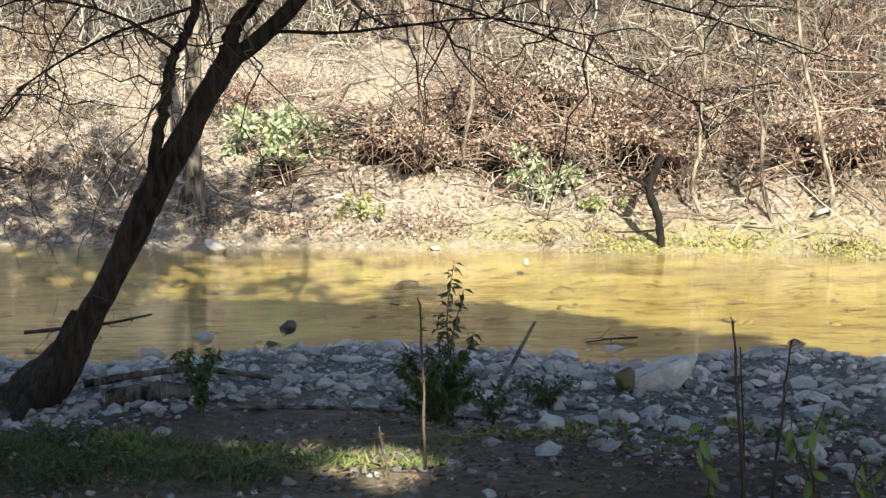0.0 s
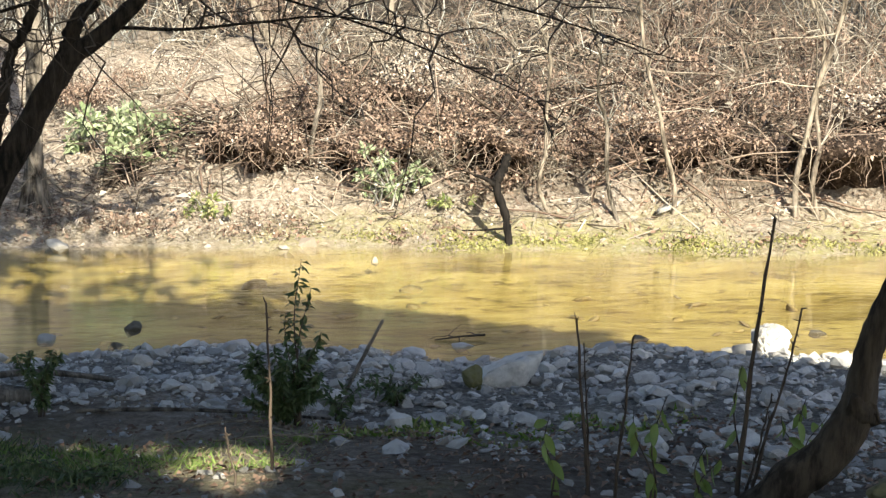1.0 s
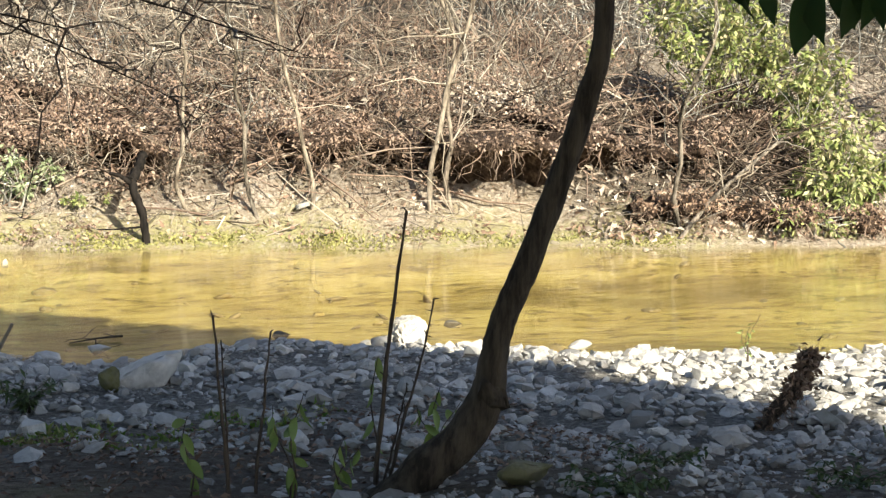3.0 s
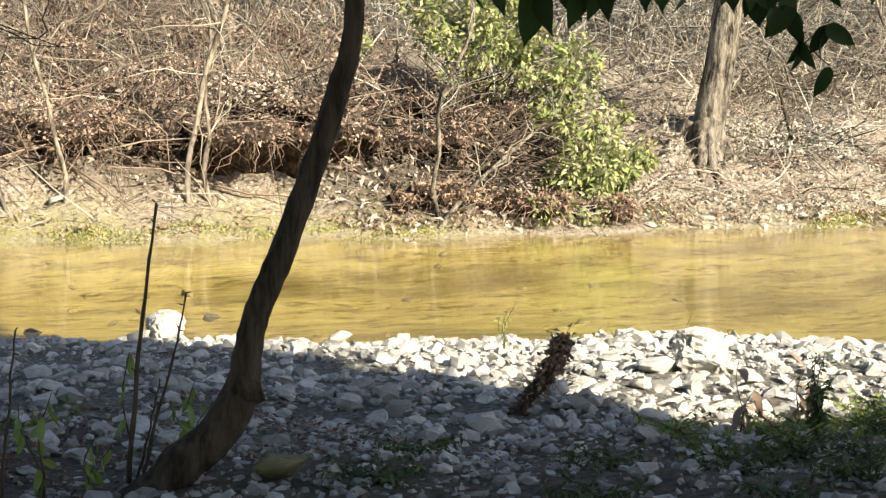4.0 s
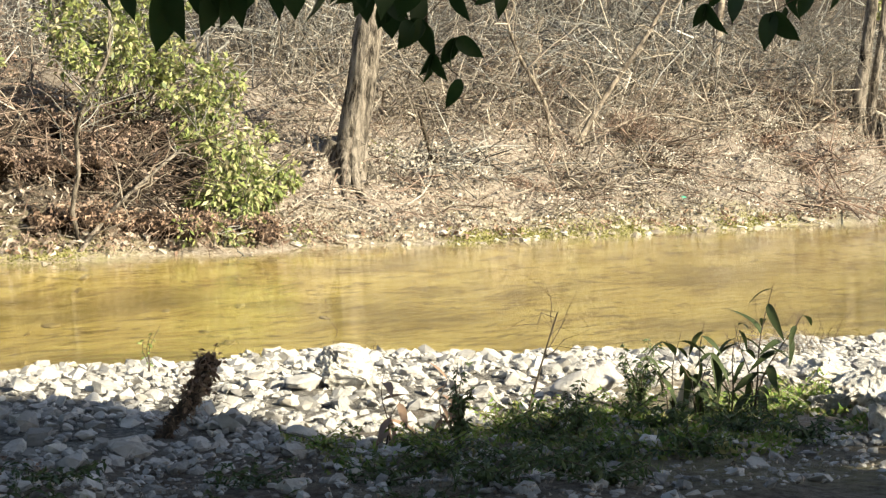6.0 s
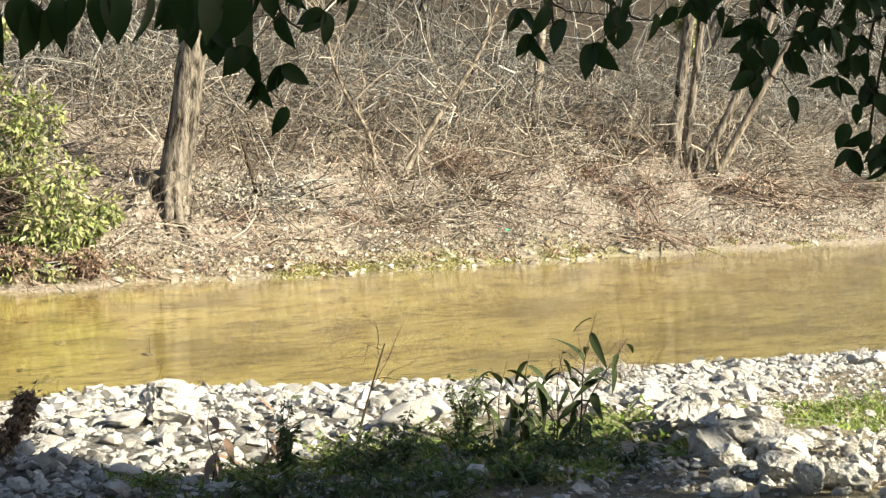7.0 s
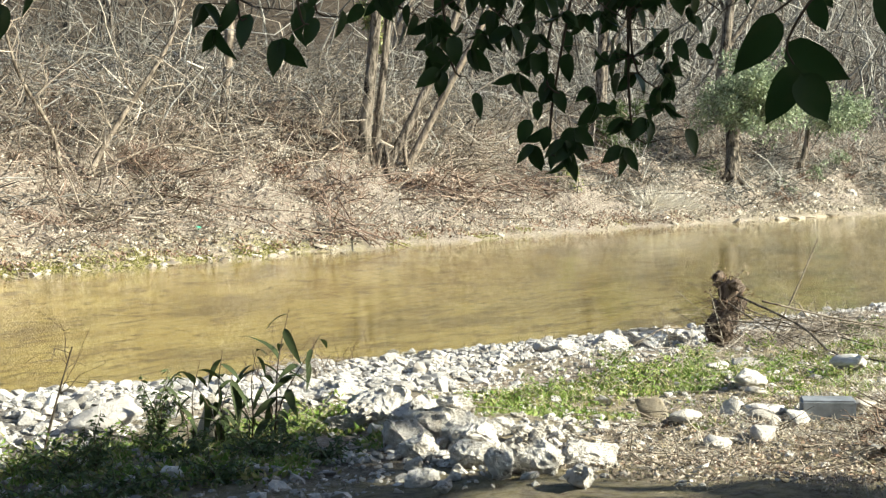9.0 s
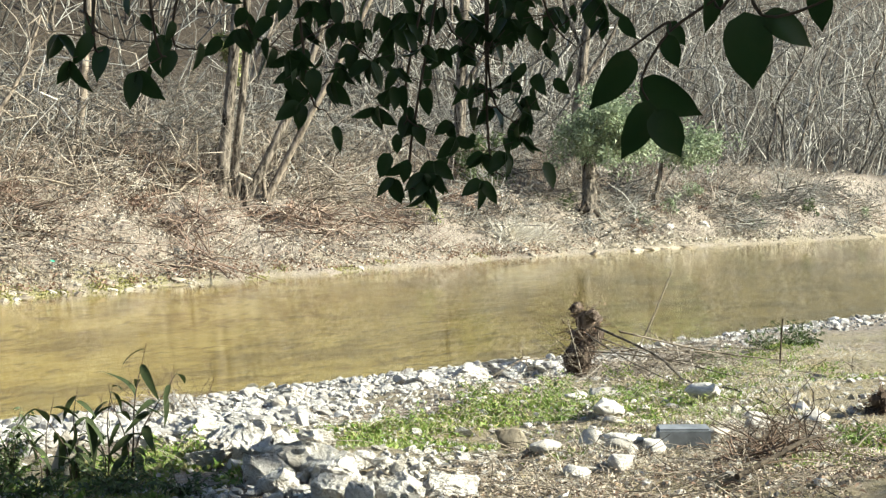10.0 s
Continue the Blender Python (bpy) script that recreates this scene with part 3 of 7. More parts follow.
def limb_tree(trunk, radii, limbs, seed, sides=12, twigs=200, twig_len=0.8, hang=0.1):
    """A bare tree: its trunk through points, limbs ((points), radius from, to) and fine twigs on the limbs."""
    r = np.random.RandomState(seed)
    tg, lg, wg = Geo(), [], Geo()
    n = len(trunk) * 4
    tube(tg, smooth_path(trunk, n), np.interp(np.linspace(0, 1, n), np.linspace(0, 1, len(radii)), radii), sides, 0.06, seed)
    spots = []
    for i, (pts, a, b) in enumerate(limbs):
        g = Geo()
        k = len(pts) * 4
        sp = smooth_path(pts, k) + r.randn(k, 3) * a * 0.15
        tube(g, sp, np.linspace(a, b, k), 7, 0.08, seed + i)
        lg.append(g)
        spots.append(sp[k // 4:])
    if twigs and spots:
        sp = np.concatenate(spots)
        q = strands(wg, sp[r.randint(0, len(sp), twigs)], random_ways(twigs, r, -0.1), twig_len * (0.3 + r.rand(twigs)), 0.004 + 0.006 * r.rand(twigs), 7, 0.5, hang, 0.3, 4, r)
        m = twigs * 3
        strands(wg, q[r.randint(0, twigs, m), r.randint(2, 7, m)], random_ways(m, r, -0.1), twig_len * 0.45 * (0.3 + r.rand(m)), 0.0025 + 0.002 * r.rand(m), 5, 0.5, hang, 0.4, 3, r)
    return tg, lg, wg


def bare_tree(name, at, trunk, radii, limbs, seed, bark, twig, label, twigs=200, twig_len=0.8, hang=0.1, sides=12, group=""):
    ob = thing(name, at, label, "tree", group)
    tg, lg, wg = limb_tree(trunk, radii, limbs, seed, sides, twigs, twig_len, hang)
    part("trunk", tg, M[bark], ob)
    for g in lg:
        part("limb", g, M[bark], ob)
    if wg.n:
        part("branchwork", wg, M[twig], ob)["kind"] = "stuff"
    ob_inv = Matrix.Translation(-Vector(at))
    for c in ob.children:
        c.matrix_parent_inverse = ob_inv
    return ob


# ---- the two dark trees on the near bank ----
lean = bare_tree("leaning_tree", (-2.72, 9.78, 0.3),
          [(-2.799, 9.78, 0.331), (-2.719, 9.78, 0.446), (-2.581, 9.78, 0.599), (-2.454, 9.78, 0.789), (-2.343, 9.78, 0.978), (-2.232, 9.78, 1.166), (-2.136, 9.78, 1.353), (-2.041, 9.78, 1.539), (-1.943, 9.78, 1.724), (-1.841, 9.78, 1.908), (-1.715, 9.78, 2.091), (-1.618, 9.78, 2.274), (-1.511, 9.78, 2.455), (-1.398, 9.78, 2.618), (-1.279, 9.78, 2.689), (-1.15, 9.78, 2.796), (-1.046, 9.78, 2.893), (-0.946, 9.78, 3.01), (-0.6, 9.8, 3.5), (0.1, 9.9, 4.6), (0.7, 9.6, 6.2), (1.0, 9.5, 7.6)],
          [0.24, 0.19, 0.15, 0.107, 0.093, 0.085, 0.093, 0.098, 0.1, 0.098, 0.089, 0.078, 0.08, 0.075, 0.06, 0.055, 0.055, 0.052, 0.05, 0.045, 0.035, 0.02],
          [([(-1.428, 9.78, 2.582), (-1.395, 9.78, 2.726), (-1.348, 9.78, 2.851), (-1.255, 9.78, 2.976), (-1.179, 9.78, 3.137), (-1.2, 10.1, 4.4), (-0.8, 10.3, 5.6)], 0.065, 0.02),
           ([(-1.917, 9.75, 1.893), (-1.882, 9.75, 2.094), (-1.836, 9.75, 2.276), (-1.801, 9.75, 2.457), (-1.783, 9.75, 2.595), (-1.714, 9.75, 2.709), (-1.641, 9.75, 2.852), (-1.608, 9.75, 2.995), (-1.59, 9.75, 3.137), (-1.6, 9.6, 3.4), (-1.9, 9.5, 4.6)], 0.042, 0.025),
           ([(-1.13, 9.78, 2.8), (-0.7, 9.6, 2.78), (-0.2, 9.5, 2.83), (0.3, 9.4, 2.86), (0.9, 9.3, 2.75)], 0.013, 0.004),
           ([(-0.95, 9.78, 3.03), (-0.4, 9.7, 3.15), (0.3, 9.5, 3.2), (1.2, 9.4, 3.1), (1.9, 9.3, 2.95)], 0.015, 0.004), ([(-0.95, 9.78, 3.03), (-0.2, 9.6, 3.0), (0.7, 9.5, 2.72), (1.5, 9.3, 2.35)], 0.012, 0.003), ([(-0.6, 9.75, 3.1), (0.5, 9.6, 3.12), (1.5, 9.5, 2.9), (2.4, 9.3, 2.6)], 0.013, 0.003), ([(-1.62, 9.75, 2.95), (-2.2, 9.7, 2.75), (-2.75, 9.6, 2.4), (-2.95, 9.5, 2.0)], 0.012, 0.003),
           ([(-1.72, 9.7, 2.67), (-2.1, 9.6, 2.9), (-2.6, 9.5, 3.0), (-3.0, 9.5, 2.85)], 0.013, 0.004),
           ([(-0.8, 10.3, 5.6), (-1.6, 10.2, 6.8), (-2.2, 10.0, 8.2), (-3.2, 9.8, 9.0)], 0.05, 0.02), ([(-1.9, 9.5, 4.6), (-2.6, 9.4, 6.0), (-3.6, 9.3, 7.2), (-4.6, 9.0, 8.0)], 0.05, 0.02),
           ([(-1.6, 10.2, 6.8), (-0.8, 10.0, 7.8), (-0.2, 9.6, 8.8)], 0.04, 0.015), ([(-2.6, 9.4, 6.0), (-2.4, 9.2, 7.4), (-2.9, 9.0, 8.6)], 0.04, 0.015), ([(0.1, 9.9, 4.6), (1.0, 9.7, 5.2), (2.0, 9.5, 5.6), (3.0, 9.4, 5.5)], 0.035, 0.01)],
          11, "bark_black", "twig_dark", "dark leaning tree with forked bare limbs beside the stream", 210, 0.8, 0.2)

slender = bare_tree("slender_tree", (1.95, 6.2, 0.6),
          [(1.961, 6.214, 0.615), (2.067, 6.18, 0.734), (2.148, 6.153, 0.84), (2.269, 6.111, 0.946), (2.361, 6.076, 1.103), (2.391, 6.065, 1.205), (2.405, 6.06, 1.332), (2.429, 6.05, 1.458), (2.47, 6.034, 1.584), (2.519, 6.014, 1.71), (2.602, 5.979, 1.958), (2.679, 5.946, 2.203), (2.746, 5.916, 2.445), (2.803, 5.889, 2.683), (2.811, 5.886, 2.918), (2.82, 5.882, 3.197), (2.95, 5.8, 3.9), (3.2, 5.6, 4.8), (3.3, 5.4, 5.6)],
          [0.13, 0.1, 0.098, 0.092, 0.085, 0.076, 0.062, 0.059, 0.058, 0.06, 0.056, 0.052, 0.051, 0.044, 0.044, 0.045, 0.04, 0.034, 0.02],
          [([(2.95, 5.8, 3.9), (2.6, 5.7, 4.6), (2.4, 5.5, 5.4)], 0.025, 0.01), ([(3.2, 5.6, 4.8), (3.6, 5.4, 5.3), (3.8, 5.2, 5.9)], 0.02, 0.01)],
          12, "bark_dark", "twig_dark", "slender dark curving tree with a knob at its foot", 60, 0.7, 0.1)
part("knob", boulder_geo((0.19, 0.16, 0.2), 47, 3, 0.2).moved(Matrix.Translation((0.45, -0.15, 0.52))), M["bark_dark"], slender)

# unseen sparse leaf crown, added to the bare tree to dapple the far bank
r = np.random.RandomState(45)
g = Geo()
leafy_mass(g, None, (-1.0, 8.6, 8.2), (2.6, 2.2, 0.9), 750, 0.22, r, 30)
o = part("crown", g, M["leaf_dark"], lean)
o.matrix_parent_inverse = Matrix.Translation((2.72, -9.78, -0.3))
o["kind"] = "stuff"

# ---- trees of the far bank ----
def flared_tree(name, foot, top, r0, r1, seed, label, bark="bark_grey", roots=6, limbs=(), twigs=120):
    """A trunk with a root flare, from foot to top."""
    ob = thing(name, foot, label, "tree")
    r = np.random.RandomState(seed)
    g = Geo()
    n = 48
    s = np.linspace(0, 1, n)
    foot, top = np.array(foot), np.array(top)
    pts = foot - [0, 0, 0.2] + (top - foot + [0, 0, 0.2]) * s[:, None] + np.cumsum(np.cumsum(r.randn(n, 3) * 0.0018, 0), 0) * [1, 1, 0]
    length = np.linalg.norm(top - foot)
    rad = np.interp(s * length, [0, 0.25, 0.6, 1.2, length], [r0 * 1.75, r0 * 1.5, r0 * 1.1, r0, r1])
    tube(g, pts, rad, 32, 0.03, seed)
    # furrowed bark: ridges that wander up the trunk
    a = np.arange(32) / 32 * 6.283
    furrow = np.sin(a[None] * 11 + 1.3 * np.sin(s[:, None] * 21 + a * 2)) * 0.5 + 0.5 * np.sin(a[None] * 7 + 2 * np.sin(s[:, None] * 33))
    g.v[0] = (pts[:, None] + (g.v[0].reshape(n, 32, 3) - pts[:, None]) * (1 + 0.055 * furrow[..., None])).reshape(-1, 3)
    inv = Matrix.Translation(-Vector(foot))
    part("trunk", g, M[bark], ob).matrix_parent_inverse = inv
    for i in range(roots):
        a = i / roots * 6.28 + r.rand()
        d = np.array([np.cos(a), np.sin(a), 0])
        rg = Geo()
        ps = [foot + d * r0 * 0.7 + [0, 0, 0.5 + 0.2 * r.rand()], foot + d * r0 * 1.5 + [0, 0, 0.2], foot + d * r0 * 2.4 + [0, 0, 0.0], foot + d * r0 * 3.6 - [0, 0, 0.12]]
        for p in ps[1:]:
            p[2] = min(p[2], float(height(p[0], p[1])) + 0.06) if p is not ps[1] else p[2]
        tube(rg, smooth_path(ps, 9), np.linspace(r0 * 0.58, r0 * 0.14, 9), 8, 0.15, seed + i)
        part("root", rg, M[bark], ob).matrix_parent_inverse = inv
    if limbs:
        wg, sp = Geo(), []
        for pts, a, b in limbs:
            lg = Geo()
            q = smooth_path(pts, 12)
            tube(lg, q, np.linspace(a, b, 12), 7, 0.08, seed)
            part("limb", lg, M[bark], ob).matrix_parent_inverse = inv
            sp.append(q[3:])
        sp = np.concatenate(sp)
        strands(wg, sp[r.randint(0, len(sp), twigs)], random_ways(twigs, r, 0.1), 0.5 + r.rand(twigs), 0.008, 6, 0.5, 0.1, 0.3, 3, r)
        part("branchwork", wg, M["twig_pale"], ob).matrix_parent_inverse = inv
    return ob


flared_tree("bank_tree", (15.6, 19.93, 0.80), (16.95, 19.7, 8.5), 0.25, 0.17, 21, "rough grey-barked tree with spreading roots on the leafy bank")
flared_tree("pale_tree", (-3.59, 21.2, 0.3), (-3.75, 21.9, 8.0), 0.115, 0.09, 22, "grey-barked tree with exposed roots by the water", "bark_grey", 4)
flared_tree("trunk_group_tree", (31.0, 20.2, 1.45), (31.3, 20.1, 9.0), 0.145, 0.1, 23, "dark-barked tree standing in a leaning group", "bark_grey", 3)
flared_tree("trunk_group_tree", (31.3, 20.05, 1.45), (31.7, 19.9, 7.0), 0.1, 0.07, 28, "thin dark tree beside a thicker trunk", "bark_grey", 3)
flared_tree("trunk_group_tree", (31.4, 19.85, 1.45), (33.4, 17.2, 8.2), 0.105, 0.07, 24, "leaning brown tree of a group of trunks", "bark_grey", 3)
flared_tree("trunk_group_tree", (31.65, 19.45, 1.4), (33.6, 17.1, 7.4), 0.09, 0.06, 25, "pale leaning tree of a group of trunks", "bark_pale", 3)
flared_tree("woodland_tree", (28.0, 22.2, 1.95), (29.4, 22.8, 9.5), 0.11, 0.08, 27, "pale slender woodland tree amid leafless brush", "bark_pale", 3)


def juniper(at, top, crown, sizes, count, seed, label, girth=0.24):
    ob = flared_tree("juniper", at, top, girth, girth * 0.4, seed, label, "bark_grey", 4)
    r = np.random.RandomState(seed)
    lg, tg = Geo(), Geo()
    leafy_mass(lg, tg, crown, sizes, count, 0.13, r, 90)
    inv = Matrix.Translation(-Vector(at))
    for nm, g, m in (("crown", lg, "leaf_cedar"), ("branchwork", tg, "twig_grey")):
        o = part(nm, g, M[m], ob)
        o.matrix_parent_inverse = inv
        o["kind"] = "stuff"


juniper((46.6, 16.2, 0.7), (47.8, 16.6, 4.5), (46.6, 15.4, 3.8), (2.5, 1.8, 1.15), 15000, 813, "juniper with a grey trunk and a round green crown")
juniper((52.5, 15.8, 1.0), (52.9, 16.0, 4.0), (52.5, 14.6, 3.4), (1.8, 1.4, 0.8), 4000, 814, "smaller grey-green juniper beside another", 0.09)
flared_tree("woodland_tree", (52.3, 19.0, 2.4), (52.6, 18.2, 13.0), 0.2, 0.11, 31, "dark bare woodland tree with forking limbs", "bark_grey", 3, [([(52.4, 18.7, 5.6), (52.9, 17.9, 7.2), (53.3, 17.2, 9.5)], 0.1, 0.03), ([(52.4, 18.6, 6.5), (52.2, 19.4, 8.2), (52.4, 20.0, 10.5)], 0.09, 0.03)], 160)
flared_tree("woodland_tree", (43.4, 19.6, 2.0), (43.8, 19.0, 12.0), 0.19, 0.12, 32, "dark bare woodland tree above the brush", "bark_grey", 3, [([(43.5, 19.4, 5.0), (43.9, 18.5, 6.8), (44.2, 17.8, 9.0)], 0.08, 0.03)], 90)
# ---- thickets of the far bank ----
def wood_shrub(seed, stems, twigs, tall, wide):
    """A coarser shrub for the woods farther back."""
    r, t = np.random.RandomState(seed), Geo()
    a = r.rand(stems) * 2 * np.pi
    base = np.stack([np.cos(a), np.sin(a), 0 * a - 0.1], -1) * [wide * 0.4, wide * 0.4, 1]
    way = np.stack([np.cos(a) * wide * 0.5, np.sin(a) * wide * 0.5, tall * (0.6 + 0.6 * r.rand(stems))], -1) + r.randn(stems, 3) * 0.35
    p = strands(t, base, way, tall * (0.6 + 0.6 * r.rand(stems)), 0.016 + 0.014 * r.rand(stems), 5, 0.6, 0.25, 0.4, 3, r)
    strands(t, p[r.randint(0, stems, twigs), r.randint(1, 5, twigs)], random_ways(twigs, r, 0.3), tall * (0.15 + 0.3 * r.rand(twigs)), 0.009 + 0.007 * r.rand(twigs), 3, 0.6, 0.1, 0.4, 3, r)
    return t


KINDS = [leafless_shrub_meshes(31, 24, 54, 1.6, 1.3, 0.45, "twig_pale", 60), leafless_shrub_meshes(32, 20, 54, 2.2, 1.2, 0.3, "twig_brown", 20), leafless_shrub_meshes(33, 26, 54, 1.3, 1.5, 0.6, "twig_brown", 300, "litter_red"),
         leafless_shrub_meshes(34, 20, 44, 3.0, 1.3, 0.25, "twig_grey", 0), leafless_shrub_meshes(35, 22, 46, 2.6, 1.8, 0.5, "twig_grey", 0), leafless_shrub_meshes(36, 20, 60, 1.0, 1.2, 0.7, "twig_brown", 360, "litter_red")]
WOODS = [wood_shrub(37 + k, 17, 28, (2.8, 3.2, 2.4)[k % 3], (1.6, 1.2, 2.0)[k % 3]) for k in range(6)]
LABELS = ["pale tangled leafless shrub on the leafy bank", "tall pale leafless shrub with fine twigs", "reddish leafless bramble with clinging dead leaves", "tall grey leafless thicket shrub", "arching grey leafless shrub", "low bramble covered in dead leaves"]
firsts = {}


def shrub(kind, x, y, size=1.0, turn=None, sink=0.0):
    at = on_ground(x, y, -sink)
    turn = rng.rand() * 360 if turn is None else turn
    if kind not in firsts:
        firsts[kind] = make_thing("shrub", KINDS[kind], at, LABELS[kind], "shrub", "thicket shrubs", turn, size)
        return firsts[kind]
    src = firsts[kind]
    ob = copy_thing(src, Matrix())
    ob.matrix_basis = pose(*at, rng.randn() * 5, rng.randn() * 5, turn) @ Matrix.Diagonal((size, size, size, 1))
    return ob


def bank_spot(x, d):
    return x, float(far_y(x)) + d


# dense woodland edge above the bank, deeper woods behind it, then looser brush on the slope
for i in range(112):
    x = -11 + 75 * (i + rng.rand()) / 112
    d = 6.3 + 4.0 * rng.rand() + (2.5 if 12 < x < 24 else 0)
    shrub([0, 1, 1, 4][rng.randint(4)] if x < 4 else [1, 2, 1, 3][rng.randint(4)] if x < 13 else [3, 0, 4, 3][rng.randint(4)] if x < 22 else [3, 4, 3, 0][rng.randint(4)], *bank_spot(x, d + (2.5 if -7 < x < 0.5 else 0)), 0.8 + 0.5 * rng.rand())
woods = Geo()
for i in range(84):
    x = -13 + 130 * ((i + rng.rand()) / 84)
    x, y = bank_spot(x, 9.5 + 9 * rng.rand())
    k = 0.8 + 0.6 * rng.rand()
    woods.join(WOODS[rng.randint(6)].moved(pose(*on_ground(x, y), 0, 0, rng.rand() * 360) @ Matrix.Diagonal((k, k, k, 1))))
for i in range(60):
    x = -16 + 170 * ((i + rng.rand()) / 60)
    x, y = bank_spot(x, 18 + 18 * rng.rand())
    k = 1.4 + 1.0 * rng.rand()
    woods.join(WOODS[rng.randint(6)].moved(pose(*on_ground(x, y), 0, 0, rng.rand() * 360) @ Matrix.Diagonal((k, k, k, 1))))
near_woods, woods = woods, Geo()
BIG = [wood_shrub(67 + k, 12, 26, 3.6, 2.4) for k in range(3)]
for i in range(80):
    x, y = bank_spot(95 + 150 * rng.rand(), 3 + 60 * rng.rand())
    k = 2.2 + 2.0 * rng.rand()
    woods.join(BIG[rng.randint(3)].moved(pose(*on_ground(x, y), 0, 0, rng.rand() * 360) @ Matrix.Diagonal((k, k, k, 1))))
for i in range(80):
    x, y = bank_spot(50 + 75 * rng.rand(), 3.0 + 26 * rng.rand())
    k = 0.5 + 0.5 * rng.rand()
    woods.join(WOODS[rng.randint(6)].moved(pose(*on_ground(x, y), 0, 0, rng.rand() * 360) @ Matrix.Diagonal((k, k, k, 1))))
FAR_WOODS = [wood_shrub(57 + k, 12, 30, 3.4, 2.2) for k in range(4)]
for i in range(150):
    x, y = bank_spot(48 + 110 * rng.rand(), 9 + 55 * rng.rand() ** 1.3)
    k = 1.5 + 1.6 * rng.rand()
    woods.join(FAR_WOODS[rng.randint(4)].moved(pose(*on_ground(x, y), 0, 0, rng.rand() * 360) @ Matrix.Diagonal((k, k, k, 1))))
# the nearer woods take the darkened twigs, so the gaps look shadowed
tagged(part("woodland_brush", near_woods, M["twig_wood_shade"]), "leafless brush darkened for the shade under the trees", "brush", kind="stuff")
tagged(part("woodland_brush", woods, M["twig_grey"]), "grey leafless woodland brush covering the hillside", "brush", kind="stuff")
for i in range(46):
    x = -9 + 21 * rng.rand()
    d = 1.4 + 5.0 * rng.rand() ** 0.8
    if not (-6.5 < x < 0.2 and d > 3.4) and not (6.8 < x < 8.8 and d < 2.6):
        shrub([0, 2, 5, 2, 5, 0][rng.randint(6)], *bank_spot(x, d), 0.55 + 0.55 * rng.rand(), sink=0.05)
for i in range(34):
    x = [-9 + 24 * rng.rand(), 24 + 20 * rng.rand()][i % 4 == 3]
    if not 5.0 < x < 9.2:
        shrub([5, 2][i % 3 == 2], *bank_spot(x, 0.35 + 0.7 * rng.rand()), 0.3 + 0.25 * rng.rand(), sink=0.04)
for i in range(40):
    x = 22 + 45 * rng.rand()
    d = 3.0 + 4.0 * rng.rand()
    shrub([0, 4, 5, 1][rng.randint(4)], *bank_spot(x, d), 0.6 + 0.5 * rng.rand())

# slim trunks among the brush
POLES = []
for k in range(5):
    r5 = np.random.RandomState(80 + k)
    tg, wg = Geo(), Geo()
    pp = np.cumsum(np.concatenate([[[0, 0, -0.2]], r5.randn(9, 3) * [0.19, 0.19, 0.05] + [0.05, 0, 0.85]]), 0)
    tube(tg, smooth_path(pp, 20), np.linspace(0.06, 0.024, 20), 8, 0.18, k)
    qq = strands(wg, pp[r5.randint(2, 10, 26)], random_ways(26, r5, 0.7), 0.8 + 1.5 * r5.rand(26), 0.016, 5, 0.5, 0.0, 0.3, 3, r5)
    strands(wg, qq[r5.randint(0, 26, 44), r5.randint(1, 5, 44)], random_ways(44, r5, 0.3), 0.3 + 0.7 * r5.rand(44), 0.007, 4, 0.5, 0.1, 0.4, 3, r5)
    POLES.append((tg.mesh("trunk"), wg.mesh("branchwork"), ["bark_pale", "bark_grey", "bark_grey", "bark_grey", "bark_pale"][k]))


def pole_tree(x, y, k, size=1.0, turn=0.0, tip=(0.0, 0.0)):
    tm, wm, bark = POLES[k]
    ob = thing("young_tree", on_ground(x, y), "slim bare young tree with a pale trunk" if bark == "bark_pale" else "slim bare young tree with a grey-brown trunk", "tree", "young trees")
    ob.matrix_basis = pose(*on_ground(x, y), tip[0], tip[1], turn) @ Matrix.Diagonal((size, size, size, 1))
    part("trunk", tm, M[bark], ob)
    part("branchwork", wm, M["twig_pale" if bark == "bark_pale" else "twig_grey"], ob)["kind"] = "stuff"
    return ob


for x, y, k, s in [(-0.3, 28.2, 0, 1.3), (2.4, 28.6, 2, 1.2), (4.1, 27.1, 1, 1.4), (1.8, 30.0, 4, 1.2), (3.56, 20.67, 0, 0.55), (4.42, 20.12, 2, 0.55), (5.13, 20.08, 4, 0.6), (0.21, 22.1, 2, 0.7), (6.76, 19.75, 4, 0.75), (7.15, 19.94, 0, 0.6), (10.0, 18.5, 2, 0.6), (8.7, 22.8, 3, 0.9)]:
    pole_tree(x, y, k, s, rng.rand() * 360)
for i in range(54):
    x = -13 + 130 * ((i + rng.rand()) / 60)
    pole_tree(*bank_spot(x, 9 + 20 * rng.rand()), rng.randint(1, 4), 0.9 + 0.6 * rng.rand(), rng.rand() * 360, (rng.randn() * 6, rng.randn() * 6))

# long arching canes over the thickets
g = Geo()
n = 1500
cx = np.concatenate([-9 + 21 * rng.rand(800), 20 + 42 * rng.rand(700)])
cd = np.concatenate([1.3 + 8 * rng.rand(800), 3.5 + 8 * rng.rand(700)])
bare = (cx > -6.5) & (cx < 0.2) & (cd > 3.2) & (cd < 9)
cx = np.where(bare, cx + 7.2, cx)
cy = far_y(cx) + cd
strands(g, np.stack([cx, cy, height(cx, cy) - 0.05], -1), random_ways(n, rng) * [1.0, 0.7, 0.3] + [0, -0.15, 0.75], 0.9 + 2.2 * rng.rand(n), 0.007 + 0.010 * rng.rand(n) ** 2, 6, 0.9, 0.5, 0.35)
tagged(part("bramble_canes", g, M["twig_brown"]), "brown arching bramble canes over the bank", "brush", kind="stuff")
g = Geo()
n = 1700
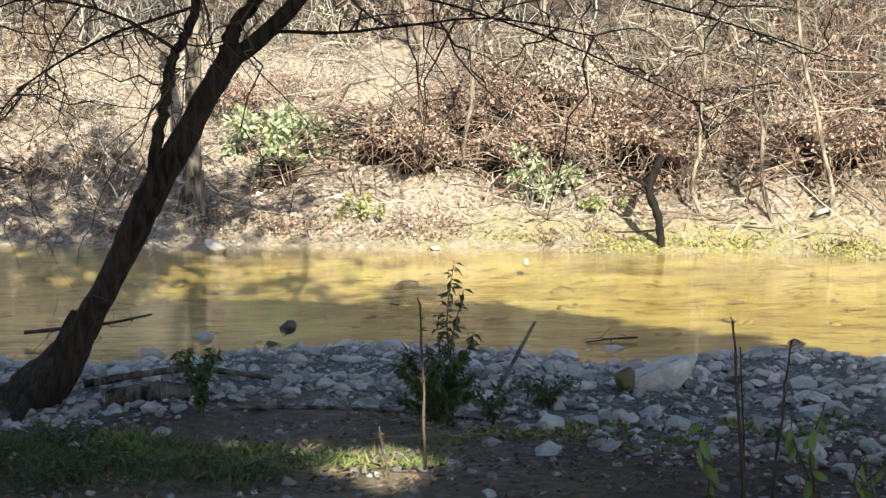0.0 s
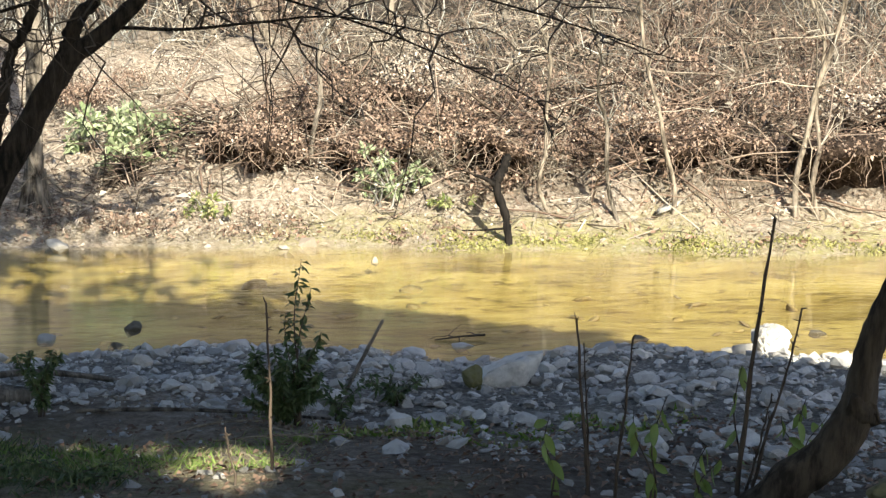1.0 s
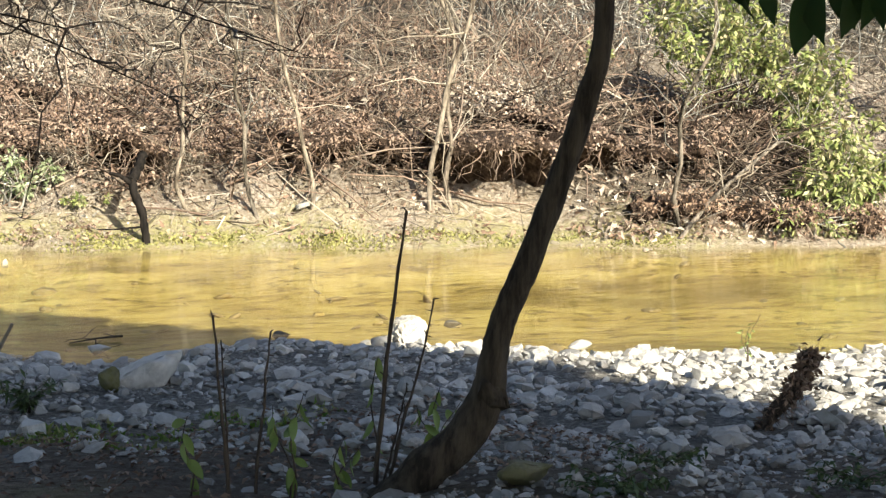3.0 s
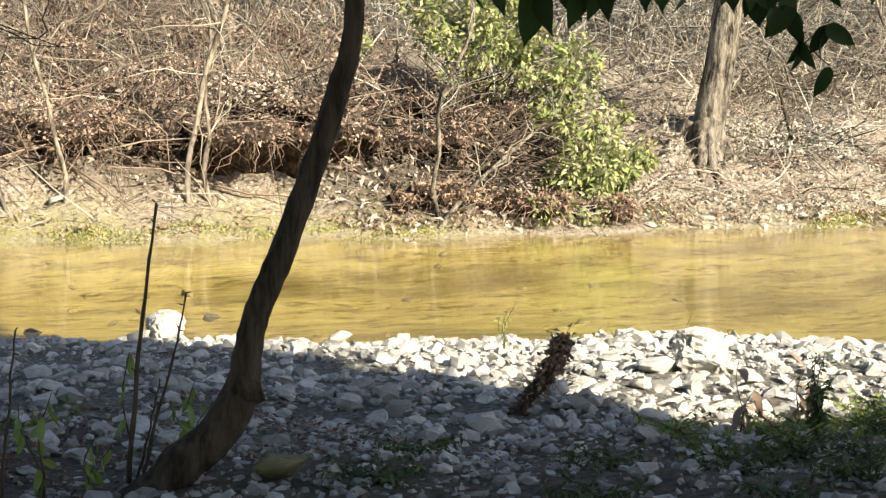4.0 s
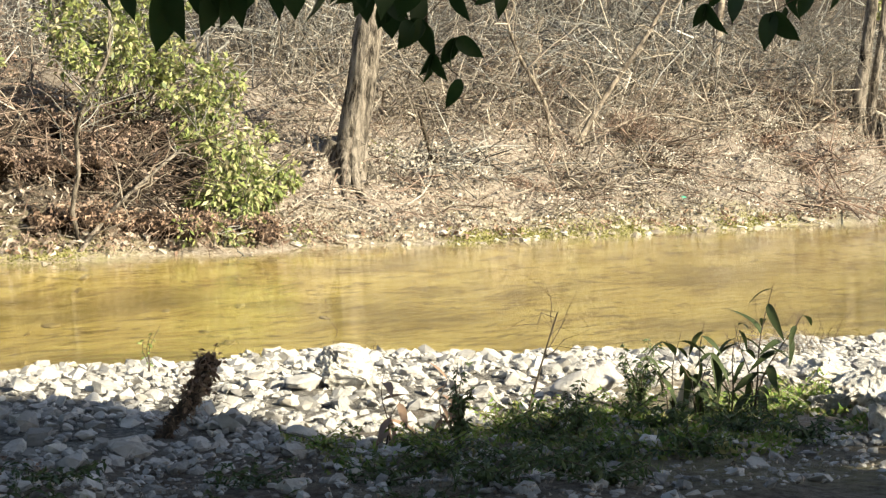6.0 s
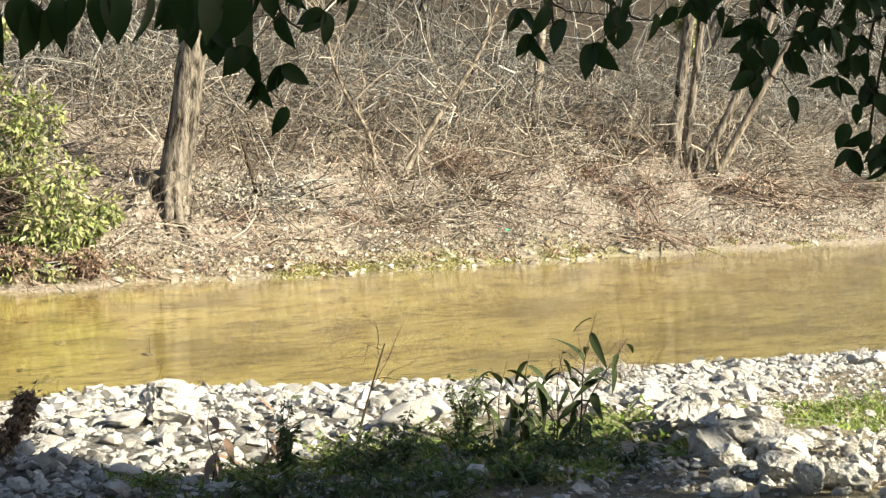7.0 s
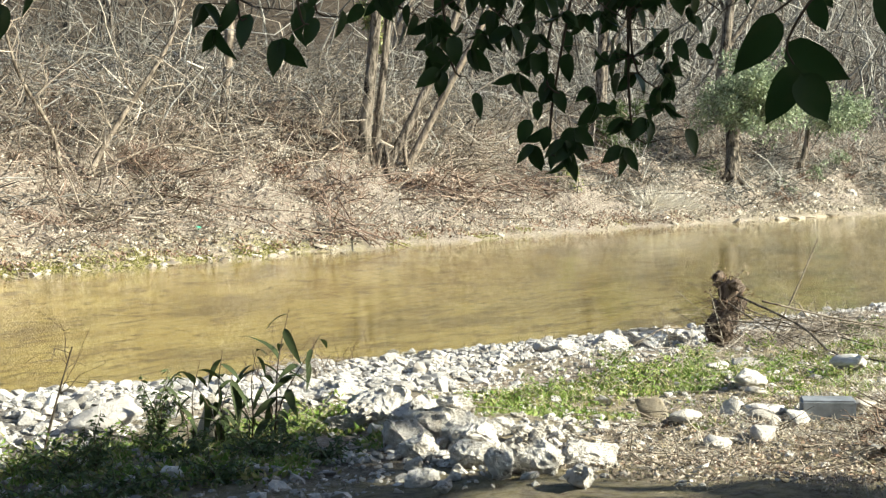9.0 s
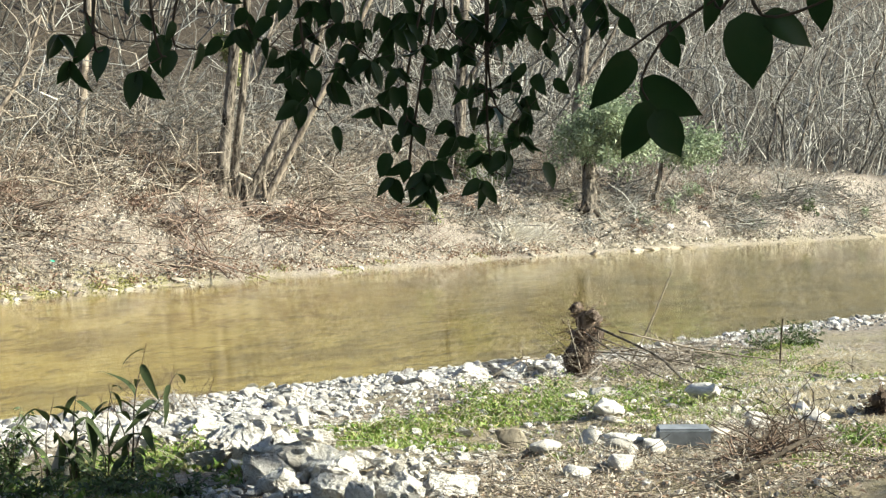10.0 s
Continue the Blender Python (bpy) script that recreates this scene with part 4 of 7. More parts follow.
cx = np.concatenate([-9 + 21 * rng.rand(300), 16 + 23 * rng.rand(1150), 38 + 30 * rng.rand(250)])
cd = np.concatenate([3.6 + 5.5 * rng.rand(300), 4.0 + 6 * rng.rand(1150), 4.5 + 6 * rng.rand(250)])
bare = (cx > -6.5) & (cx < 0.2) & (cd > 3.2) & (cd < 9)
cx = np.where(bare, cx + 7.2, cx)
cy = far_y(cx) + cd
strands(g, np.stack([cx, cy, height(cx, cy) - 0.05], -1), random_ways(n, rng) * [1.0, 0.5, 0.3] + [0, -0.1, 1.0], 1.6 + 2.6 * rng.rand(n), 0.009 + 0.024 * rng.rand(n) ** 3, 8, 1.3, 0.45, 0.35)
tagged(part("bramble_canes", g, M["twig_pale"]), "pale arching bramble canes over the bank", "brush", kind="stuff")
g = Geo()
n = 640
cx = 13 + 47 * rng.rand(n)
cd = 5.2 + 5.5 * rng.rand(n)
cy = far_y(cx) + cd
strands(g, np.stack([cx, cy, height(cx, cy) - 0.05], -1), random_ways(n, rng) * [1.0, 0.5, 0.3] + [0, -0.15, 1.1], 1.8 + 3.2 * rng.rand(n), 0.013 + 0.024 * rng.rand(n) ** 2, 10, 1.5, 0.4, 0.4)
tagged(part("bare_vines", g, M["twig_grey"]), "grey-white bare vines hanging over the thickets", "brush", kind="stuff")

# ---- dead leaves and fallen twigs on the bank ----
n = 120000
lx = -10 + 85 * rng.rand(n) ** 1.3
ld = 0.15 + 8.5 * rng.rand(n) ** 1.2
ly = far_y(lx) + ld
keep = wave_noise(lx * 1.3, ly * 1.6) + 0.5 * rng.randn(n) > -0.7
keep &= ~((lx > 0.3) & (lx < 9.5) & (ld < 1.1) & (rng.rand(n) < 0.85)) & ~((lx > 0.5) & (lx < 13) & (ld > 5.0) & (rng.rand(n) < 0.8))
lx, ly, n = lx[keep], ly[keep], int(keep.sum())
lz = height(lx, ly)
g = Geo()
old = lx + 4 * rng.randn(n) > 19
red = ~old & (lx > 2.5) & (lx < 13) & (rng.rand(n) < 0.6)
for sel, mt, lb in ((red, "litter_dark", "reddish-brown fallen leaves under the brush"), (~old & ~red, "litter", "dry tan fallen leaves carpeting the far bank"), (old, "litter_grey", "weathered greyish fallen leaves on the far bank")):
    g, m = Geo(), int(sel.sum())
    leaves(g, np.stack([lx, ly, lz + 0.01 + 0.13 * rng.rand(n) ** 1.5], -1)[sel], random_ways(m, rng) * [1, 1, 0.6], random_ways(m, rng, 0.9), 0.022 + 0.06 * rng.rand(m) ** 2, 0.014 + 0.026 * rng.rand(m), 2, 0.6)
    tagged(part("leaf_litter", g, M[mt]), lb, "leaf litter", kind="stuff")
n = 8000
lx = -10 + 66 * rng.rand(n) ** 1.15
ly = far_y(lx) + 0.6 + 11 * rng.rand(n)
g = Geo()
w = random_ways(n, rng) * [1, 0.6, 0.28]
strands(g, np.stack([lx, ly, height(lx, ly) + 0.04 + 0.12 * rng.rand(n)], -1), w, 0.3 + 1.0 * rng.rand(n), 0.007 + 0.010 * rng.rand(n) ** 3, 3, 0.8, 0.05, 0.4)
fallen = part("fallen_twigs", g, M["twig_pale"])
tagged(fallen, "pale fallen twigs lying over the leafy bank", "twigs", kind="stuff")

# ---- gravel ----
SHAPES = rock_shapes(28, 11, 5, 0.55)
CHIPS = rock_shapes(16, 8, 6, 0.6)


def scatter_stones(geo, x, y, size, sink=0.25, shapes=SHAPES):
    for xi, yi, si in zip(x, y, size):
        v, f = shapes[rng.randint(len(shapes))]
        e = np.array(Euler((rng.randn() * 0.35, rng.randn() * 0.35, rng.rand() * 6.3)).to_matrix())
        geo.add((v * si) @ e.T + [xi, yi, float(height(xi, yi)) + si * (0.3 - sink)], f)


def gravel_reach(x):
    return np.interp(x, [-6, 0, 1.5, 3, 5, 7, 8, 9, 11, 14, 20, 30], [3.5, 4.4, 4.8, 6.5, 6.0, 4.7, 4.2, 3.6, 3.0, 2.4, 2.0, 1.6])


gravel = Geo()
n = 20500
sx = np.concatenate([-4.5 + 17 * rng.rand(15000) ** 1.15, np.concatenate([9.5 + 8 * rng.rand(3100), 15 + 19 * rng.rand(2400)])])
sd = -0.3 + (gravel_reach(sx) + 0.4) * rng.rand(n) ** 1.1
ss = np.minimum(np.exp(rng.randn(n) * 0.55 - np.interp(sx, [-2, 1, 3, 6, 11, 12], [3.1, 3.0, 2.85, 2.62, 2.6, 2.75])), 0.26)
scatter_stones(gravel, sx, near_y(sx) - sd, ss)
n = 2600
sx = -4 + 20 * rng.rand(n) ** 1.2
sd = -0.1 + (gravel_reach(sx) + 0.6) * rng.rand(n)
scatter_stones(gravel, sx, near_y(sx) - sd, np.exp(rng.randn(n) * 0.3 - 3.05), 0.15, CHIPS)
gravel_bar = part("gravel_bar", gravel, M["stone_i"], smooth=False)
tagged(gravel_bar, "pale angular limestone gravel along the water's edge", "gravel", kind="stuff")
bed_stones = Geo()
n = 110
sx = -8 + 20 * rng.rand(n)
sf = 0.04 + 0.92 * rng.rand(n)
scatter_stones(bed_stones, sx, near_y(sx) * (1 - sf) + far_y(sx) * sf, np.exp(rng.randn(n) * 0.35 - 1.75), 0.3, rock_shapes(10, 40, 12, 0.3))
tagged(part("bed_stones", bed_stones, M["stone_bed"]), "golden algae-covered stones on the stream bed", "stones", kind="stuff")
strew = Geo()
n = 5200
sx = np.concatenate([7.0 + 9 * rng.rand(2000), -3 + 10 * rng.rand(800), 1.5 + 5.8 * rng.rand(2400)])
sy = np.concatenate([1.4 + 4.6 * rng.rand(2000), 5.4 + 3.2 * rng.rand(800), 4.0 + 3.0 * rng.rand(2400)])
scatter_stones(strew, sx, sy, np.exp(rng.randn(n) * 0.5 - 2.9), 0.3)
tagged(part("strewn_stones", strew, M["stone_i"], smooth=False), "small pale stones strewn over the near bank", "stones", kind="stuff")
far_stones = Geo()
n = 520
sx = np.concatenate([-9 + 60 * rng.rand(220), 14 + 11 * rng.rand(300)])
scatter_stones(far_stones, sx, far_y(sx) - 0.1 + 1.2 * rng.rand(n) ** 1.5, np.exp(rng.randn(n) * 0.5 - 2.3))
tagged(part("shore_stones", far_stones, M["stone_bank"], smooth=False), "pale flat stones at the foot of the far bank", "stones", kind="stuff")

# ---- evergreen trees, out of view, that shade the near bank ----
# ground ellipses where crown leaves are cut away to let sun through
SUN_PATCHES = [(7.75, 4.45, 0.7, 0.5), (8.6, 4.6, 0.8, 0.65), (8.2, 4.1, 0.8, 0.7), (7.5, 3.6, 0.9, 0.6), (6.9, 2.9, 1.0, 0.75), (9.3, 3.1, 2.6, 2.2), (8.0, 3.7, 1.5, 1.2), (-0.6, 8.08, 0.95, 0.62), (1.0, 7.5, 0.4, 0.12), (-0.3, 7.3, 0.48, 1.1), (4.6, 6.9, 0.5, 0.3), (3.9, 6.6, 0.8, 0.17), (0.5, 7.2, 0.3, 0.2), (-1.3, 7.6, 0.25, 0.2), (1.2, 8.3, 0.35, 0.15)]


# how far the crowns' shade reaches over bank and water
SHADE_X = [-16, -8, -4, -1.8, 0.2, 0.8, 1.3, 2.1, 2.6, 3.3, 3.55, 3.7, 4.4, 4.75, 4.9, 5.1, 5.5, 6.0, 6.7, 7.4, 7.8, 8.4, 8.75, 8.9, 9.3, 12, 20]
SHADE_Y = [17.6, 17.4, 17.0, 17.2, 16.9, 16.7, 16.3, 15.8, 15.2, 14.7, 13.5, 11.5, 10.2, 9.0, 7.2, 6.3, 5.95, 5.8, 5.65, 5.65, 5.35, 5.1, 5.0, 1.8, 1.2, -1.0, -6.0]


def crown_covers(pos, r):
    """Keeps leaves whose shadow lands inside the shade outline, off the sun patches, plus loose ones."""
    zr = 0.2
    for _ in range(2):
        fall = (pos[:, 2] - zr) / -L.z
        x, y = pos[:, 0] + L.x * fall, pos[:, 1] + L.y * fall
        zr = np.interp(y, [3, 5, 8, 12, 14, 19.5, 21], [1.0, 0.9, 0.45, 0.05, -0.15, -0.1, 0.4])
    gap = np.any([((x - cx_) / ca) ** 2 + ((y - cy_) / cb) ** 2 < 0.75 + 0.5 * r.rand(len(x)) for cx_, cy_, ca, cb in SUN_PATCHES], axis=0)
    past = y - np.interp(x, SHADE_X, SHADE_Y) - 0.13 * wave_noise(x * 1.6, y * 1.6) + 0.1
    loose = (x < -0.5 + 0.5 * wave_noise(y, x)) & (wave_noise(x * 0.9 + 3, y * 2.2) + 0.25 * r.randn(len(x)) > np.interp(x, [-7, -3.5, -2.5, -0.5], [-0.25, 0.0, 0.35, 0.6]) + np.interp(y, [15, 16.5, 19, 20.5], [-0.3, 0.35, 0.35, 0.0]))
    return ~gap & ((past < 0) | loose)


def shade_tree(at, crown, radius, per_metre, seed):
    """An evergreen whose wide flat crown shades the ground before it."""
    ob = thing("shade_tree", at, "leafy evergreen oak shading the near bank", "tree", "shade trees")
    r = np.random.RandomState(seed)
    inv = Matrix.Translation(-Vector(at))
    tg, cg, wg = Geo(), Geo(), Geo()
    tube(tg, smooth_path([np.array(at) - [0, 0, 0.3], np.array(at) + [0.1, 0, 2], np.array(crown) - [0, 0, 1]], 14), np.linspace(0.24, 0.1, 14), 12, 0.06, seed)
    n = int(per_metre * 3.14 * radius ** 2)
    a, q = r.rand(n) * 6.28, radius * r.rand(n) ** 0.5
    q = q * (1 + 0.1 * np.sin(a * 5 + seed) + 0.06 * np.sin(a * 11))
    pos = np.array(crown) + np.stack([np.cos(a) * q, np.sin(a) * q, r.randn(n) * 0.55 - 0.08 * q ** 2 / radius], -1)
    pos = pos[crown_covers(pos, r)]
    n = len(pos)
    leaves(cg, pos, random_ways(n, r), random_ways(n, r, 0.5), 0.3 + 0.25 * r.rand(n), 0.2 + 0.1 * r.rand(n), 2, 0.2, r)
    k = 30
    a = r.rand(k) * 6.28
    strands(wg, np.repeat([np.array(crown) - [0, 0, 1.2]], k, 0), np.stack([np.cos(a), np.sin(a), 0.2 + 0 * a], -1), radius * (0.5 + 0.5 * r.rand(k)), 0.05, 7, 0.4, 0, 0.2, 5, r)
    for n_, g_, m_ in (("trunk", tg, "bark_dark"), ("branchwork", wg, "bark_dark"), ("crown", cg, "leaf_dark")):
        o = part(n_, g_, M[m_], ob)
        o.matrix_parent_inverse = inv
        if n_ != "trunk":
            o["kind"] = "stuff"
    return ob


for i, (x, y, rad, dens) in enumerate([(2.8, -0.4, 3.6, 190), (2.6, 2.2, 3.4, 160), (-1.6, 2.4, 3.8, 150), (6.2, -1.2, 3.2, 160), (8.8, -5.6, 3.0, 150), (-5.6, 2.2, 4.2, 110), (-2.6, 8.6, 3.6, 48), (-2.6, -0.6, 4.2, 150), (5.1, -4.9, 3.2, 180), (0.5, -6.0, 4.6, 180), (7.3, -8.3, 3.2, 110), (-5.5, -7.0, 4.6, 170), (3.0, -11.5, 4.6, 100), (13.5, -12.5, 3.0, 100), (-9.5, 0.5, 4.0, 45)]):
    shade_tree((x - 0.5, min(y, -1.0) - 3.5, 1.2), (x, y, 8.5), rad, dens, 70 + i)
# ---- stones that stand out ----
def stone(x, y, size, seed, label, mat="stone", name="boulder", turn=0.0, tilt=(0, 0), sink=0.0, rough=0.12, level=3, group="", cuts=20, boxy=False):
    ob = part(name, boulder_geo(size, seed, level, rough, cuts, boxy), M[mat], smooth=mat != "tufa")
    ob.matrix_basis = pose(*on_ground(x, y, -sink), tilt[0], tilt[1], turn)
    return tagged(ob, label, "rock", group)


def wet(x, y, size, seed, label, mat="stone_wet", z=-0.04):
    ob = part("stream_stone", boulder_geo(size, seed, 3, 0.1), M[mat])
    ob.matrix_basis = pose(x, y, z, 0, 0, seed * 37)
    return tagged(ob, label, "rock", "stones in the stream")


# a wedge of limestone with a mossy stone at its side
wedge = boulder_geo((0.5, 0.36, 0.38), 301, 3, 0.08)
for v in wedge.v:
    v[:, 2] *= np.clip(0.85 + v[:, 0] * 2.0, 0.3, 1.4)
ob = part("boulder", wedge, M["stone"])
ob.matrix_basis = pose(*on_ground(1.45, 10.1, -0.02), 0, 0, 8)
tagged(ob, "wedge-shaped pale limestone boulder on the gravel", "rock")
stone(1.2, 9.95, (0.17, 0.16, 0.19), 302, "small rounded mossy stone against a larger boulder", "moss_stone")
stone(4.08, 12.5, (0.36, 0.3, 0.33), 303, "bright white limestone block at the water's edge", "tufa", turn=20, rough=0.16, level=4, cuts=8, boxy=True)
stone(3.85, 12.45, (0.24, 0.2, 0.16), 304, "pale limestone lump beside a white block")
stone(6.62, 8.3, (0.52, 0.44, 0.46), 317, "large bright limestone boulder on the sunlit gravel", "tufa", turn=40, rough=0.22, level=4, cuts=24)
stone(6.3, 8.35, (0.3, 0.22, 0.16), 306, "pale cobble beside a large boulder")
stone(7.54, 6.75, (0.6, 0.3, 0.14), 307, "flat tilted slab of pale grey stone in the weeds", "stone", tilt=(14, -18), turn=-30, sink=-0.1, rough=0.05)
stone(7.72, 6.1, (0.22, 0.12, 0.46), 308, "small upright grey slab among weeds", tilt=(8, 5), turn=-50, rough=0.05)
k = 0
for x, y, w, h in [(7.66, 4.55, 0.36, 0.22), (7.95, 4.45, 0.42, 0.27), (7.62, 4.08, 0.3, 0.2), (7.35, 4.3, 0.24, 0.17), (6.85, 3.5, 0.2, 0.2), (7.05, 3.38, 0.24, 0.18), (7.38, 3.28, 0.34, 0.19), (7.2, 3.85, 0.26, 0.18), (7.3, 3.62, 0.2, 0.15), (8.05, 4.15, 0.2, 0.13), (6.75, 3.9, 0.16, 0.13), (8.25, 4.75, 0.3, 0.22), (8.45, 5.0, 0.24, 0.18)]:
    k += 1
    stone(x, y, (w * 1.2, w * 1.0, h * 1.15), 320 + k, "rough white limestone lump in a heap of rocks" if k < 10 else "pale broken limestone rock", mat="tufa", turn=k * 47, rough=0.2, level=4, cuts=26, sink=0.02, group="heap of limestone rocks")
for x, y, w, h in [(9.7, 3.22, 0.26, 0.22), (9.55, 2.98, 0.34, 0.14), (9.3, 2.9, 0.26, 0.12), (9.42, 2.72, 0.2, 0.12), (11.5, 3.75, 0.4, 0.16), (11.2, 3.6, 0.24, 0.12), (12.8, 3.3, 0.34, 0.18), (9.9, 2.45, 0.18, 0.1), (12.2, 2.7, 0.3, 0.1), (11.8, 2.3, 0.26, 0.1), (8.75, 2.75, 0.26, 0.14), (8.4, 2.9, 0.22, 0.12), (8.9, 3.3, 0.22, 0.12), (13.1, 4.3, 0.34, 0.12), (12.6, 4.4, 0.26, 0.1), (10.5, 2.3, 0.26, 0.12), (10.9, 2.0, 0.3, 0.14), (15.4, 6.6, 0.3, 0.24), (14.4, 7.0, 0.24, 0.16)]:
    k += 1
    stone(x, y, (w, w * 0.75, h), 340 + k, "grey-white limestone cobble in the grass", turn=k * 31, rough=0.2, cuts=28, group="scattered cobbles")
for i in range(34):
    x, y = 7.5 + rng.randn() * 0.42, 3.95 + rng.randn() * 0.42
    w = 0.08 + 0.12 * rng.rand()
    k += 1
    stone(x, y, (w, w * 0.8, w * 0.7), 900 + i, "small broken limestone rock in a heap", mat="tufa", turn=i * 53, rough=0.34, level=3, group="heap of limestone rocks")
stone(9.35, 3.68, (0.3, 0.12, 0.24), 346, "flat tan stone standing on edge in the grass", "stone_tan", turn=-55, tilt=(6, 8), rough=0.06)
stone(2.51, 5.90, (0.24, 0.2, 0.17), 347, "greenish mossy boulder in the shaded gravel", "moss_stone", turn=20, rough=0.14)
stone(2.65, 5.72, (0.14, 0.12, 0.11), 348, "rounded white cobble in the shaded gravel", turn=70)
# a squared grey block
bm = bmesh.new()
bmesh.ops.create_cube(bm, size=1.0)
for v in bm.verts:
    v.co = Vector((v.co.x * 0.34, v.co.y * 0.17, v.co.z * 0.15))
bmesh.ops.bevel(bm, geom=list(bm.edges), offset=0.012, segments=2, affect="EDGES")
me = bpy.data.meshes.new("block")
bm.to_mesh(me)
bm.free()
ob = part("stone_block", me, M["stone_dark"])
ob.matrix_basis = pose(*on_ground(9.62, 2.6, 0.05), 2, -3, -68)
tagged(ob, "squared dark grey stone block lying in the grass", "block")
wet(-1.54, 14.23, (0.2, 0.15, 0.17), 361, "dark wet stone standing out of the stream")
wet(-1.6, 13.5, (0.26, 0.2, 0.14), 362, "dark wet stone in the shallows")
wet(-2.3, 13.8, (0.24, 0.2, 0.14), 363, "grey stone in the shallows", "stone")
wet(-0.53, 13.2, (0.27, 0.22, 0.17), 364, "grey rounded stone at the water's edge", "stone", -0.02)
wet(1.47, 13.2, (0.23, 0.15, 0.12), 365, "flat white stone in the shallows", "stone")
wet(3.15, 13.45, (0.22, 0.15, 0.09), 366, "brown stone just above the water")
wet(0.96, 18.6, (0.17, 0.12, 0.12), 367, "small tan stone in the stream", "stone_tan")
wet(-3.05, 19.7, (0.42, 0.3, 0.3), 368, "grey stone at the foot of the far bank", "stone")
wet(-3.6, 14.0, (0.26, 0.2, 0.14), 369, "pale stone in the shallows", "stone")
wet(4.9, 13.6, (0.2, 0.16, 0.08), 370, "brown stone just above the water")
for i, (x, y) in enumerate([(2.4, 12.9), (2.9, 12.75), (3.4, 12.6), (-0.9, 13.0), (-2.6, 13.0), (5.6, 12.2), (6.1, 11.9), (7.0, 11.5), (1.0, 12.9), (8.1, 11.3), (9.6, 10.4)]):
    wet(x, y, (0.2 + 0.08 * (i % 3), 0.17, 0.12), 375 + i, "limestone cobble lapped by the water", "stone", -0.03)
for i in range(9):
    x = 14.2 + i * 1.2 + 0.5 * rng.rand()
    wet(x, float(far_y(x)) + 0.25 * rng.rand(), (0.45 + 0.25 * (i % 3), 0.3, 0.14), 390 + i, "flat tan ledge stone at the far waterline", "stone_tan", -0.07)
for i in range(6):
    wet(45.0 + i * 0.7, float(far_y(45.0 + i * 0.7)) + 0.2, (1.1, 0.8, 0.2), 405 + i, "low tan rock ledge at the far waterline", "stone_tan")

# three hundred cobbles of the gravel bar, each by itself
COB = [Geo().add(*s).mesh("cobble", False) for s in rock_shapes(14, 22, 9, 0.62)]
for me in COB:
    me.materials.append(M["stone"])
for i in range(300):
    x = -3.0 + 16.0 * rng.rand()
    d = 0.1 + (float(gravel_reach(x)) - 0.2) * rng.rand()
    y = float(near_y(x)) - d
    s = 0.11 + 0.14 * rng.rand() ** 2
    ob = new("cobble", COB[rng.randint(14)])
    ob.parent = gravel_bar
    ob.matrix_basis = pose(*on_ground(x, y, s * 0.12), rng.randn() * 12, rng.randn() * 12, rng.rand() * 360) @ Matrix.Diagonal((s, s, s, 1))


# ---- weeds, canes and grass of the near bank ----
def leaf_mesh(name, mat, width, rows=7, curl=0.25, ovate=False):
    g = Geo()
    leaves(g, [(0, 0, 0)], [(0, 0, -1)], [(0, 1, 0.01)], 1.0, width, rows, curl, np.random.RandomState(int(width * 100) + rows), ovate)
    me = g.mesh(name)
    me.materials.append(M[mat])
    return me


BLADE = {m: [leaf_mesh("leaf", m, w, curl={"leaf_long": 0.6, "leaf_dark": 0.4}.get(m, 0.25)) for w in ws] for m, ws in {"leaf_dark": (0.54, 0.44, 0.6), "leaf_long": (0.34, 0.28, 0.38), "leaf_weed": (0.5, 0.42), "litter_dark": (0.3, 0.24)}.items()}


BLADE["close"] = [leaf_mesh("leaf", "leaf_broad", w, 11, c, True) for w, c in ((0.54, 0.35), (0.47, 0.5), (0.58, 0.3))]
BLADE["near"] = [leaf_mesh("leaf", "leaf_broad", w, 11, c, True) for w, c in ((0.46, 0.4), (0.38, 0.6), (0.52, 0.3))]


def hang_leaf(parent, at, mat, length, r, droop=0.75, arch=False):
    """One leaf of its own, hanging from a point, under its plant."""
    ob = new("leaf", BLADE[mat][r.randint(len(BLADE[mat]))])
    ob.parent = parent
    tilt = 84 + r.randn() * 24 if arch else (1 - droop) * 90 + r.randn() * 24
    roll = radians(90 + r.randn() * 18) if arch else r.rand() * 6.28
    m = Matrix.Translation(at) @ Euler((0, 0, r.rand() * 6.28)).to_matrix().to_4x4() @ Euler((0, radians(tilt), 0)).to_matrix().to_4x4() @ Euler((0, 0, roll)).to_matrix().to_4x4()
    ob.matrix_basis = m @ Matrix.Diagonal((length, length, length, 1))
    return ob


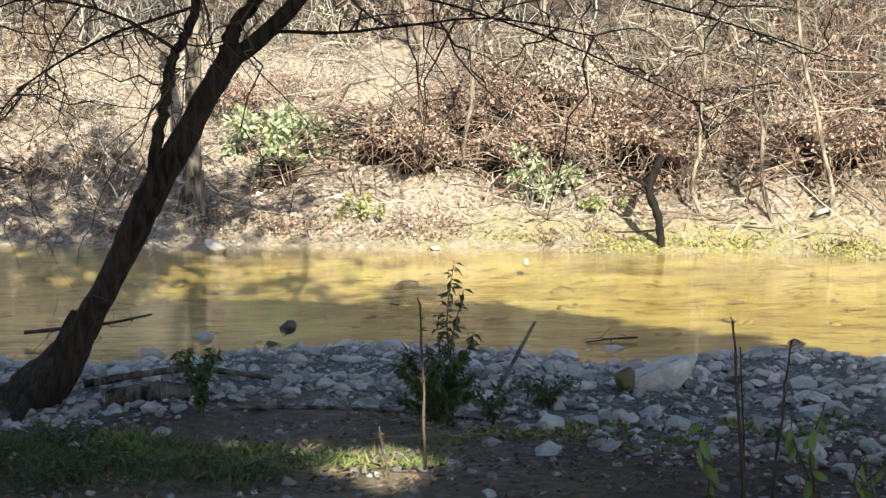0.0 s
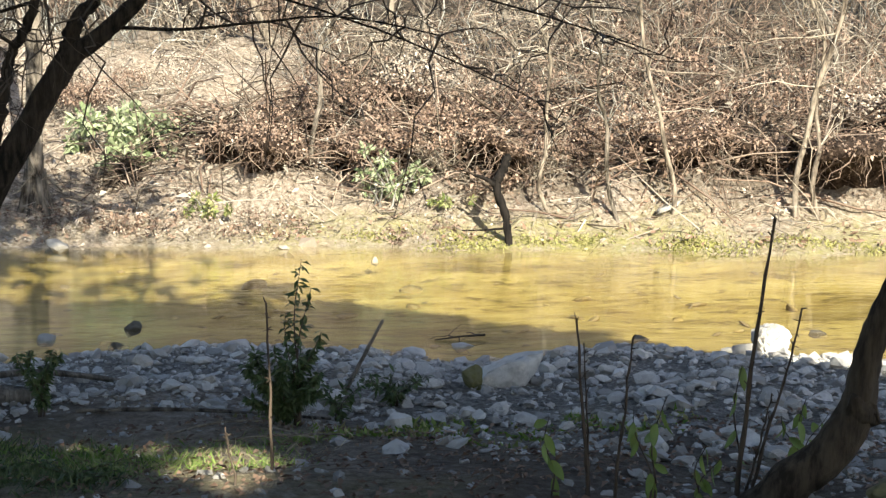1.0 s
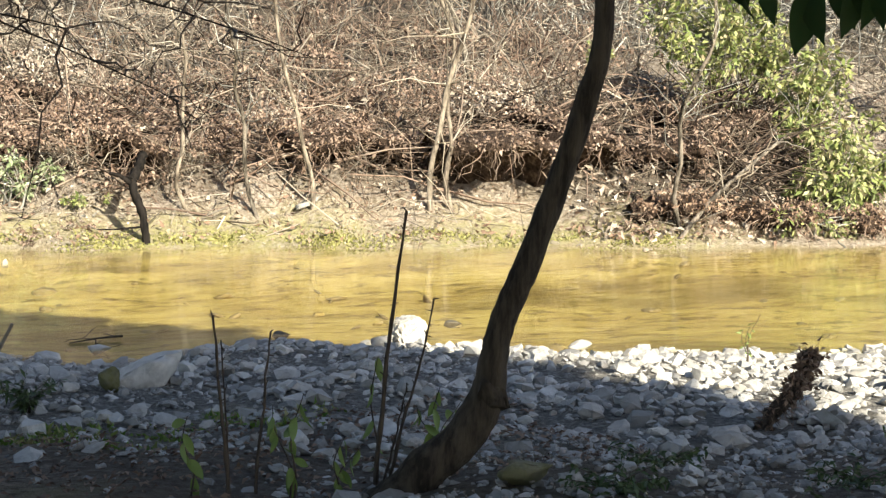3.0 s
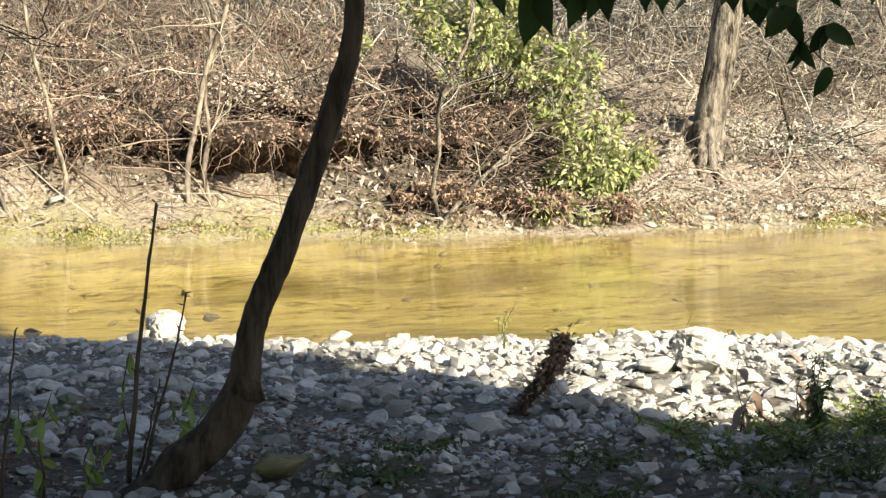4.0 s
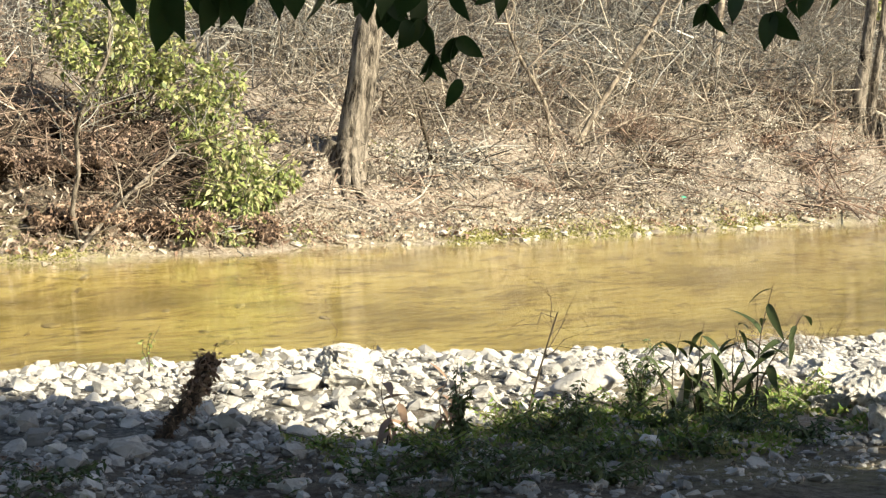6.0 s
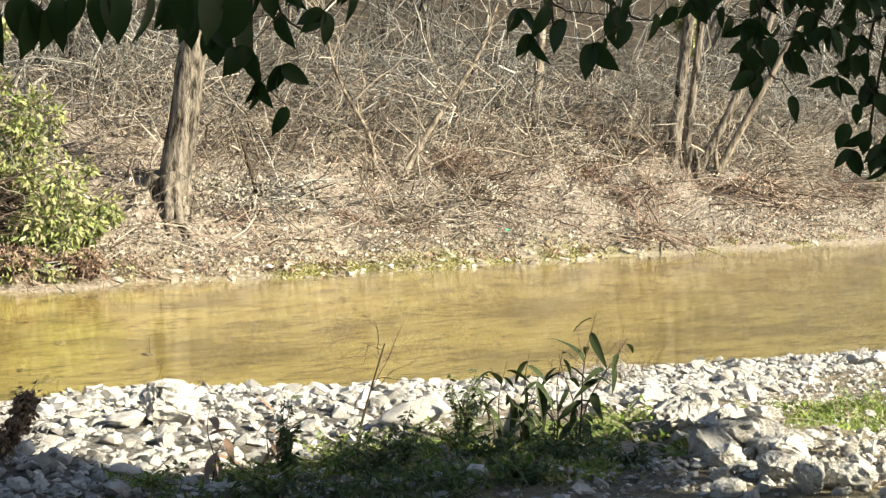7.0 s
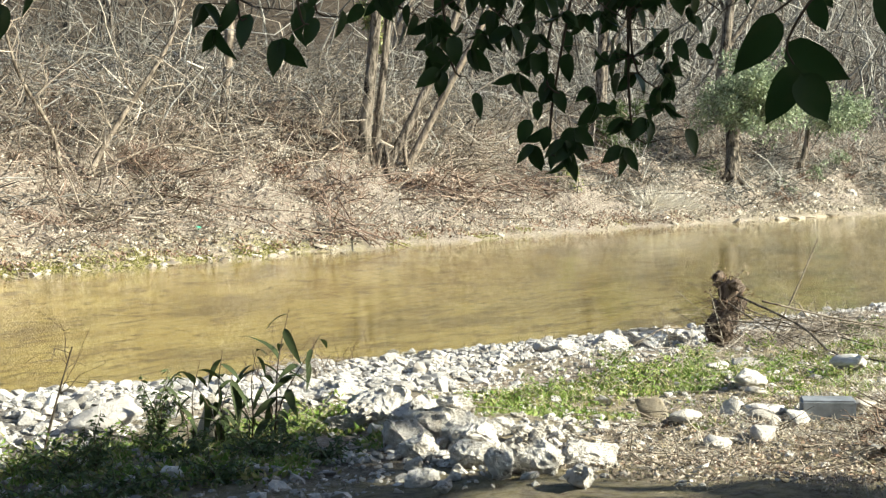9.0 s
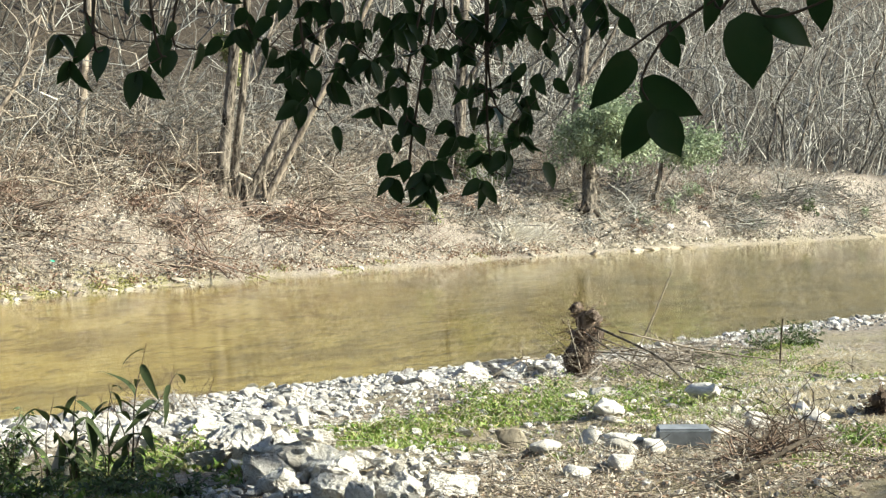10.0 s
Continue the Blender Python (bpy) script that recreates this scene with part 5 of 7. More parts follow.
def weed(name, x, y, label, stems, leaf_mat, leaf_len, per, seed, single=False, stem_mat="twig_dark", droop=0.5, width=0.42, z=None):
    """A weed: leaning stems (dx, dy, height) with leaves all along."""
    r = np.random.RandomState(seed)
    at = on_ground(x, y) if z is None else (x, y, z)
    ob = thing(name, at, label, "plant")
    g = Geo()
    for dx, dy, h in stems:
        s = np.linspace(0, 1, 9)
        pts = np.stack([dx * s ** 1.5 + 0.02 * np.sin(s * 7 + dx * 9), dy * s ** 1.5, h * s - 0.05 * (s == 0)], -1)
        sg = Geo()
        tube(sg, pts, np.linspace(min(0.008, 0.0015 + 0.009 * h), 0.0015, 9), 6, 0.1, seed)
        stem = part("stem", sg, M[stem_mat], ob)
        t = 0.2 + 0.8 * (np.arange(per) + r.rand(per)) / per
        pos = np.stack([np.interp(t, s, pts[:, j]) for j in range(3)], -1)
        if single:
            for p in pos:
                hang_leaf(stem, p, leaf_mat, leaf_len * (0.65 + 0.5 * r.rand()), r, droop, leaf_mat in ("leaf_long", "litter_dark"))
        else:
            way = random_ways(per, r) * [1, 1, 0.5] + [0, 0, 0.3 - droop]
            leaves(g, pos, way, random_ways(per, r, 1.0), leaf_len * (0.6 + 0.6 * r.rand(per)), leaf_len * width * (0.8 + 0.4 * r.rand(per)), 3, 0.3, r)
    if g.n:
        part("foliage", g, M[leaf_mat], ob)["kind"] = "stuff"
    return ob


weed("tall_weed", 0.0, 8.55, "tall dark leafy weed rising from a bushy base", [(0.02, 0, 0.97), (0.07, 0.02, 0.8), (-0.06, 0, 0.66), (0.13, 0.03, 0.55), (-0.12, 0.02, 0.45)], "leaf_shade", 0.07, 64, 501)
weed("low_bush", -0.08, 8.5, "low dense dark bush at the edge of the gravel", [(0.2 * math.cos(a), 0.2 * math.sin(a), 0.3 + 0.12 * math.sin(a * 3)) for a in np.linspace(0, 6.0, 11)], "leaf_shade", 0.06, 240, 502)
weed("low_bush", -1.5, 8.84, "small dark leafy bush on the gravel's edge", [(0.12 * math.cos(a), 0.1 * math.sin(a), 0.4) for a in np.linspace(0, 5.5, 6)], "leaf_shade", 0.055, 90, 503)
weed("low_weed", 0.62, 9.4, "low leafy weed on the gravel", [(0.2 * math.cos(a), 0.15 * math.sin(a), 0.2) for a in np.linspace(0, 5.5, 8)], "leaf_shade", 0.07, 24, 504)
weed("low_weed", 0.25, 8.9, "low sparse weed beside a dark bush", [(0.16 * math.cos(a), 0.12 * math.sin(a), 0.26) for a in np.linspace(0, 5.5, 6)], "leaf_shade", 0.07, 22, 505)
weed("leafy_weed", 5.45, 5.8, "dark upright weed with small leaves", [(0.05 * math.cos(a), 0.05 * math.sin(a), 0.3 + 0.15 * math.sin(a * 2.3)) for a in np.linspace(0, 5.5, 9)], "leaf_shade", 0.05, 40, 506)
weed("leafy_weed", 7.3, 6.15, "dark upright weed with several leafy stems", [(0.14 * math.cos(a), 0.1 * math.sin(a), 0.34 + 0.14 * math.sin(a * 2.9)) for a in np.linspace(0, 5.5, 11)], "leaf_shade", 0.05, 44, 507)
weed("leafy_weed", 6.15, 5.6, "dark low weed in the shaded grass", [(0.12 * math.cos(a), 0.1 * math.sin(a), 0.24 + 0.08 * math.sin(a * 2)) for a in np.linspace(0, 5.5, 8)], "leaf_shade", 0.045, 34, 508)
weed("long_leaved_weed", 7.4, 5.75, "weed with long drooping dark lance-shaped leaves", [(0.0, 0.0, 0.62), (-0.2, 0.12, 0.52), (0.1, 0.0, 0.45)], "leaf_long", 0.2, 7, 511, True, droop=0.7)
weed("long_leaved_weed", 7.75, 5.6, "tall weed with long drooping lance-shaped leaves", [(0.05, -0.05, 0.84), (0.2, -0.2, 0.68), (-0.1, 0.1, 0.58)], "leaf_long", 0.21, 8, 512, True, droop=0.65)
weed("long_leaved_weed", 7.25, 5.85, "weed with hanging lance-shaped leaves beside taller ones", [(0.05, 0.0, 0.55), (-0.16, 0.1, 0.45)], "leaf_long", 0.18, 6, 513, True, droop=0.75)
weed("long_leaved_weed", 7.72, 5.75, "slim weed with drooping lance-shaped leaves", [(0.02, 0.0, 0.6), (-0.12, 0.06, 0.42)], "leaf_long", 0.17, 6, 516, True)
weed("dried_weed", 5.4, 6.35, "withered weed with drooping brown leaves", [(0.08, -0.03, 0.3), (-0.04, 0.0, 0.42)], "litter_dark", 0.27, 4, 514, True, droop=0.6)
weed("dried_weed", 5.65, 6.2, "dark withered weed with curled leaves", [(0.03, -0.03, 0.36), (0.1, -0.05, 0.26)], "litter_dark", 0.17, 6, 515, True, droop=0.6)
weed("low_weed", 6.2, 10.3, "small sparse green sprig at the water's edge", [(0.1, 0, 0.42), (-0.04, 0, 0.3), (0.03, 0, 0.36)], "leaf_weed", 0.045, 12, 526)
weed("green_weed", 1.58, 6.42, "yellow-green leafy weed on a thin stem", [(0.04, 0, 0.5), (-0.08, 0.02, 0.45)], "leaf_weed", 0.12, 6, 521, True, droop=0.75)
weed("green_weed", 1.14, 6.5, "pale green weed with hanging leaves", [(-0.02, 0, 0.36)], "leaf_weed", 0.12, 6, 522, True, droop=0.8)
weed("green_weed", 2.0, 6.52, "dark green weed with broad hanging leaves", [(0.0, 0, 0.62)], "leaf_weed", 0.1, 6, 523, True, droop=0.8)
weed("green_weed", 2.35, 6.65, "broad-leaved green weed in the gravel", [(0.0, 0, 0.38), (0.1, 0, 0.3), (-0.1, 0, 0.3)], "leaf_weed", 0.11, 6, 524, True, droop=0.6)
weed("green_weed", 1.75, 6.3, "low green weed with rounded leaves", [(0.03, 0, 0.3), (0.1, 0, 0.25)], "leaf_weed", 0.1, 6, 525, True, droop=0.7)


def cane(top, foot, rad=0.009, seed=0, buds=14):
    ob = thing("cane", foot, "bare dark upright cane with small buds", "plant", "canes")
    r = np.random.RandomState(seed)
    top, foot = np.array(top), np.array(foot)
    s = np.linspace(0, 1, 16)[:, None]
    p = (top - foot) * s + np.cumsum(r.randn(16, 3) * 0.003, 0)
    p[0] -= [0, 0, 0.12]
    g = Geo()
    tube(g, p, np.linspace(rad, rad * 0.45, 16) * (1 + 0.25 * (np.arange(16) % 3 == 0)), 6, 0.12, seed)
    strands(g, p[r.randint(2, 16, buds)], random_ways(buds, r, 0.5), 0.02 + 0.015 * r.rand(buds), 0.004, 3, 0.2, 0, 0.5, 4, r)
    part("stem", g, M["twig_dark"], ob)
    return ob


cane((-0.13, 7.0, 1.5), (-0.12, 7.0, 0.6), 0.009, 1)
cane((1.27, 6.58, 1.48), (1.32, 6.57, 0.66), 0.010, 2)
cane((1.30, 6.58, 1.38), (1.33, 6.57, 0.66), 0.006, 3)
cane((1.51, 6.53, 1.4), (1.44, 6.54, 0.67), 0.008, 4)
cane((2.1, 6.38, 1.94), (1.97, 6.42, 0.68), 0.012, 5, 22)
cane((2.22, 6.34, 1.54), (2.03, 6.4, 0.68), 0.008, 6)
cane((2.12, 6.4, 1.15), (2.0, 6.42, 0.68), 0.006, 7)
cane((-0.32, 6.69, 0.97), (-0.27, 6.69, 0.7), 0.006, 8)

# blades and small weeds over the near ground: spots are (x, y, spread along x, along y, blades)
def sward(name, spots, mat, label, length, width, seed, flat=0.35):
    r, g = np.random.RandomState(seed), Geo()
    for x, y, a, b, n in spots:
        tx, ty = x + r.randn(max(n // 40, 2)) * a * 0.6, y + r.randn(max(n // 40, 2)) * b * 0.6
        k = r.randint(0, len(tx), n)
        px, py = tx[k] + r.randn(n) * 0.09, ty[k] + r.randn(n) * 0.07
        pos = np.stack([px, py, height(px, py) - 0.01], -1)
        leaves(g, pos, random_ways(n, r) * [flat, flat, 0.3] + [0, 0, 0.6], random_ways(n, r), length * (0.4 + r.rand(n)), width * (0.7 + 0.6 * r.rand(n)), 2, 0.35, r)
    return tagged(part(name, g, M[mat]), label, "grass", kind="stuff")


# grass under the trees takes the dark leaf colour to deepen its shade
sward("shaded_grass", [(-1.6, 7.3, 0.7, 0.4, 1400), (-2.2, 7.8, 0.6, 0.3, 900), (-2.4, 7.0, 0.6, 0.3, 900), (-1.4, 6.7, 0.6, 0.3, 900)], "leaf_shade", "grass coloured dark for the shade of the trees", 0.1, 0.007, 611, 0.9)
sward("grass", [(-0.62, 7.5, 0.16, 0.2, 420), (-0.2, 7.5, 0.12, 0.2, 300), (-0.35, 7.9, 0.3, 0.15, 240), (-1.35, 7.5, 0.3, 0.3, 700), (-1.0, 7.2, 0.3, 0.2, 420), (-1.7, 7.9, 0.4, 0.2, 500), (0.0, 8.0, 0.12, 0.08, 160), (6.4, 6.3, 1.0, 0.5, 900), (7.4, 5.9, 0.8, 0.4, 1000), (8.3, 5.9, 0.5, 0.4, 900),
                (10.5, 5.0, 1.0, 0.5, 1300), (11.8, 4.4, 1.2, 0.5, 1300), (9.4, 4.6, 0.6, 0.4, 700), (13.2, 4.6, 1.0, 0.5, 800), (12.5, 3.2, 1.3, 0.6, 800), (10.6, 3.4, 0.8, 0.4, 500), (6.0, 5.2, 0.8, 0.4, 700), (17.0, 4.0, 2.0, 0.6, 700), (9.2, 1.7, 0.4, 0.2, 400)],
      "grass", "patches of green grass on the near bank", 0.075, 0.007, 601, 0.9)
sward("weed_cover", [(8.4, 5.85, 0.6, 0.35, 3400), (10.8, 4.9, 1.0, 0.45, 2700), (11.9, 4.6, 0.9, 0.5, 2400), (7.2, 5.7, 1.0, 0.5, 2800), (12.8, 5.1, 0.7, 0.3, 1800), (6.2, 5.9, 0.9, 0.5, 2200), (-1.2, 7.5, 0.4, 0.3, 500), (1.0, 8.4, 0.8, 0.3, 900), (9.6, 5.1, 0.5, 0.3, 1200), (6.8, 4.9, 0.8, 0.4, 1400), (13.5, 3.6, 1.2, 0.5, 1500)],
      "weed_green", "low leafy green weeds carpeting the near bank", 0.055, 0.026, 602, 0.9)
sward("dry_grass", [(10.6, 4.8, 1.0, 0.5, 900), (12.0, 4.4, 1.2, 0.5, 900), (8.0, 5.6, 0.8, 0.4, 500), (8.6, 2.6, 0.7, 0.5, 1700), (9.2, 2.3, 0.8, 0.5, 1700), (8.0, 2.9, 0.5, 0.4, 900), (10.0, 3.6, 0.7, 0.4, 700), (14.5, 4.3, 1.2, 0.5, 1500), (13.0, 3.4, 1.5, 0.6, 900), (-0.4, 7.8, 0.35, 0.35, 220), (0.1, 7.7, 0.3, 0.2, 60), (16.5, 5.0, 1.0, 0.5, 900), (11.6, 6.6, 0.7, 0.2, 240), (22.0, 3.0, 3.0, 1.0, 900)],
      "grass_dry", "dry straw-coloured grass and debris", 0.085, 0.004, 603, 2.6)
sward("pale_grass", [(40.2, 16.1, 1.3, 0.3, 2200)], "straw", "pale dry grass clump at the far waterline", 0.6, 0.022, 604, 1.5)

# thin dry stems at the water's edge
g = Geo()
n = 76
px = np.concatenate([11.9 + rng.randn(44) * 0.5, 12.6 + rng.randn(18) * 0.3, 8.6 + rng.randn(5) * 0.1, 16.5 + rng.randn(9) * 0.8])
py = near_y(px) - 0.15 - 0.6 * rng.rand(n)
strands(g, np.stack([px, py, height(px, py) - 0.03], -1), random_ways(n, rng) * [0.9, 0.6, 0.3] + [0, 0, 0.8], 0.2 + 0.4 * rng.rand(n) ** 2, 0.004, 6, 0.9, 0.0, 0.5)
tagged(part("dry_stems", g, M["twig_root"]), "thin dry stems standing at the water's edge", "plant", kind="stuff")

# fallen leaves and bits over the near bank
g = Geo()
n = 3600
lx = np.concatenate([-3 + 6.5 * rng.rand(2800), 7.4 + 3.6 * rng.rand(800)])
ly = np.concatenate([6.2 + 2.4 * rng.rand(2800), 1.2 + 2.2 * rng.rand(800)])
leaves(g, np.stack([lx, ly, height(lx, ly) + 0.008 + 0.02 * rng.rand(n)], -1), random_ways(n, rng) * [1, 1, 0.25], random_ways(n, rng, 1.8), 0.025 + 0.035 * rng.rand(n), 0.014 + 0.018 * rng.rand(n), 2, 0.3)
tagged(part("fallen_leaves", g, M["litter_dark"]), "brown fallen leaves on the near bank", "leaf litter", kind="stuff")

# ---- roots, sticks and drift wood ----
def rag_stump(x, y, tall, wide, lean, seed, label, name="root_stump", hair=260, tuft=0):
    """A ragged upturned root: a gnarled core with knots, bristling rootlets and clinging debris."""
    r = np.random.RandomState(seed)
    at = on_ground(x, y)
    ob = thing(name, at, label, "stump")
    core, root = Geo(), Geo()
    s = np.linspace(0, 1, 12)
    pts = np.stack([lean * s ** 1.3 * tall, 0.04 * np.sin(s * 6), tall * s - 0.08], -1)
    rad = wide * (0.34 + 0.10 * np.sin(s * 9 + seed) + 0.10 * s)
    tube(core, pts, rad, 11, 0.35, seed)
    for i in range(12):
        a = r.rand() * 6.28
        k = r.randint(2, 12)
        lump = boulder_geo((wide * (0.4 + 0.6 * r.rand()), wide * 0.5, wide * (0.35 + 0.55 * r.rand())), seed + i, 3, 0.7)
        part("knot", lump.moved(Matrix.Translation(pts[k] + [math.cos(a) * wide * 0.4, math.sin(a) * wide * 0.4, 0])), M["rotten"], ob)
    part("core", core, M["rotten"], ob)
    k = r.randint(1, 12, hair)
    strands(root, pts[k], random_ways(hair, r, 0.1), wide * (0.45 + 0.75 * r.rand(hair) ** 2), 0.004 + 0.004 * r.rand(hair), 5, 0.8, 0.2, 0.3, 3, r)
    part("fringe", root, M["twig_root"], ob)["kind"] = "stuff"
    d = Geo()
    leaves(d, pts[r.randint(3, 12, hair)] + r.randn(hair, 3) * wide * 0.26, random_ways(hair, r), random_ways(hair, r), 0.035, 0.018, 2, 0.3, r)
    if tuft:
        leaves(d, pts[r.randint(7, 12, tuft)] + r.randn(tuft, 3) * wide * 0.34, random_ways(tuft, r), random_ways(tuft, r), 0.045, 0.024, 2, 0.3, r)
        strands(d, pts[r.randint(4, 12, 60)], random_ways(60, r, 0.5), 0.08 + 0.14 * r.rand(60), 0.003, 5, 0.6, 0.1, 0.4, 3, r)
    part("debris", d, M["litter_dark"], ob)["kind"] = "stuff"
    return ob


rag_stump(4.42, 7.1, 0.5, 0.085, 0.55, 701, "ragged dark stump with clinging dead leaves on the gravel", hair=200, tuft=460)
rag_stump(15.4, 5.35, 0.8, 0.3, 0.1, 702, "upturned dark root clump on the gravel spit", hair=240, tuft=60)
rag_stump(12.2, 1.75, 0.2, 0.2, 0.2, 703, "low dark rotten stump at the edge of the grass", hair=200)


def branch_thing(name, pts, r0, r1, label, mat="bark_dark", twigs=0, seed=0, twig_len=0.3):
    pts = np.array(pts, float)
    ob = thing(name, tuple(pts[0]), label, "branch")
    g, w = Geo(), Geo()
    sp = smooth_path(pts - pts[0], 14)
    tube(g, sp, np.linspace(r0, r1, 14), 8, 0.15, seed)
    part("stem", g, M[mat], ob)
    if twigs:
        r = np.random.RandomState(seed)
        q = strands(w, sp[r.randint(3, 14, twigs)], random_ways(twigs, r, 0.2), twig_len * (0.4 + r.rand(twigs)), min(r1 * 0.7, 0.016), 5, 0.5, 0.05, 0.4, 4, r)
        strands(w, q[r.randint(0, twigs, twigs * 2), r.randint(1, 5, twigs * 2)], random_ways(twigs * 2, r, 0.2), twig_len * 0.5 * (0.4 + r.rand(twigs * 2)), min(r1 * 0.4, 0.009), 4, 0.5, 0.05, 0.5, 3, r)
        part("branchwork", w, M["twig_dark" if mat == "bark_dark" else "twig_pale"], ob)["kind"] = "stuff"
    return ob


branch_thing("fallen_branch", [on_ground(15.4, 5.2, 0.55), on_ground(15.0, 4.4, 0.25), on_ground(14.4, 3.9, 0.06), on_ground(13.4, 3.2, 0.05), on_ground(12.6, 2.7, 0.04)], 0.014, 0.008, "dark bent branch trailing from an upturned root", "bark_grey", twigs=12, seed=711)
branch_thing("fallen_branch", [on_ground(15.6, 5.0, 0.5), on_ground(16.2, 4.2, 0.2), on_ground(16.6, 3.4, 0.08)], 0.011, 0.006, "pale dead branch leaning on an upturned root", "bark_pale", 10, 712)
branch_thing("fallen_branch", [on_ground(15.6, 5.5, 0.3), on_ground(16.6, 4.8, 0.2), on_ground(17.6, 4.0, 0.1)], 0.011, 0.006, "pale dead branch in a heap of drift wood", "bark_pale", 12, 713)
for i, (x0, y0, x1, y1, z1) in enumerate([(15.3, 5.3, 14.2, 4.0, 0.1), (15.5, 5.2, 15.3, 3.9, 0.06), (15.6, 5.3, 17.2, 4.6, 0.08), (15.4, 5.4, 14.6, 3.4, 0.05), (16.0, 5.1, 17.0, 3.6, 0.2), (15.1, 5.6, 14.3, 5.9, 0.05)]):
    branch_thing("fallen_branch", [on_ground(x0, y0, 0.5 - 0.06 * i), on_ground((x0 + x1) / 2, (y0 + y1) / 2, 0.22), on_ground(x1, y1, z1)], 0.009, 0.005, "thin grey branch tangled round an upturned root", ["bark_grey", "bark_pale"][i % 2], 9, 770 + i, 0.35)
branch_thing("driftwood_stick", [(0.28, 9.62, 0.38), (0.4, 9.6, 0.62), (0.56, 9.58, 0.93)], 0.016, 0.011, "broken stick poking up from a bush", "bark_grey")
branch_thing("fallen_branch", [(-3.9, 13.6, 0.1), (-3.2, 13.7, 0.16), (-2.75, 13.75, 0.24)], 0.02, 0.008, "dark branch reaching over the water", twigs=6, seed=715)
branch_thing("fallen_branch", [on_ground(-2.5, 10.1, 0.05), on_ground(-1.8, 10.4, 0.08), on_ground(-1.0, 10.3, -0.02)], 0.03, 0.015, "grey rotten log lying on the gravel", "bark_grey", seed=716)
branch_thing("driftwood_stick", [on_ground(-1.3, 8.9, 0.02), on_ground(-0.6, 8.75, 0.04), on_ground(0.2, 8.6, 0.06)], 0.014, 0.008, "grey fallen stick across the gravel's edge", "bark_grey", seed=717)
branch_thing("fallen_branch", [on_ground(-2.75, 9.1, -0.05), on_ground(-2.55, 9.35, 0.3), on_ground(-2.42, 9.6, 0.62)], 0.045, 0.035, "dark stub leaning on the foot of a tree", "bark_black", seed=722)
branch_thing("fallen_log", [on_ground(-2.2, 9.55, 0.03), on_ground(-1.95, 9.5, 0.06), on_ground(-1.65, 9.45, 0.03)], 0.075, 0.06, "short grey log lying beside a tree", "bark_grey", seed=723)
for i, (x0, y0, x1, y1) in enumerate([(-0.45, 8.0, 0.25, 7.95), (-0.2, 8.2, 0.1, 7.9), (-0.7, 8.25, -0.2, 8.35)]):
    branch_thing("driftwood_stick", [on_ground(x0, y0, 0.03), on_ground((x0 + x1) / 2, (y0 + y1) / 2, 0.05), on_ground(x1, y1, 0.03)], 0.007, 0.005, "straw-coloured dry stick on the sunny soil", "bark_pale", 3, 725 + i, 0.15)
branch_thing("driftwood_stick", [(1.25, 13.45, 0.02), (1.5, 13.5, 0.04), (1.72, 13.5, 0.05)], 0.006, 0.012, "snagged stick in the shallows", twigs=3, seed=718)
branch_thing("bare_sapling", [on_ground(6.9, 6.75, -0.05), on_ground(7.0, 6.75, 0.25), on_ground(7.1, 6.7, 0.62)], 0.01, 0.004, "thin bare sapling among the weeds", "bark_dark", 7, 719, 0.35)
branch_thing("fallen_branch", [on_ground(8.2, 1.9, 0.05), on_ground(9.0, 1.7, 0.14), on_ground(9.8, 1.75, 0.1)], 0.018, 0.008, "fallen branch in dry debris", "bark_dark", 12, 720, 0.4)
branch_thing("fallen_branch", [on_ground(8.8, 2.15, 0.04), on_ground(9.6, 2.05, 0.12), on_ground(10.4, 2.0, 0.08)], 0.014, 0.007, "reddish fallen branch in dry debris", "bark_dark", 16, 721, 0.4)
# far bank: a stack of dead trunks beside the group of trees
for i, (x, y, dz, ln, a) in enumerate([(28.2, 21.9, 0.25, 3.0, -0.30), (28.5, 21.5, 0.12, 2.8, -0.24), (28.0, 21.2, 0.1, 2.6, -0.2), (28.8, 21.9, 0.42, 2.4, -0.34), (28.4, 20.9, 0.08, 2.2, -0.16), (29.2, 22.2, 0.3, 2.2, -0.28)]):
    branch_thing("fallen_log", [on_ground(x, y, dz + 0.1), on_ground(x + ln * 0.5, y + ln * a, dz + 0.08), on_ground(x + ln, y + 2 * ln * a, dz)], 0.10, 0.07, "brown dead log in a stack on the bank", ["bark_grey", "rotten"][i % 2], 3, 760 + i, 0.5)
# fallen trunk, leaning limbs, a log and stubs
branch_thing("fallen_log", [(4.35, 21.9, 0.75), (4.15, 22.4, 1.3), (3.6, 23.8, 1.9), (2.6, 24.6, 2.0)], 0.14, 0.09, "weathered fallen trunk leaning down the bank", "bark_grey", 40, 731, 1.2)
branch_thing("leaning_branch", [on_ground(21.8, 20.6, -0.1), (22.6, 20.5, 2.3), (23.7, 20.2, 3.9), (24.3, 20.2, 5.2)], 0.07, 0.03, "pale bare limb leaning up from the bank", "bark_pale", 40, 732, 1.4)
branch_thing("leaning_branch", [on_ground(21.4, 20.8, -0.1), (21.2, 20.8, 2.1), (20.3, 20.8, 3.2), (20.0, 21.0, 4.4)], 0.05, 0.025, "thin bare limb arching over the bank", "bark_pale", 30, 733, 1.2)
branch_thing("leaning_branch", [on_ground(21.9, 20.5, 0.1), (23.5, 20.0, 1.95), (25.2, 19.6, 1.7)], 0.035, 0.015, "pale limb drooping along the bank", "bark_pale", 30, 734, 0.9)
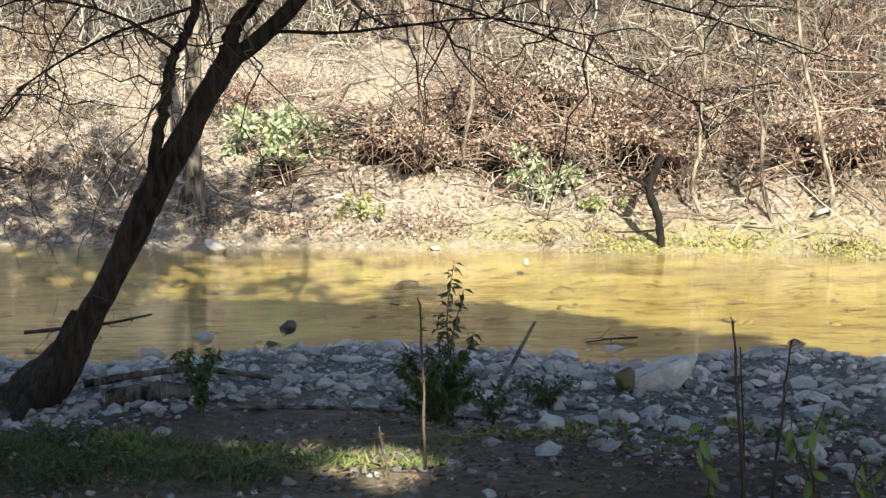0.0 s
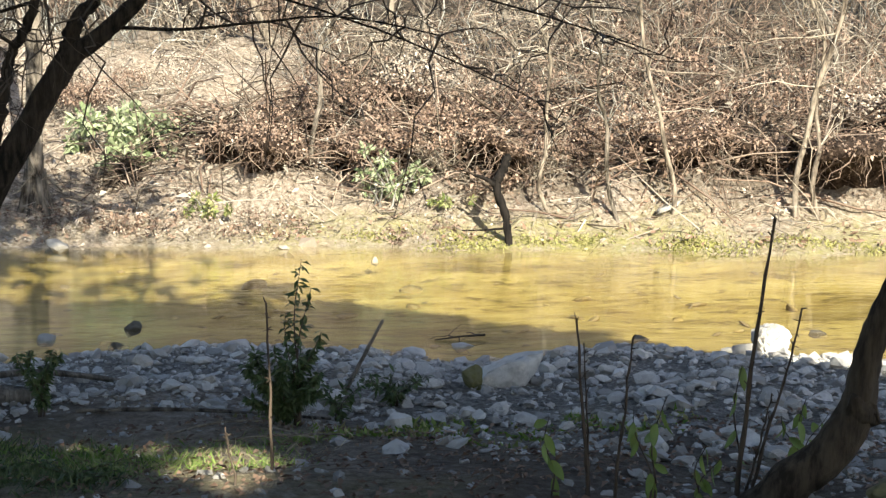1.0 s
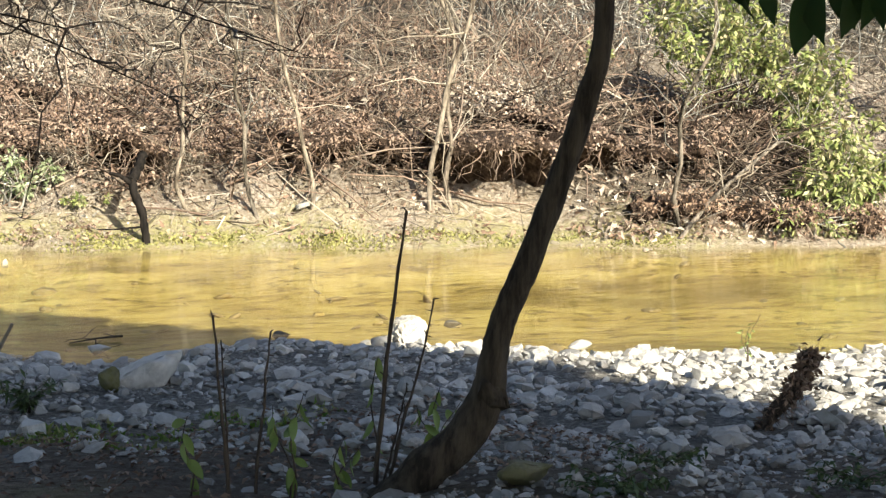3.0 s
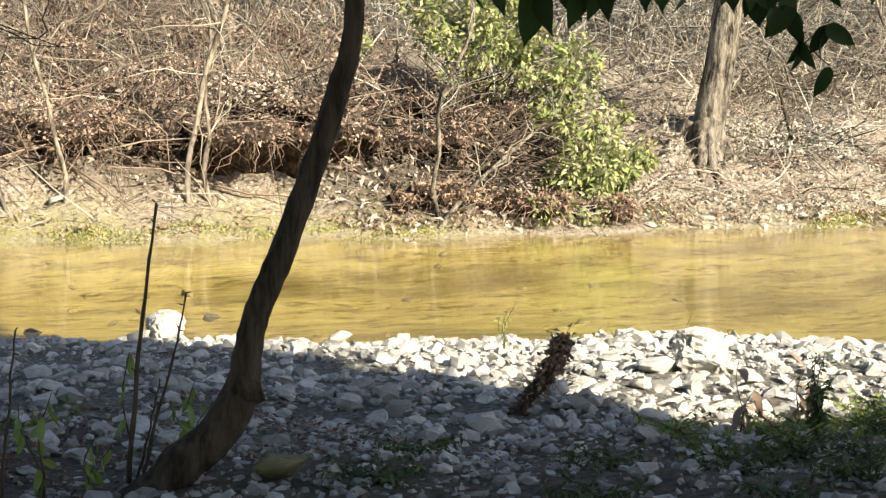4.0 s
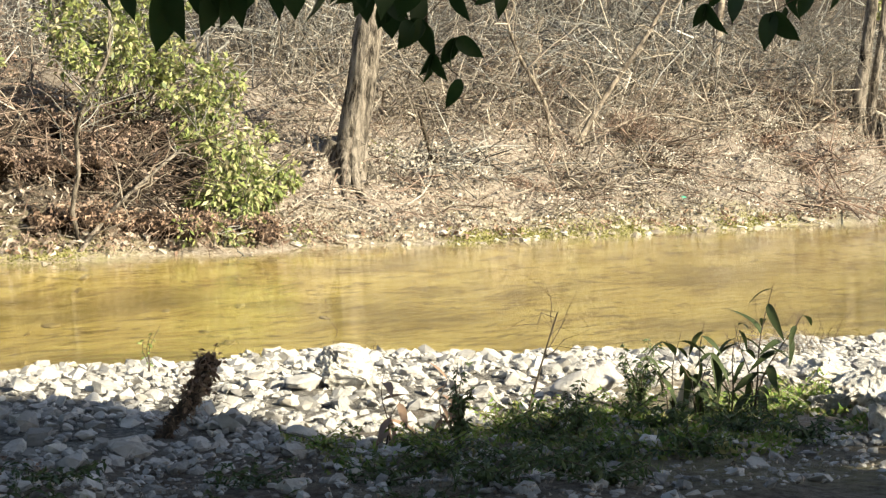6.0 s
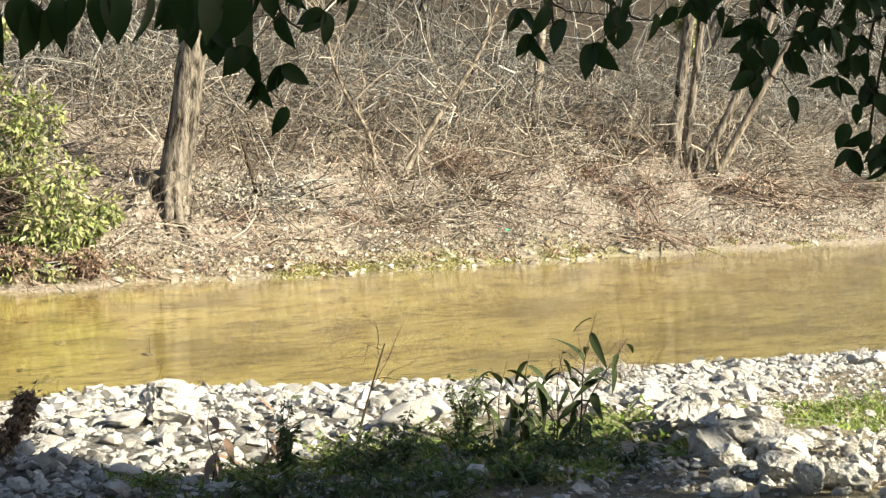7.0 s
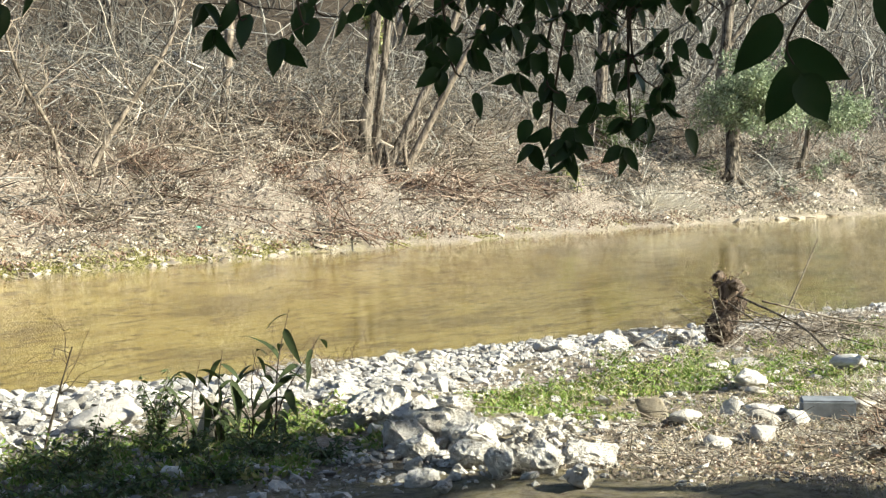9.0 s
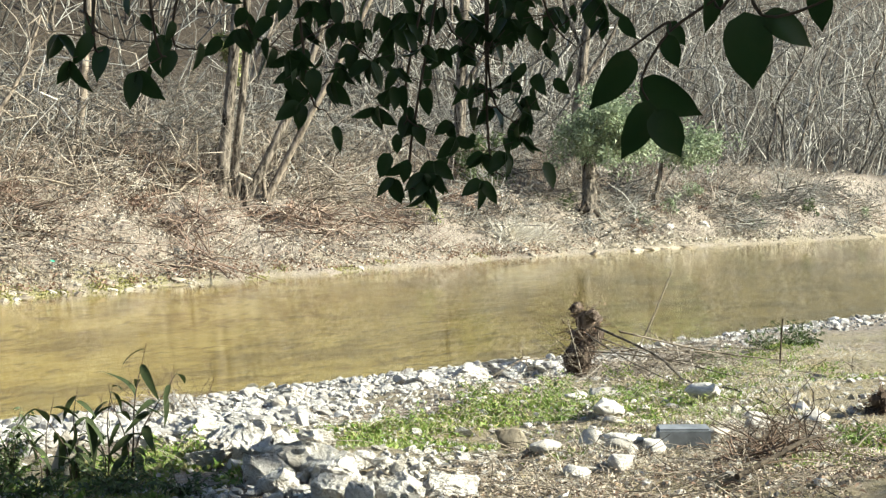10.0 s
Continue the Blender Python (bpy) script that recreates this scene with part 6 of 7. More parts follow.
branch_thing("leaning_branch", [on_ground(9.75, 18.2, -0.05), (10.5, 18.4, 0.7), (11.7, 18.7, 1.45)], 0.04, 0.02, "leaning dead limb at the waterline", "bark_grey", 10, 735, 0.6)
branch_thing("dead_stub", [on_ground(17.45, 19.7, -0.1), (17.2, 19.6, 1.3), (16.75, 19.4, 2.0)], 0.05, 0.02, "dark dead sapling stub on the bank", "bark_dark", 8, 736, 0.5)
branch_thing("fallen_log", [on_ground(62.0, 14.6, 0.2), on_ground(64.0, 14.4, 0.25), on_ground(66.0, 13.6, 0.2)], 0.14, 0.1, "pale log lying on the far bank", "bark_pale", 0, 737)
branch_thing("fallen_log", [(-1.9, 23.3, 1.2), (-1.2, 23.6, 1.5), (-0.9, 23.8, 1.7)], 0.13, 0.11, "cut end of a fallen log by a green bush", "bark_grey", 0, 738)
for i in range(26):
    x = [14.0, 24.0][i % 2] + 9.0 * rng.rand() + (i % 2) * 10
    d = 1.5 + 3.5 * rng.rand()
    y = float(far_y(x)) + d
    a = rng.randn() * 0.5
    ln = 0.7 + 1.4 * rng.rand()
    branch_thing("fallen_branch", [on_ground(x, y, 0.06), on_ground(x + ln * 0.5, y + ln * 0.4 * a, 0.14), on_ground(x + ln, y + ln * a * 0.8, 0.1)], 0.03, 0.012, "dead branch lying on the leafy bank", ["bark_grey", "bark_pale"][i % 2], 7, 740 + i, 0.5)


# ---- green bushes of the far bank ----
def green_bush(name, centre, sizes, count, leaf, mat, label, seed, clumps=16, hang=0.2):
    at = on_ground(centre[0], centre[1])
    ob = thing(name, at, label, "bush")
    r = np.random.RandomState(seed)
    lg, tg = Geo(), Geo()
    leafy_mass(lg, tg, np.array(centre) - at, sizes, count, leaf, r, clumps, hang)
    strands(tg, np.repeat([[0, 0, -0.1]], 7, 0) + r.randn(7, 3) * [0.15, 0.15, 0], np.array(centre) - at + r.randn(7, 3) * np.array(sizes) * 0.3, np.linalg.norm(np.array(centre) - at) * 1.1, 0.02, 7, 0.3, 0, 0.4, 5, r)
    part("branchwork", tg, M["twig_grey"], ob)["kind"] = "stuff"
    part("foliage", lg, M[mat], ob)["kind"] = "stuff"
    return ob


green_bush("evergreen_bush", (-2.55, 23.0, 1.45), (0.95, 0.5, 0.42), 1500, 0.14, "leaf_pale", "pale green broad-leaved bush on the sunny bank", 801, 18)
green_bush("evergreen_bush", (-2.5, 22.5, 1.05), (0.6, 0.2, 0.2), 260, 0.15, "leaf_pale", "low green sprig under a larger bush", 802, 8)
green_bush("evergreen_bush", (12.3, 21.3, 3.0), (1.5, 0.7, 1.0), 4000, 0.115, "leaf_green", "yellow-green leafy shrub hanging over the bank", 803, 46)
green_bush("evergreen_bush", (12.9, 20.2, 1.75), (0.9, 0.5, 0.8), 2200, 0.115, "leaf_green", "green leafy shrub trailing down the bank", 804, 30)
green_bush("evergreen_bush", (12.9, 19.0, 0.85), (1.0, 0.5, 0.8), 2700, 0.115, "leaf_green", "yellow-green leafy bush drooping to the water", 805, 44, 0.5)
green_bush("evergreen_bush", (12.0, 17.95, 0.3), (1.4, 0.3, 0.25), 900, 0.08, "leaf_green", "low green foliage at the waterline", 806, 12, 0.5)
green_bush("green_shrub", (1.35, 21.0, 0.85), (0.65, 0.35, 0.42), 620, 0.09, "leaf_pale", "small pale green shrub amid dead brush", 807, 14)
green_bush("green_shrub", (-1.2, 20.9, 0.42), (0.35, 0.25, 0.18), 320, 0.08, "leaf_green", "small yellow-green plant on the bank", 808, 7)
green_bush("green_shrub", (2.0, 20.6, 0.5), (0.4, 0.25, 0.15), 220, 0.07, "leaf_green", "sparse green sprigs on the bank", 809, 7)
green_bush("green_shrub", (31.6, 20.4, 5.0), (0.6, 0.5, 0.6), 700, 0.13, "leaf_green", "green foliage growing on a tree trunk", 810, 9)
green_bush("green_shrub", (37.5, 17.6, 1.2), (0.9, 0.5, 0.4), 420, 0.1, "leaf_green", "low green shrub on the leafy bank", 811, 9)
green_bush("evergreen_bush", (43.3, 18.7, 2.6), (0.9, 0.6, 1.7), 2600, 0.12, "leaf_shade", "dark green ivy hanging round a bare trunk", 815, 26, 0.5)
green_bush("green_shrub", (16.8, 21.0, 1.3), (0.9, 0.5, 0.3), 360, 0.08, "leaf_green", "sparse green growth at the foot of a tree", 812, 9)
ob = part("plastic_scrap", boulder_geo((0.17, 0.1, 0.11), 820, 2, 0.4), M["plastic"])
ob.matrix_basis = pose(*on_ground(22.24, 18.1, 0.02), 0, 0, 20)
tagged(ob, "crumpled scrap of green plastic on the bank", "litter")
ob = part("pale_rag", boulder_geo((0.5, 0.2, 0.12), 821, 2, 0.4), M["stone"])
ob.matrix_basis = pose(*on_ground(5.1, 20.15, 0.03), 0, -15, 10)
tagged(ob, "pale crumpled scrap caught among stems", "litter")


# ---- the leafy tree that hangs over the path ----
def drop_leaf(parent, origin, base, tip, r, twist=35.0, blade="near"):
    """One broad leaf from its base to its tip, its face turned about its rib."""
    base, tip = Vector(base), Vector(tip)
    way = tip - base
    ln = way.length
    way.normalize()
    out = (Vector((0.1, 0.0, 2.66)) - base).normalized()
    side = way.cross(out).normalized()
    nor = side.cross(way)
    a = radians(twist * r.randn())
    s2 = side * math.cos(a) + nor * math.sin(a)
    n2 = way.cross(s2)
    m = Matrix((s2, -n2, -way)).transposed().to_4x4()
    ob = new("leaf", BLADE[blade][r.randint(3)])
    ob.parent = parent
    ob.matrix_basis = Matrix.Translation(base - Vector(origin)) @ m @ Matrix.Diagonal((ln, ln, ln, 1))
    return ob


# clusters of leaves: their middle, half width, half height and number of leaves
CLUSTERS = [(2.01, 2.32, 2.814, 0.04, 0.06, 5), (2.12, 2.22, 2.822, 0.10, 0.08, 15), (2.08, 2.26, 2.713, 0.03, 0.05, 5), (2.64, 1.96, 2.861, 0.03, 0.04, 3), (2.87, 1.97, 2.868, 0.04, 0.05, 3), (2.95, 2.21, 2.923, 0.08, 0.07, 5), (3.23, 2.16, 2.913, 0.09, 0.05, 5), (3.50, 2.12, 2.952, 0.10, 0.08, 10), (3.67, 2.03, 2.789, 0.07, 0.06, 7),
            (3.80, 2.00, 2.949, 0.16, 0.11, 22), (3.89, 1.84, 2.756, 0.10, 0.08, 10), (3.99, 1.87, 2.588, 0.09, 0.05, 8), (4.11, 1.81, 2.993, 0.17, 0.11, 22), (4.17, 1.70, 2.795, 0.11, 0.10, 16), (4.31, 1.58, 3.024, 0.14, 0.10, 16), (4.17, 1.71, 2.634, 0.07, 0.09, 8)]
# single leaves: the point they hang from and their length
HANGING = [(1.25, 2.11, 2.842, 0.096), (1.27, 2.11, 2.814, 0.080), (1.31, 2.09, 2.808, 0.081), (1.35, 2.06, 2.779, 0.101), (1.37, 2.05, 2.793, 0.092), (1.40, 2.03, 2.807, 0.088), (1.42, 2.02, 2.799, 0.092), (1.44, 2.01, 2.791, 0.070), (1.45, 1.99, 2.809, 0.088), (1.47, 1.98, 2.827, 0.092), (1.50, 1.96, 2.832, 0.092), (1.52, 1.95, 2.828, 0.086), (1.56, 1.92, 2.825, 0.092), (1.60, 1.89, 2.839, 0.083), (1.63, 1.86, 2.831, 0.087), (1.67, 1.83, 2.827, 0.090)]
# the sprig close by: where each leaf begins and ends
NEAR_LEAVES = [(2.013, 0.617, 2.806, 2.007, 0.650, 2.719), (2.026, 0.591, 2.741, 2.021, 0.613, 2.659), (2.021, 0.600, 2.769, 2.045, 0.528, 2.715), (2.029, 0.582, 2.729, 2.041, 0.547, 2.668), (2.026, 0.570, 2.827, 2.034, 0.557, 2.783), (2.025, 0.569, 2.843, 2.035, 0.545, 2.814), (2.035, 0.517, 2.890, 2.043, 0.511, 2.831), (2.049, 0.475, 2.858, 2.060, 0.461, 2.759), (2.055, 0.454, 2.854, 2.072, 0.387, 2.824), (2.064, 0.387, 2.899, 2.073, 0.379, 2.834)]


def overhang():
    at = on_ground(4.2, -2.2)
    ob = thing("overhanging_tree", at, "leafy tree whose branches droop over the view", "tree")
    r = np.random.RandomState(91)
    o = np.array(at)
    tg = Geo()
    tube(tg, smooth_path([(0, 0, -0.2), (0.05, 0.1, 1.5), (-0.1, 0.4, 3.0), (-0.3, 1.2, 4.4)], 14), np.linspace(0.13, 0.07, 14), 12, 0.06, 91)
    part("trunk", tg, M["bark_dark"], ob)
    tops = [np.array(p) for p in ((2.1, 2.35, 3.5), (2.8, 2.1, 3.55), (3.5, 2.15, 3.6), (4.1, 1.8, 3.7))]
    start = o + [-0.3, 1.2, 4.4]
    for p in tops:
        lg = Geo()
        tube(lg, smooth_path([start - o, (start * 0.5 + p * 0.5) - o + [0, 0, 0.25], p - o], 10), np.linspace(0.05, 0.012, 10), 7, 0.1, 3)
        part("limb", lg, M["bark_dark"], ob)
    for x, y, z, w, h, n in CLUSTERS:
        n = int(n * (1.35 if x > 3.4 else 1.0))
        mid = np.array((x, y, z))
        right = np.array((y, -x, 0.0)) / math.hypot(x, y)
        p = min(tops, key=lambda q: np.linalg.norm(q[:2] - mid[:2]))
        g = Geo()
        pts = smooth_path([p - o, (p * 0.5 + mid * 0.5) - o + [0, 0, 0.12], mid - right * w * 0.3 + [0, 0, h * 0.8] - o, mid + right * w * 0.4 + [0, 0, -h * 0.3] - o], 14)
        tube(g, pts, np.linspace(0.007, 0.0018, 14), 5, 0.1, 5)
        twig = part("twig", g, M["twig_dark"], ob)
        sg = Geo()
        for i in range(n):
            base = mid + right * w * (r.rand() * 2 - 1) + [0, 0, h * (r.rand() * 2 - 0.6)] + r.randn(3) * [0.04, 0.04, 0.02]
            k = pts[np.argmin(np.linalg.norm(pts + o - base, axis=1))]
            strands(sg, [k], [base - o - k], np.linalg.norm(base - o - k), 0.0015, 4, 0.15, 0, 0.7, 4, r)
            for j in range(3 if r.rand() < 0.4 else 1):
                ln = 0.052 + 0.036 * r.rand()
                swing = right * (r.randn() * 0.35 + (0, 0.7, -0.7)[j]) + [0, 0, -1] + r.randn(3) * 0.22
                drop_leaf(twig, at, base, base + swing / np.linalg.norm(swing) * ln, r, 40)
        part("stalk", sg, M["twig_dark"], twig)["kind"] = "stuff"
    return ob


overhang()


def near_spray():
    """Broad leaves close by on one hanging twig."""
    at = (2.05, 0.5, 3.3)
    ob = thing("hanging_spray", at, "hanging sprig of broad dark green leaves close by", "branch")
    r = np.random.RandomState(93)
    g = Geo()
    joints = [np.array(l[:3]) - at for l in NEAR_LEAVES]
    tube(g, smooth_path([(0.25, -0.7, 0.5), (0.12, -0.25, 0.12), joints[7] + [0, 0, 0.05], joints[6] + [0, 0, -0.02], joints[4], joints[2], joints[1]], 24), np.linspace(0.0032, 0.0014, 24), 6, 0.1, 4)
    tube(g, smooth_path([joints[7] + [0, 0, 0.05], joints[8], joints[9] + [0, 0, -0.03], joints[9] + [0.0, -0.1, 0.03]], 10), np.linspace(0.003, 0.0015, 10), 5, 0.1, 5)
    tube(g, smooth_path([joints[4], joints[5], joints[0]], 8), np.linspace(0.0025, 0.0015, 8), 5, 0.1, 6)
    twig = part("twig", g, M["twig_dark"], ob)
    for i, row in enumerate(NEAR_LEAVES):
        drop_leaf(twig, at, row[:3], row[3:], r, 16, "close")
    return ob


near_spray()


def leaf_row():
    """A twig across the view with leaves hanging from it."""
    at = (1.3, 2.1, 3.05)
    ob = thing("leafy_twig", at, "drooping twig with a row of hanging dark leaves", "branch")
    r = np.random.RandomState(97)
    g = Geo()
    ends = sorted(HANGING)
    line = [np.array(p[:3]) for p in ends[::4]] + [np.array(ends[-1][:3])]
    tube(g, smooth_path([np.array((0.9, 0.6, 3.5)) - at] + [p + [0, 0, 0.10 + 0.02 * r.randn()] - at for p in line], 22), np.linspace(0.007, 0.002, 22), 6, 0.1, 6)
    twig = part("twig", g, M["twig_dark"], ob)
    for x, y, z, ln in HANGING:
        s = Geo()
        strands(s, [np.array((x, y, z + 0.1)) - at], [(0.02, 0, -1)], 0.105, 0.0015, 4, 0.15, 0, 0.8, 4, r)
        part("stalk", s, M["twig_dark"], twig)
        tip = np.array((0.14 * r.randn(), -0.1 * r.randn(), -1.0))
        drop_leaf(twig, at, (x, y, z), np.array((x, y, z)) + tip / np.linalg.norm(tip) * ln, r, 30)
    return ob


leaf_row()
# ---- heaps of dead brush and drifts of leaves on the far bank ----
def brush_pile(x, y, a, b, h, n, seed, mat="twig_brown", label="heap of dead brush lying on the leafy bank", thick=1.0, drop=0, reach=1.0):
    """Dead twigs heaped over each other; a and b are its half lengths, h its height."""
    r, g, n = np.random.RandomState(seed), Geo(), int(n * 0.5)
    at = np.array(on_ground(x, y))
    px, py = r.randn(n) * a * 0.5, r.randn(n) * b * 0.5
    pz = height(x + px, y + py) - at[2] + h * r.rand(n) * np.exp(-(px / a) ** 2 - (py / b) ** 2)
    strands(g, np.stack([px, py, pz], -1), random_ways(n, r) * [1, 0.8, 0.4] + [0.1, 0, 0.08], reach * (0.4 + 1.1 * r.rand(n)), thick * (0.008 + 0.022 * r.rand(n) ** 2), 3, 0.4, 0.15, 0.4, 3, r)
    ob = part("brush_pile", g, M[mat])
    ob.matrix_basis = pose(*at)
    tagged(ob, label, "brush", kind="stuff")
    if drop:
        d, k = Geo(), r.randint(0, n, drop)
        leaves(d, np.stack([px, py, pz], -1)[k] + r.randn(drop, 3) * [0.25, 0.2, 0.08], random_ways(drop, r), random_ways(drop, r), 0.07 + 0.06 * r.rand(drop), 0.05 + 0.03 * r.rand(drop), 2, 0.4, r)
        part("clinging_leaves", d, M["litter_red"], ob)["kind"] = "stuff"
    return ob


for i, (x, y, a, b, h, n) in enumerate([(23.5, 20.2, 0.8, 0.5, 0.55, 220), (17.9, 19.7, 1.2, 0.5, 0.45, 260), (20.4, 18.9, 0.9, 0.5, 0.4, 220), (25.6, 17.1, 0.9, 0.35, 0.3, 160), (29.6, 21.4, 1.6, 0.8, 0.6, 300), (14.2, 20.6, 0.9, 0.6, 0.5, 200), (32.3, 18.2, 1.8, 0.8, 0.45, 320), (25.2, 22.4, 1.6, 0.8, 0.8, 320), (21.6, 18.6, 0.8, 0.4, 0.3, 160), (35.5, 18.0, 1.6, 0.7, 0.5, 260), (40.5, 17.6, 1.8, 0.7, 0.6, 240), (19.0, 22.2, 1.4, 0.8, 0.6, 260), (28.0, 18.9, 1.3, 0.6, 0.35, 240)]):
    brush_pile(x, y, a, b, h, n, 1000 + i, ["twig_brown", "twig_grey", "twig_pale"][i % 3])

# dark twigs put in to deepen the shade below the green shrub
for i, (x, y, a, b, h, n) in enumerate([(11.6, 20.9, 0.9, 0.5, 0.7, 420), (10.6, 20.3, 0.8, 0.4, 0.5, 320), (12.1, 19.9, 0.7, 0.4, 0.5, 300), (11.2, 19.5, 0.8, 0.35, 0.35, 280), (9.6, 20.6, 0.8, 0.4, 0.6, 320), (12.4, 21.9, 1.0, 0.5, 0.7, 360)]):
    brush_pile(x, y, a, b, h, n, 1020 + i, "twig_dark", "dead brush darkened for the shade under a green shrub", 1.0, 200)
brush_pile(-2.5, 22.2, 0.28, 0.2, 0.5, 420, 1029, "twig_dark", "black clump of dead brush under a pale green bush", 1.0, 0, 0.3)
brush_pile(34.6, 19.4, 1.9, 0.9, 1.0, 620, 1030, "twig_pale", "domed heap of pale arching canes on the bank", 0.8, 0, 1.2)
brush_pile(37.4, 18.6, 1.6, 0.8, 0.8, 420, 1031, "twig_grey", "domed heap of grey arching canes on the bank", 0.8, 0, 1.1)
# dark heaps standing in for shadowed hollows, and brush hanging over the steep bank
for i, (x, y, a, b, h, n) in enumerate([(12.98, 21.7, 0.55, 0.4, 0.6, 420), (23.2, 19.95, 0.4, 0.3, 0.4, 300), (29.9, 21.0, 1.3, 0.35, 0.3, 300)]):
    brush_pile(x, y, a, b, h, n, 1040 + i, "twig_dark", "dark brush heap standing in for a shadowed hollow")
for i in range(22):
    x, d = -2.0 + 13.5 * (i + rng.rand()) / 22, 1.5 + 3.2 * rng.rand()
    brush_pile(x, float(far_y(x)) + d, 0.7 + 0.4 * rng.rand(), 0.45, 0.55 + 0.4 * rng.rand(), 170, 1060 + i, ["twig_brown", "twig_dark", "twig_brown"][i % 3], "tangle of reddish dead brush with clinging leaves" if i % 3 != 1 else "tangle of dead brush darkened for shade, with clinging leaves", 0.9, 110)
for i in range(14):
    x = 44 + 27 * (i + rng.rand()) / 14
    brush_pile(x, float(far_y(x)) + 1.2 + 3.0 * rng.rand(), 1.3, 0.6, 0.4, 200, 1100 + i, "twig_grey", "low tangle of grey dead brush on the far bank", 1.1)
for i in range(16):
    x = 41 + 33 * (i + rng.rand()) / 16
    brush_pile(x, float(far_y(x)) + 0.8 + 5.0 * rng.rand(), 1.6, 0.8, 0.7, 300, 1130 + i, ["twig_grey", "twig_pale", "twig_wood_shade"][i % 3], "grey tangle of dead canes on the far bank", 1.1)
brush_pile(16.6, 4.6, 1.0, 0.5, 0.3, 420, 1090, "twig_pale", "tangle of pale dry drift wood beside an upturned root", 0.3, 0, 0.45)
brush_pile(15.45, 5.35, 0.3, 0.3, 0.75, 260, 1093, "twig_pale", "spray of thin grey roots round an upturned root", 0.28, 0, 0.5)
brush_pile(11.3, 7.9, 0.7, 0.3, 0.3, 160, 1091, "twig_pale", "tangle of thin dry stalks at the water's edge", 0.2, 0, 0.3)
brush_pile(9.2, 1.95, 0.8, 0.25, 0.14, 420, 1092, "twig_root", "tangle of reddish dead twigs on the near bank", 0.3, 0, 0.3)

# mounds of bramble thick with dead leaves, arching out over shaded hollows
def mound_meshes(seed, leaf, twig, a=1.0, b=0.8, h=0.7, n=900):
    r = np.random.RandomState(seed)
    lg, tg = Geo(), Geo()
    u, v = r.rand(n) * 6.283, np.arccos(1 - 0.95 * r.rand(n))
    k = (1 + 0.22 * np.sin(3 * u + seed) + 0.14 * np.sin(7 * u + 2 * seed) * np.sin(v * 5)) * (1 - 0.22 * r.rand(n) ** 2)
    d = np.stack([np.cos(u) * np.sin(v), np.sin(u) * np.sin(v), np.cos(v)], -1)
    pos = d * k[:, None] * [a, b, h] + [0, 0, 0.3]
    gaps = np.sin(pos[:, 0] * 7 + seed) * np.sin(pos[:, 1] * 6 + 1) * np.sin(pos[:, 2] * 9) < 0.35
    pos, d = pos[gaps], d[gaps]
    m = len(pos)
    leaves(lg, pos, random_ways(m, r) * [1, 1, 0.7] + [0, 0, -0.3], d * 0.8 + random_ways(m, r) * 0.7, 0.04 + 0.06 * r.rand(m), 0.025 + 0.03 * r.rand(m), 2, 0.4, r)
    q = 54
    w = random_ways(q, r)
    w[:, 2] = np.abs(w[:, 2]) + 0.25
    p = strands(tg, np.stack([r.randn(q) * 0.2 * a, r.randn(q) * 0.2 * b, np.full(q, -0.1)], -1), w * [a, b, h * 1.3], 1.1 * (0.6 + 0.7 * r.rand(q)), 0.006 + 0.007 * r.rand(q), 5, 0.7, 0.35, 0.4, 3, r)
    q2 = 66
    strands(tg, p[r.randint(0, q, q2), r.randint(2, 5, q2)], random_ways(q2, r, -0.1), 0.2 + 0.4 * r.rand(q2), 0.004 + 0.004 * r.rand(q2), 3, 0.6, 0.2, 0.4, 3, r)
    return [("branchwork", tg.mesh("branchwork"), M[twig]), ("foliage", lg.mesh("foliage"), M[leaf])]


MOUNDS = [mound_meshes(61, "litter", "twig_pale", n=1300), mound_meshes(62, "litter_red", "twig_brown", n=1500), mound_meshes(63, "litter_red", "twig_pale", 1.2, 0.7, 0.55, 1500), mound_meshes(64, "litter_red", "twig_pale", 0.8, 0.8, 0.85, 1400), mound_meshes(65, "litter_grey", "twig_pale", 1.3, 0.9, 0.5, 1300)]
MOUND_LABELS = ["tan bramble mound thick with dead leaves", "reddish bramble mound thick with dead leaves", "low reddish bramble mound over a hollow", "rounded reddish bramble mound on the bank", "broad low mound of dead leaves and canes"]
mound_first = {}


def mound(kind, x, d, size, lift=0.0):
    at = on_ground(*bank_spot(x, d), lift)
    m = pose(*at, rng.randn() * 7, rng.randn() * 7, rng.rand() * 360) @ Matrix.Diagonal((size, size, size, 1))
    if kind not in mound_first:
        mound_first[kind] = make_thing("bramble_mound", MOUNDS[kind], at, MOUND_LABELS[kind], "shrub", "bramble mounds")
        ob = mound_first[kind]
    else:
        ob = copy_thing(mound_first[kind], Matrix())
    ob.matrix_basis = m


for i in range(8):
    x = -0.9 + 10.2 * (i + 0.3 + 0.4 * rng.rand()) / 8
    d, k = 1.75 + 0.45 * rng.rand(), 0.55 + 0.3 * rng.rand()
    if not 6.7 < x < 8.8:
        mound([1, 2, 3, 2][i % 4], x, d, k, 0.08)
for i in range(15):
    x = -0.5 + 10.3 * (i + rng.rand()) / 15
    mound([1, 3, 2, 0, 2][i % 5], x, 2.7 + 2.8 * rng.rand(), 0.6 + 0.45 * rng.rand())
for i in range(9):
    mound([0, 2, 4][i % 3], -7.5 + 5.5 * rng.rand(), 1.6 + 4.5 * rng.rand(), 0.5 + 0.35 * rng.rand())
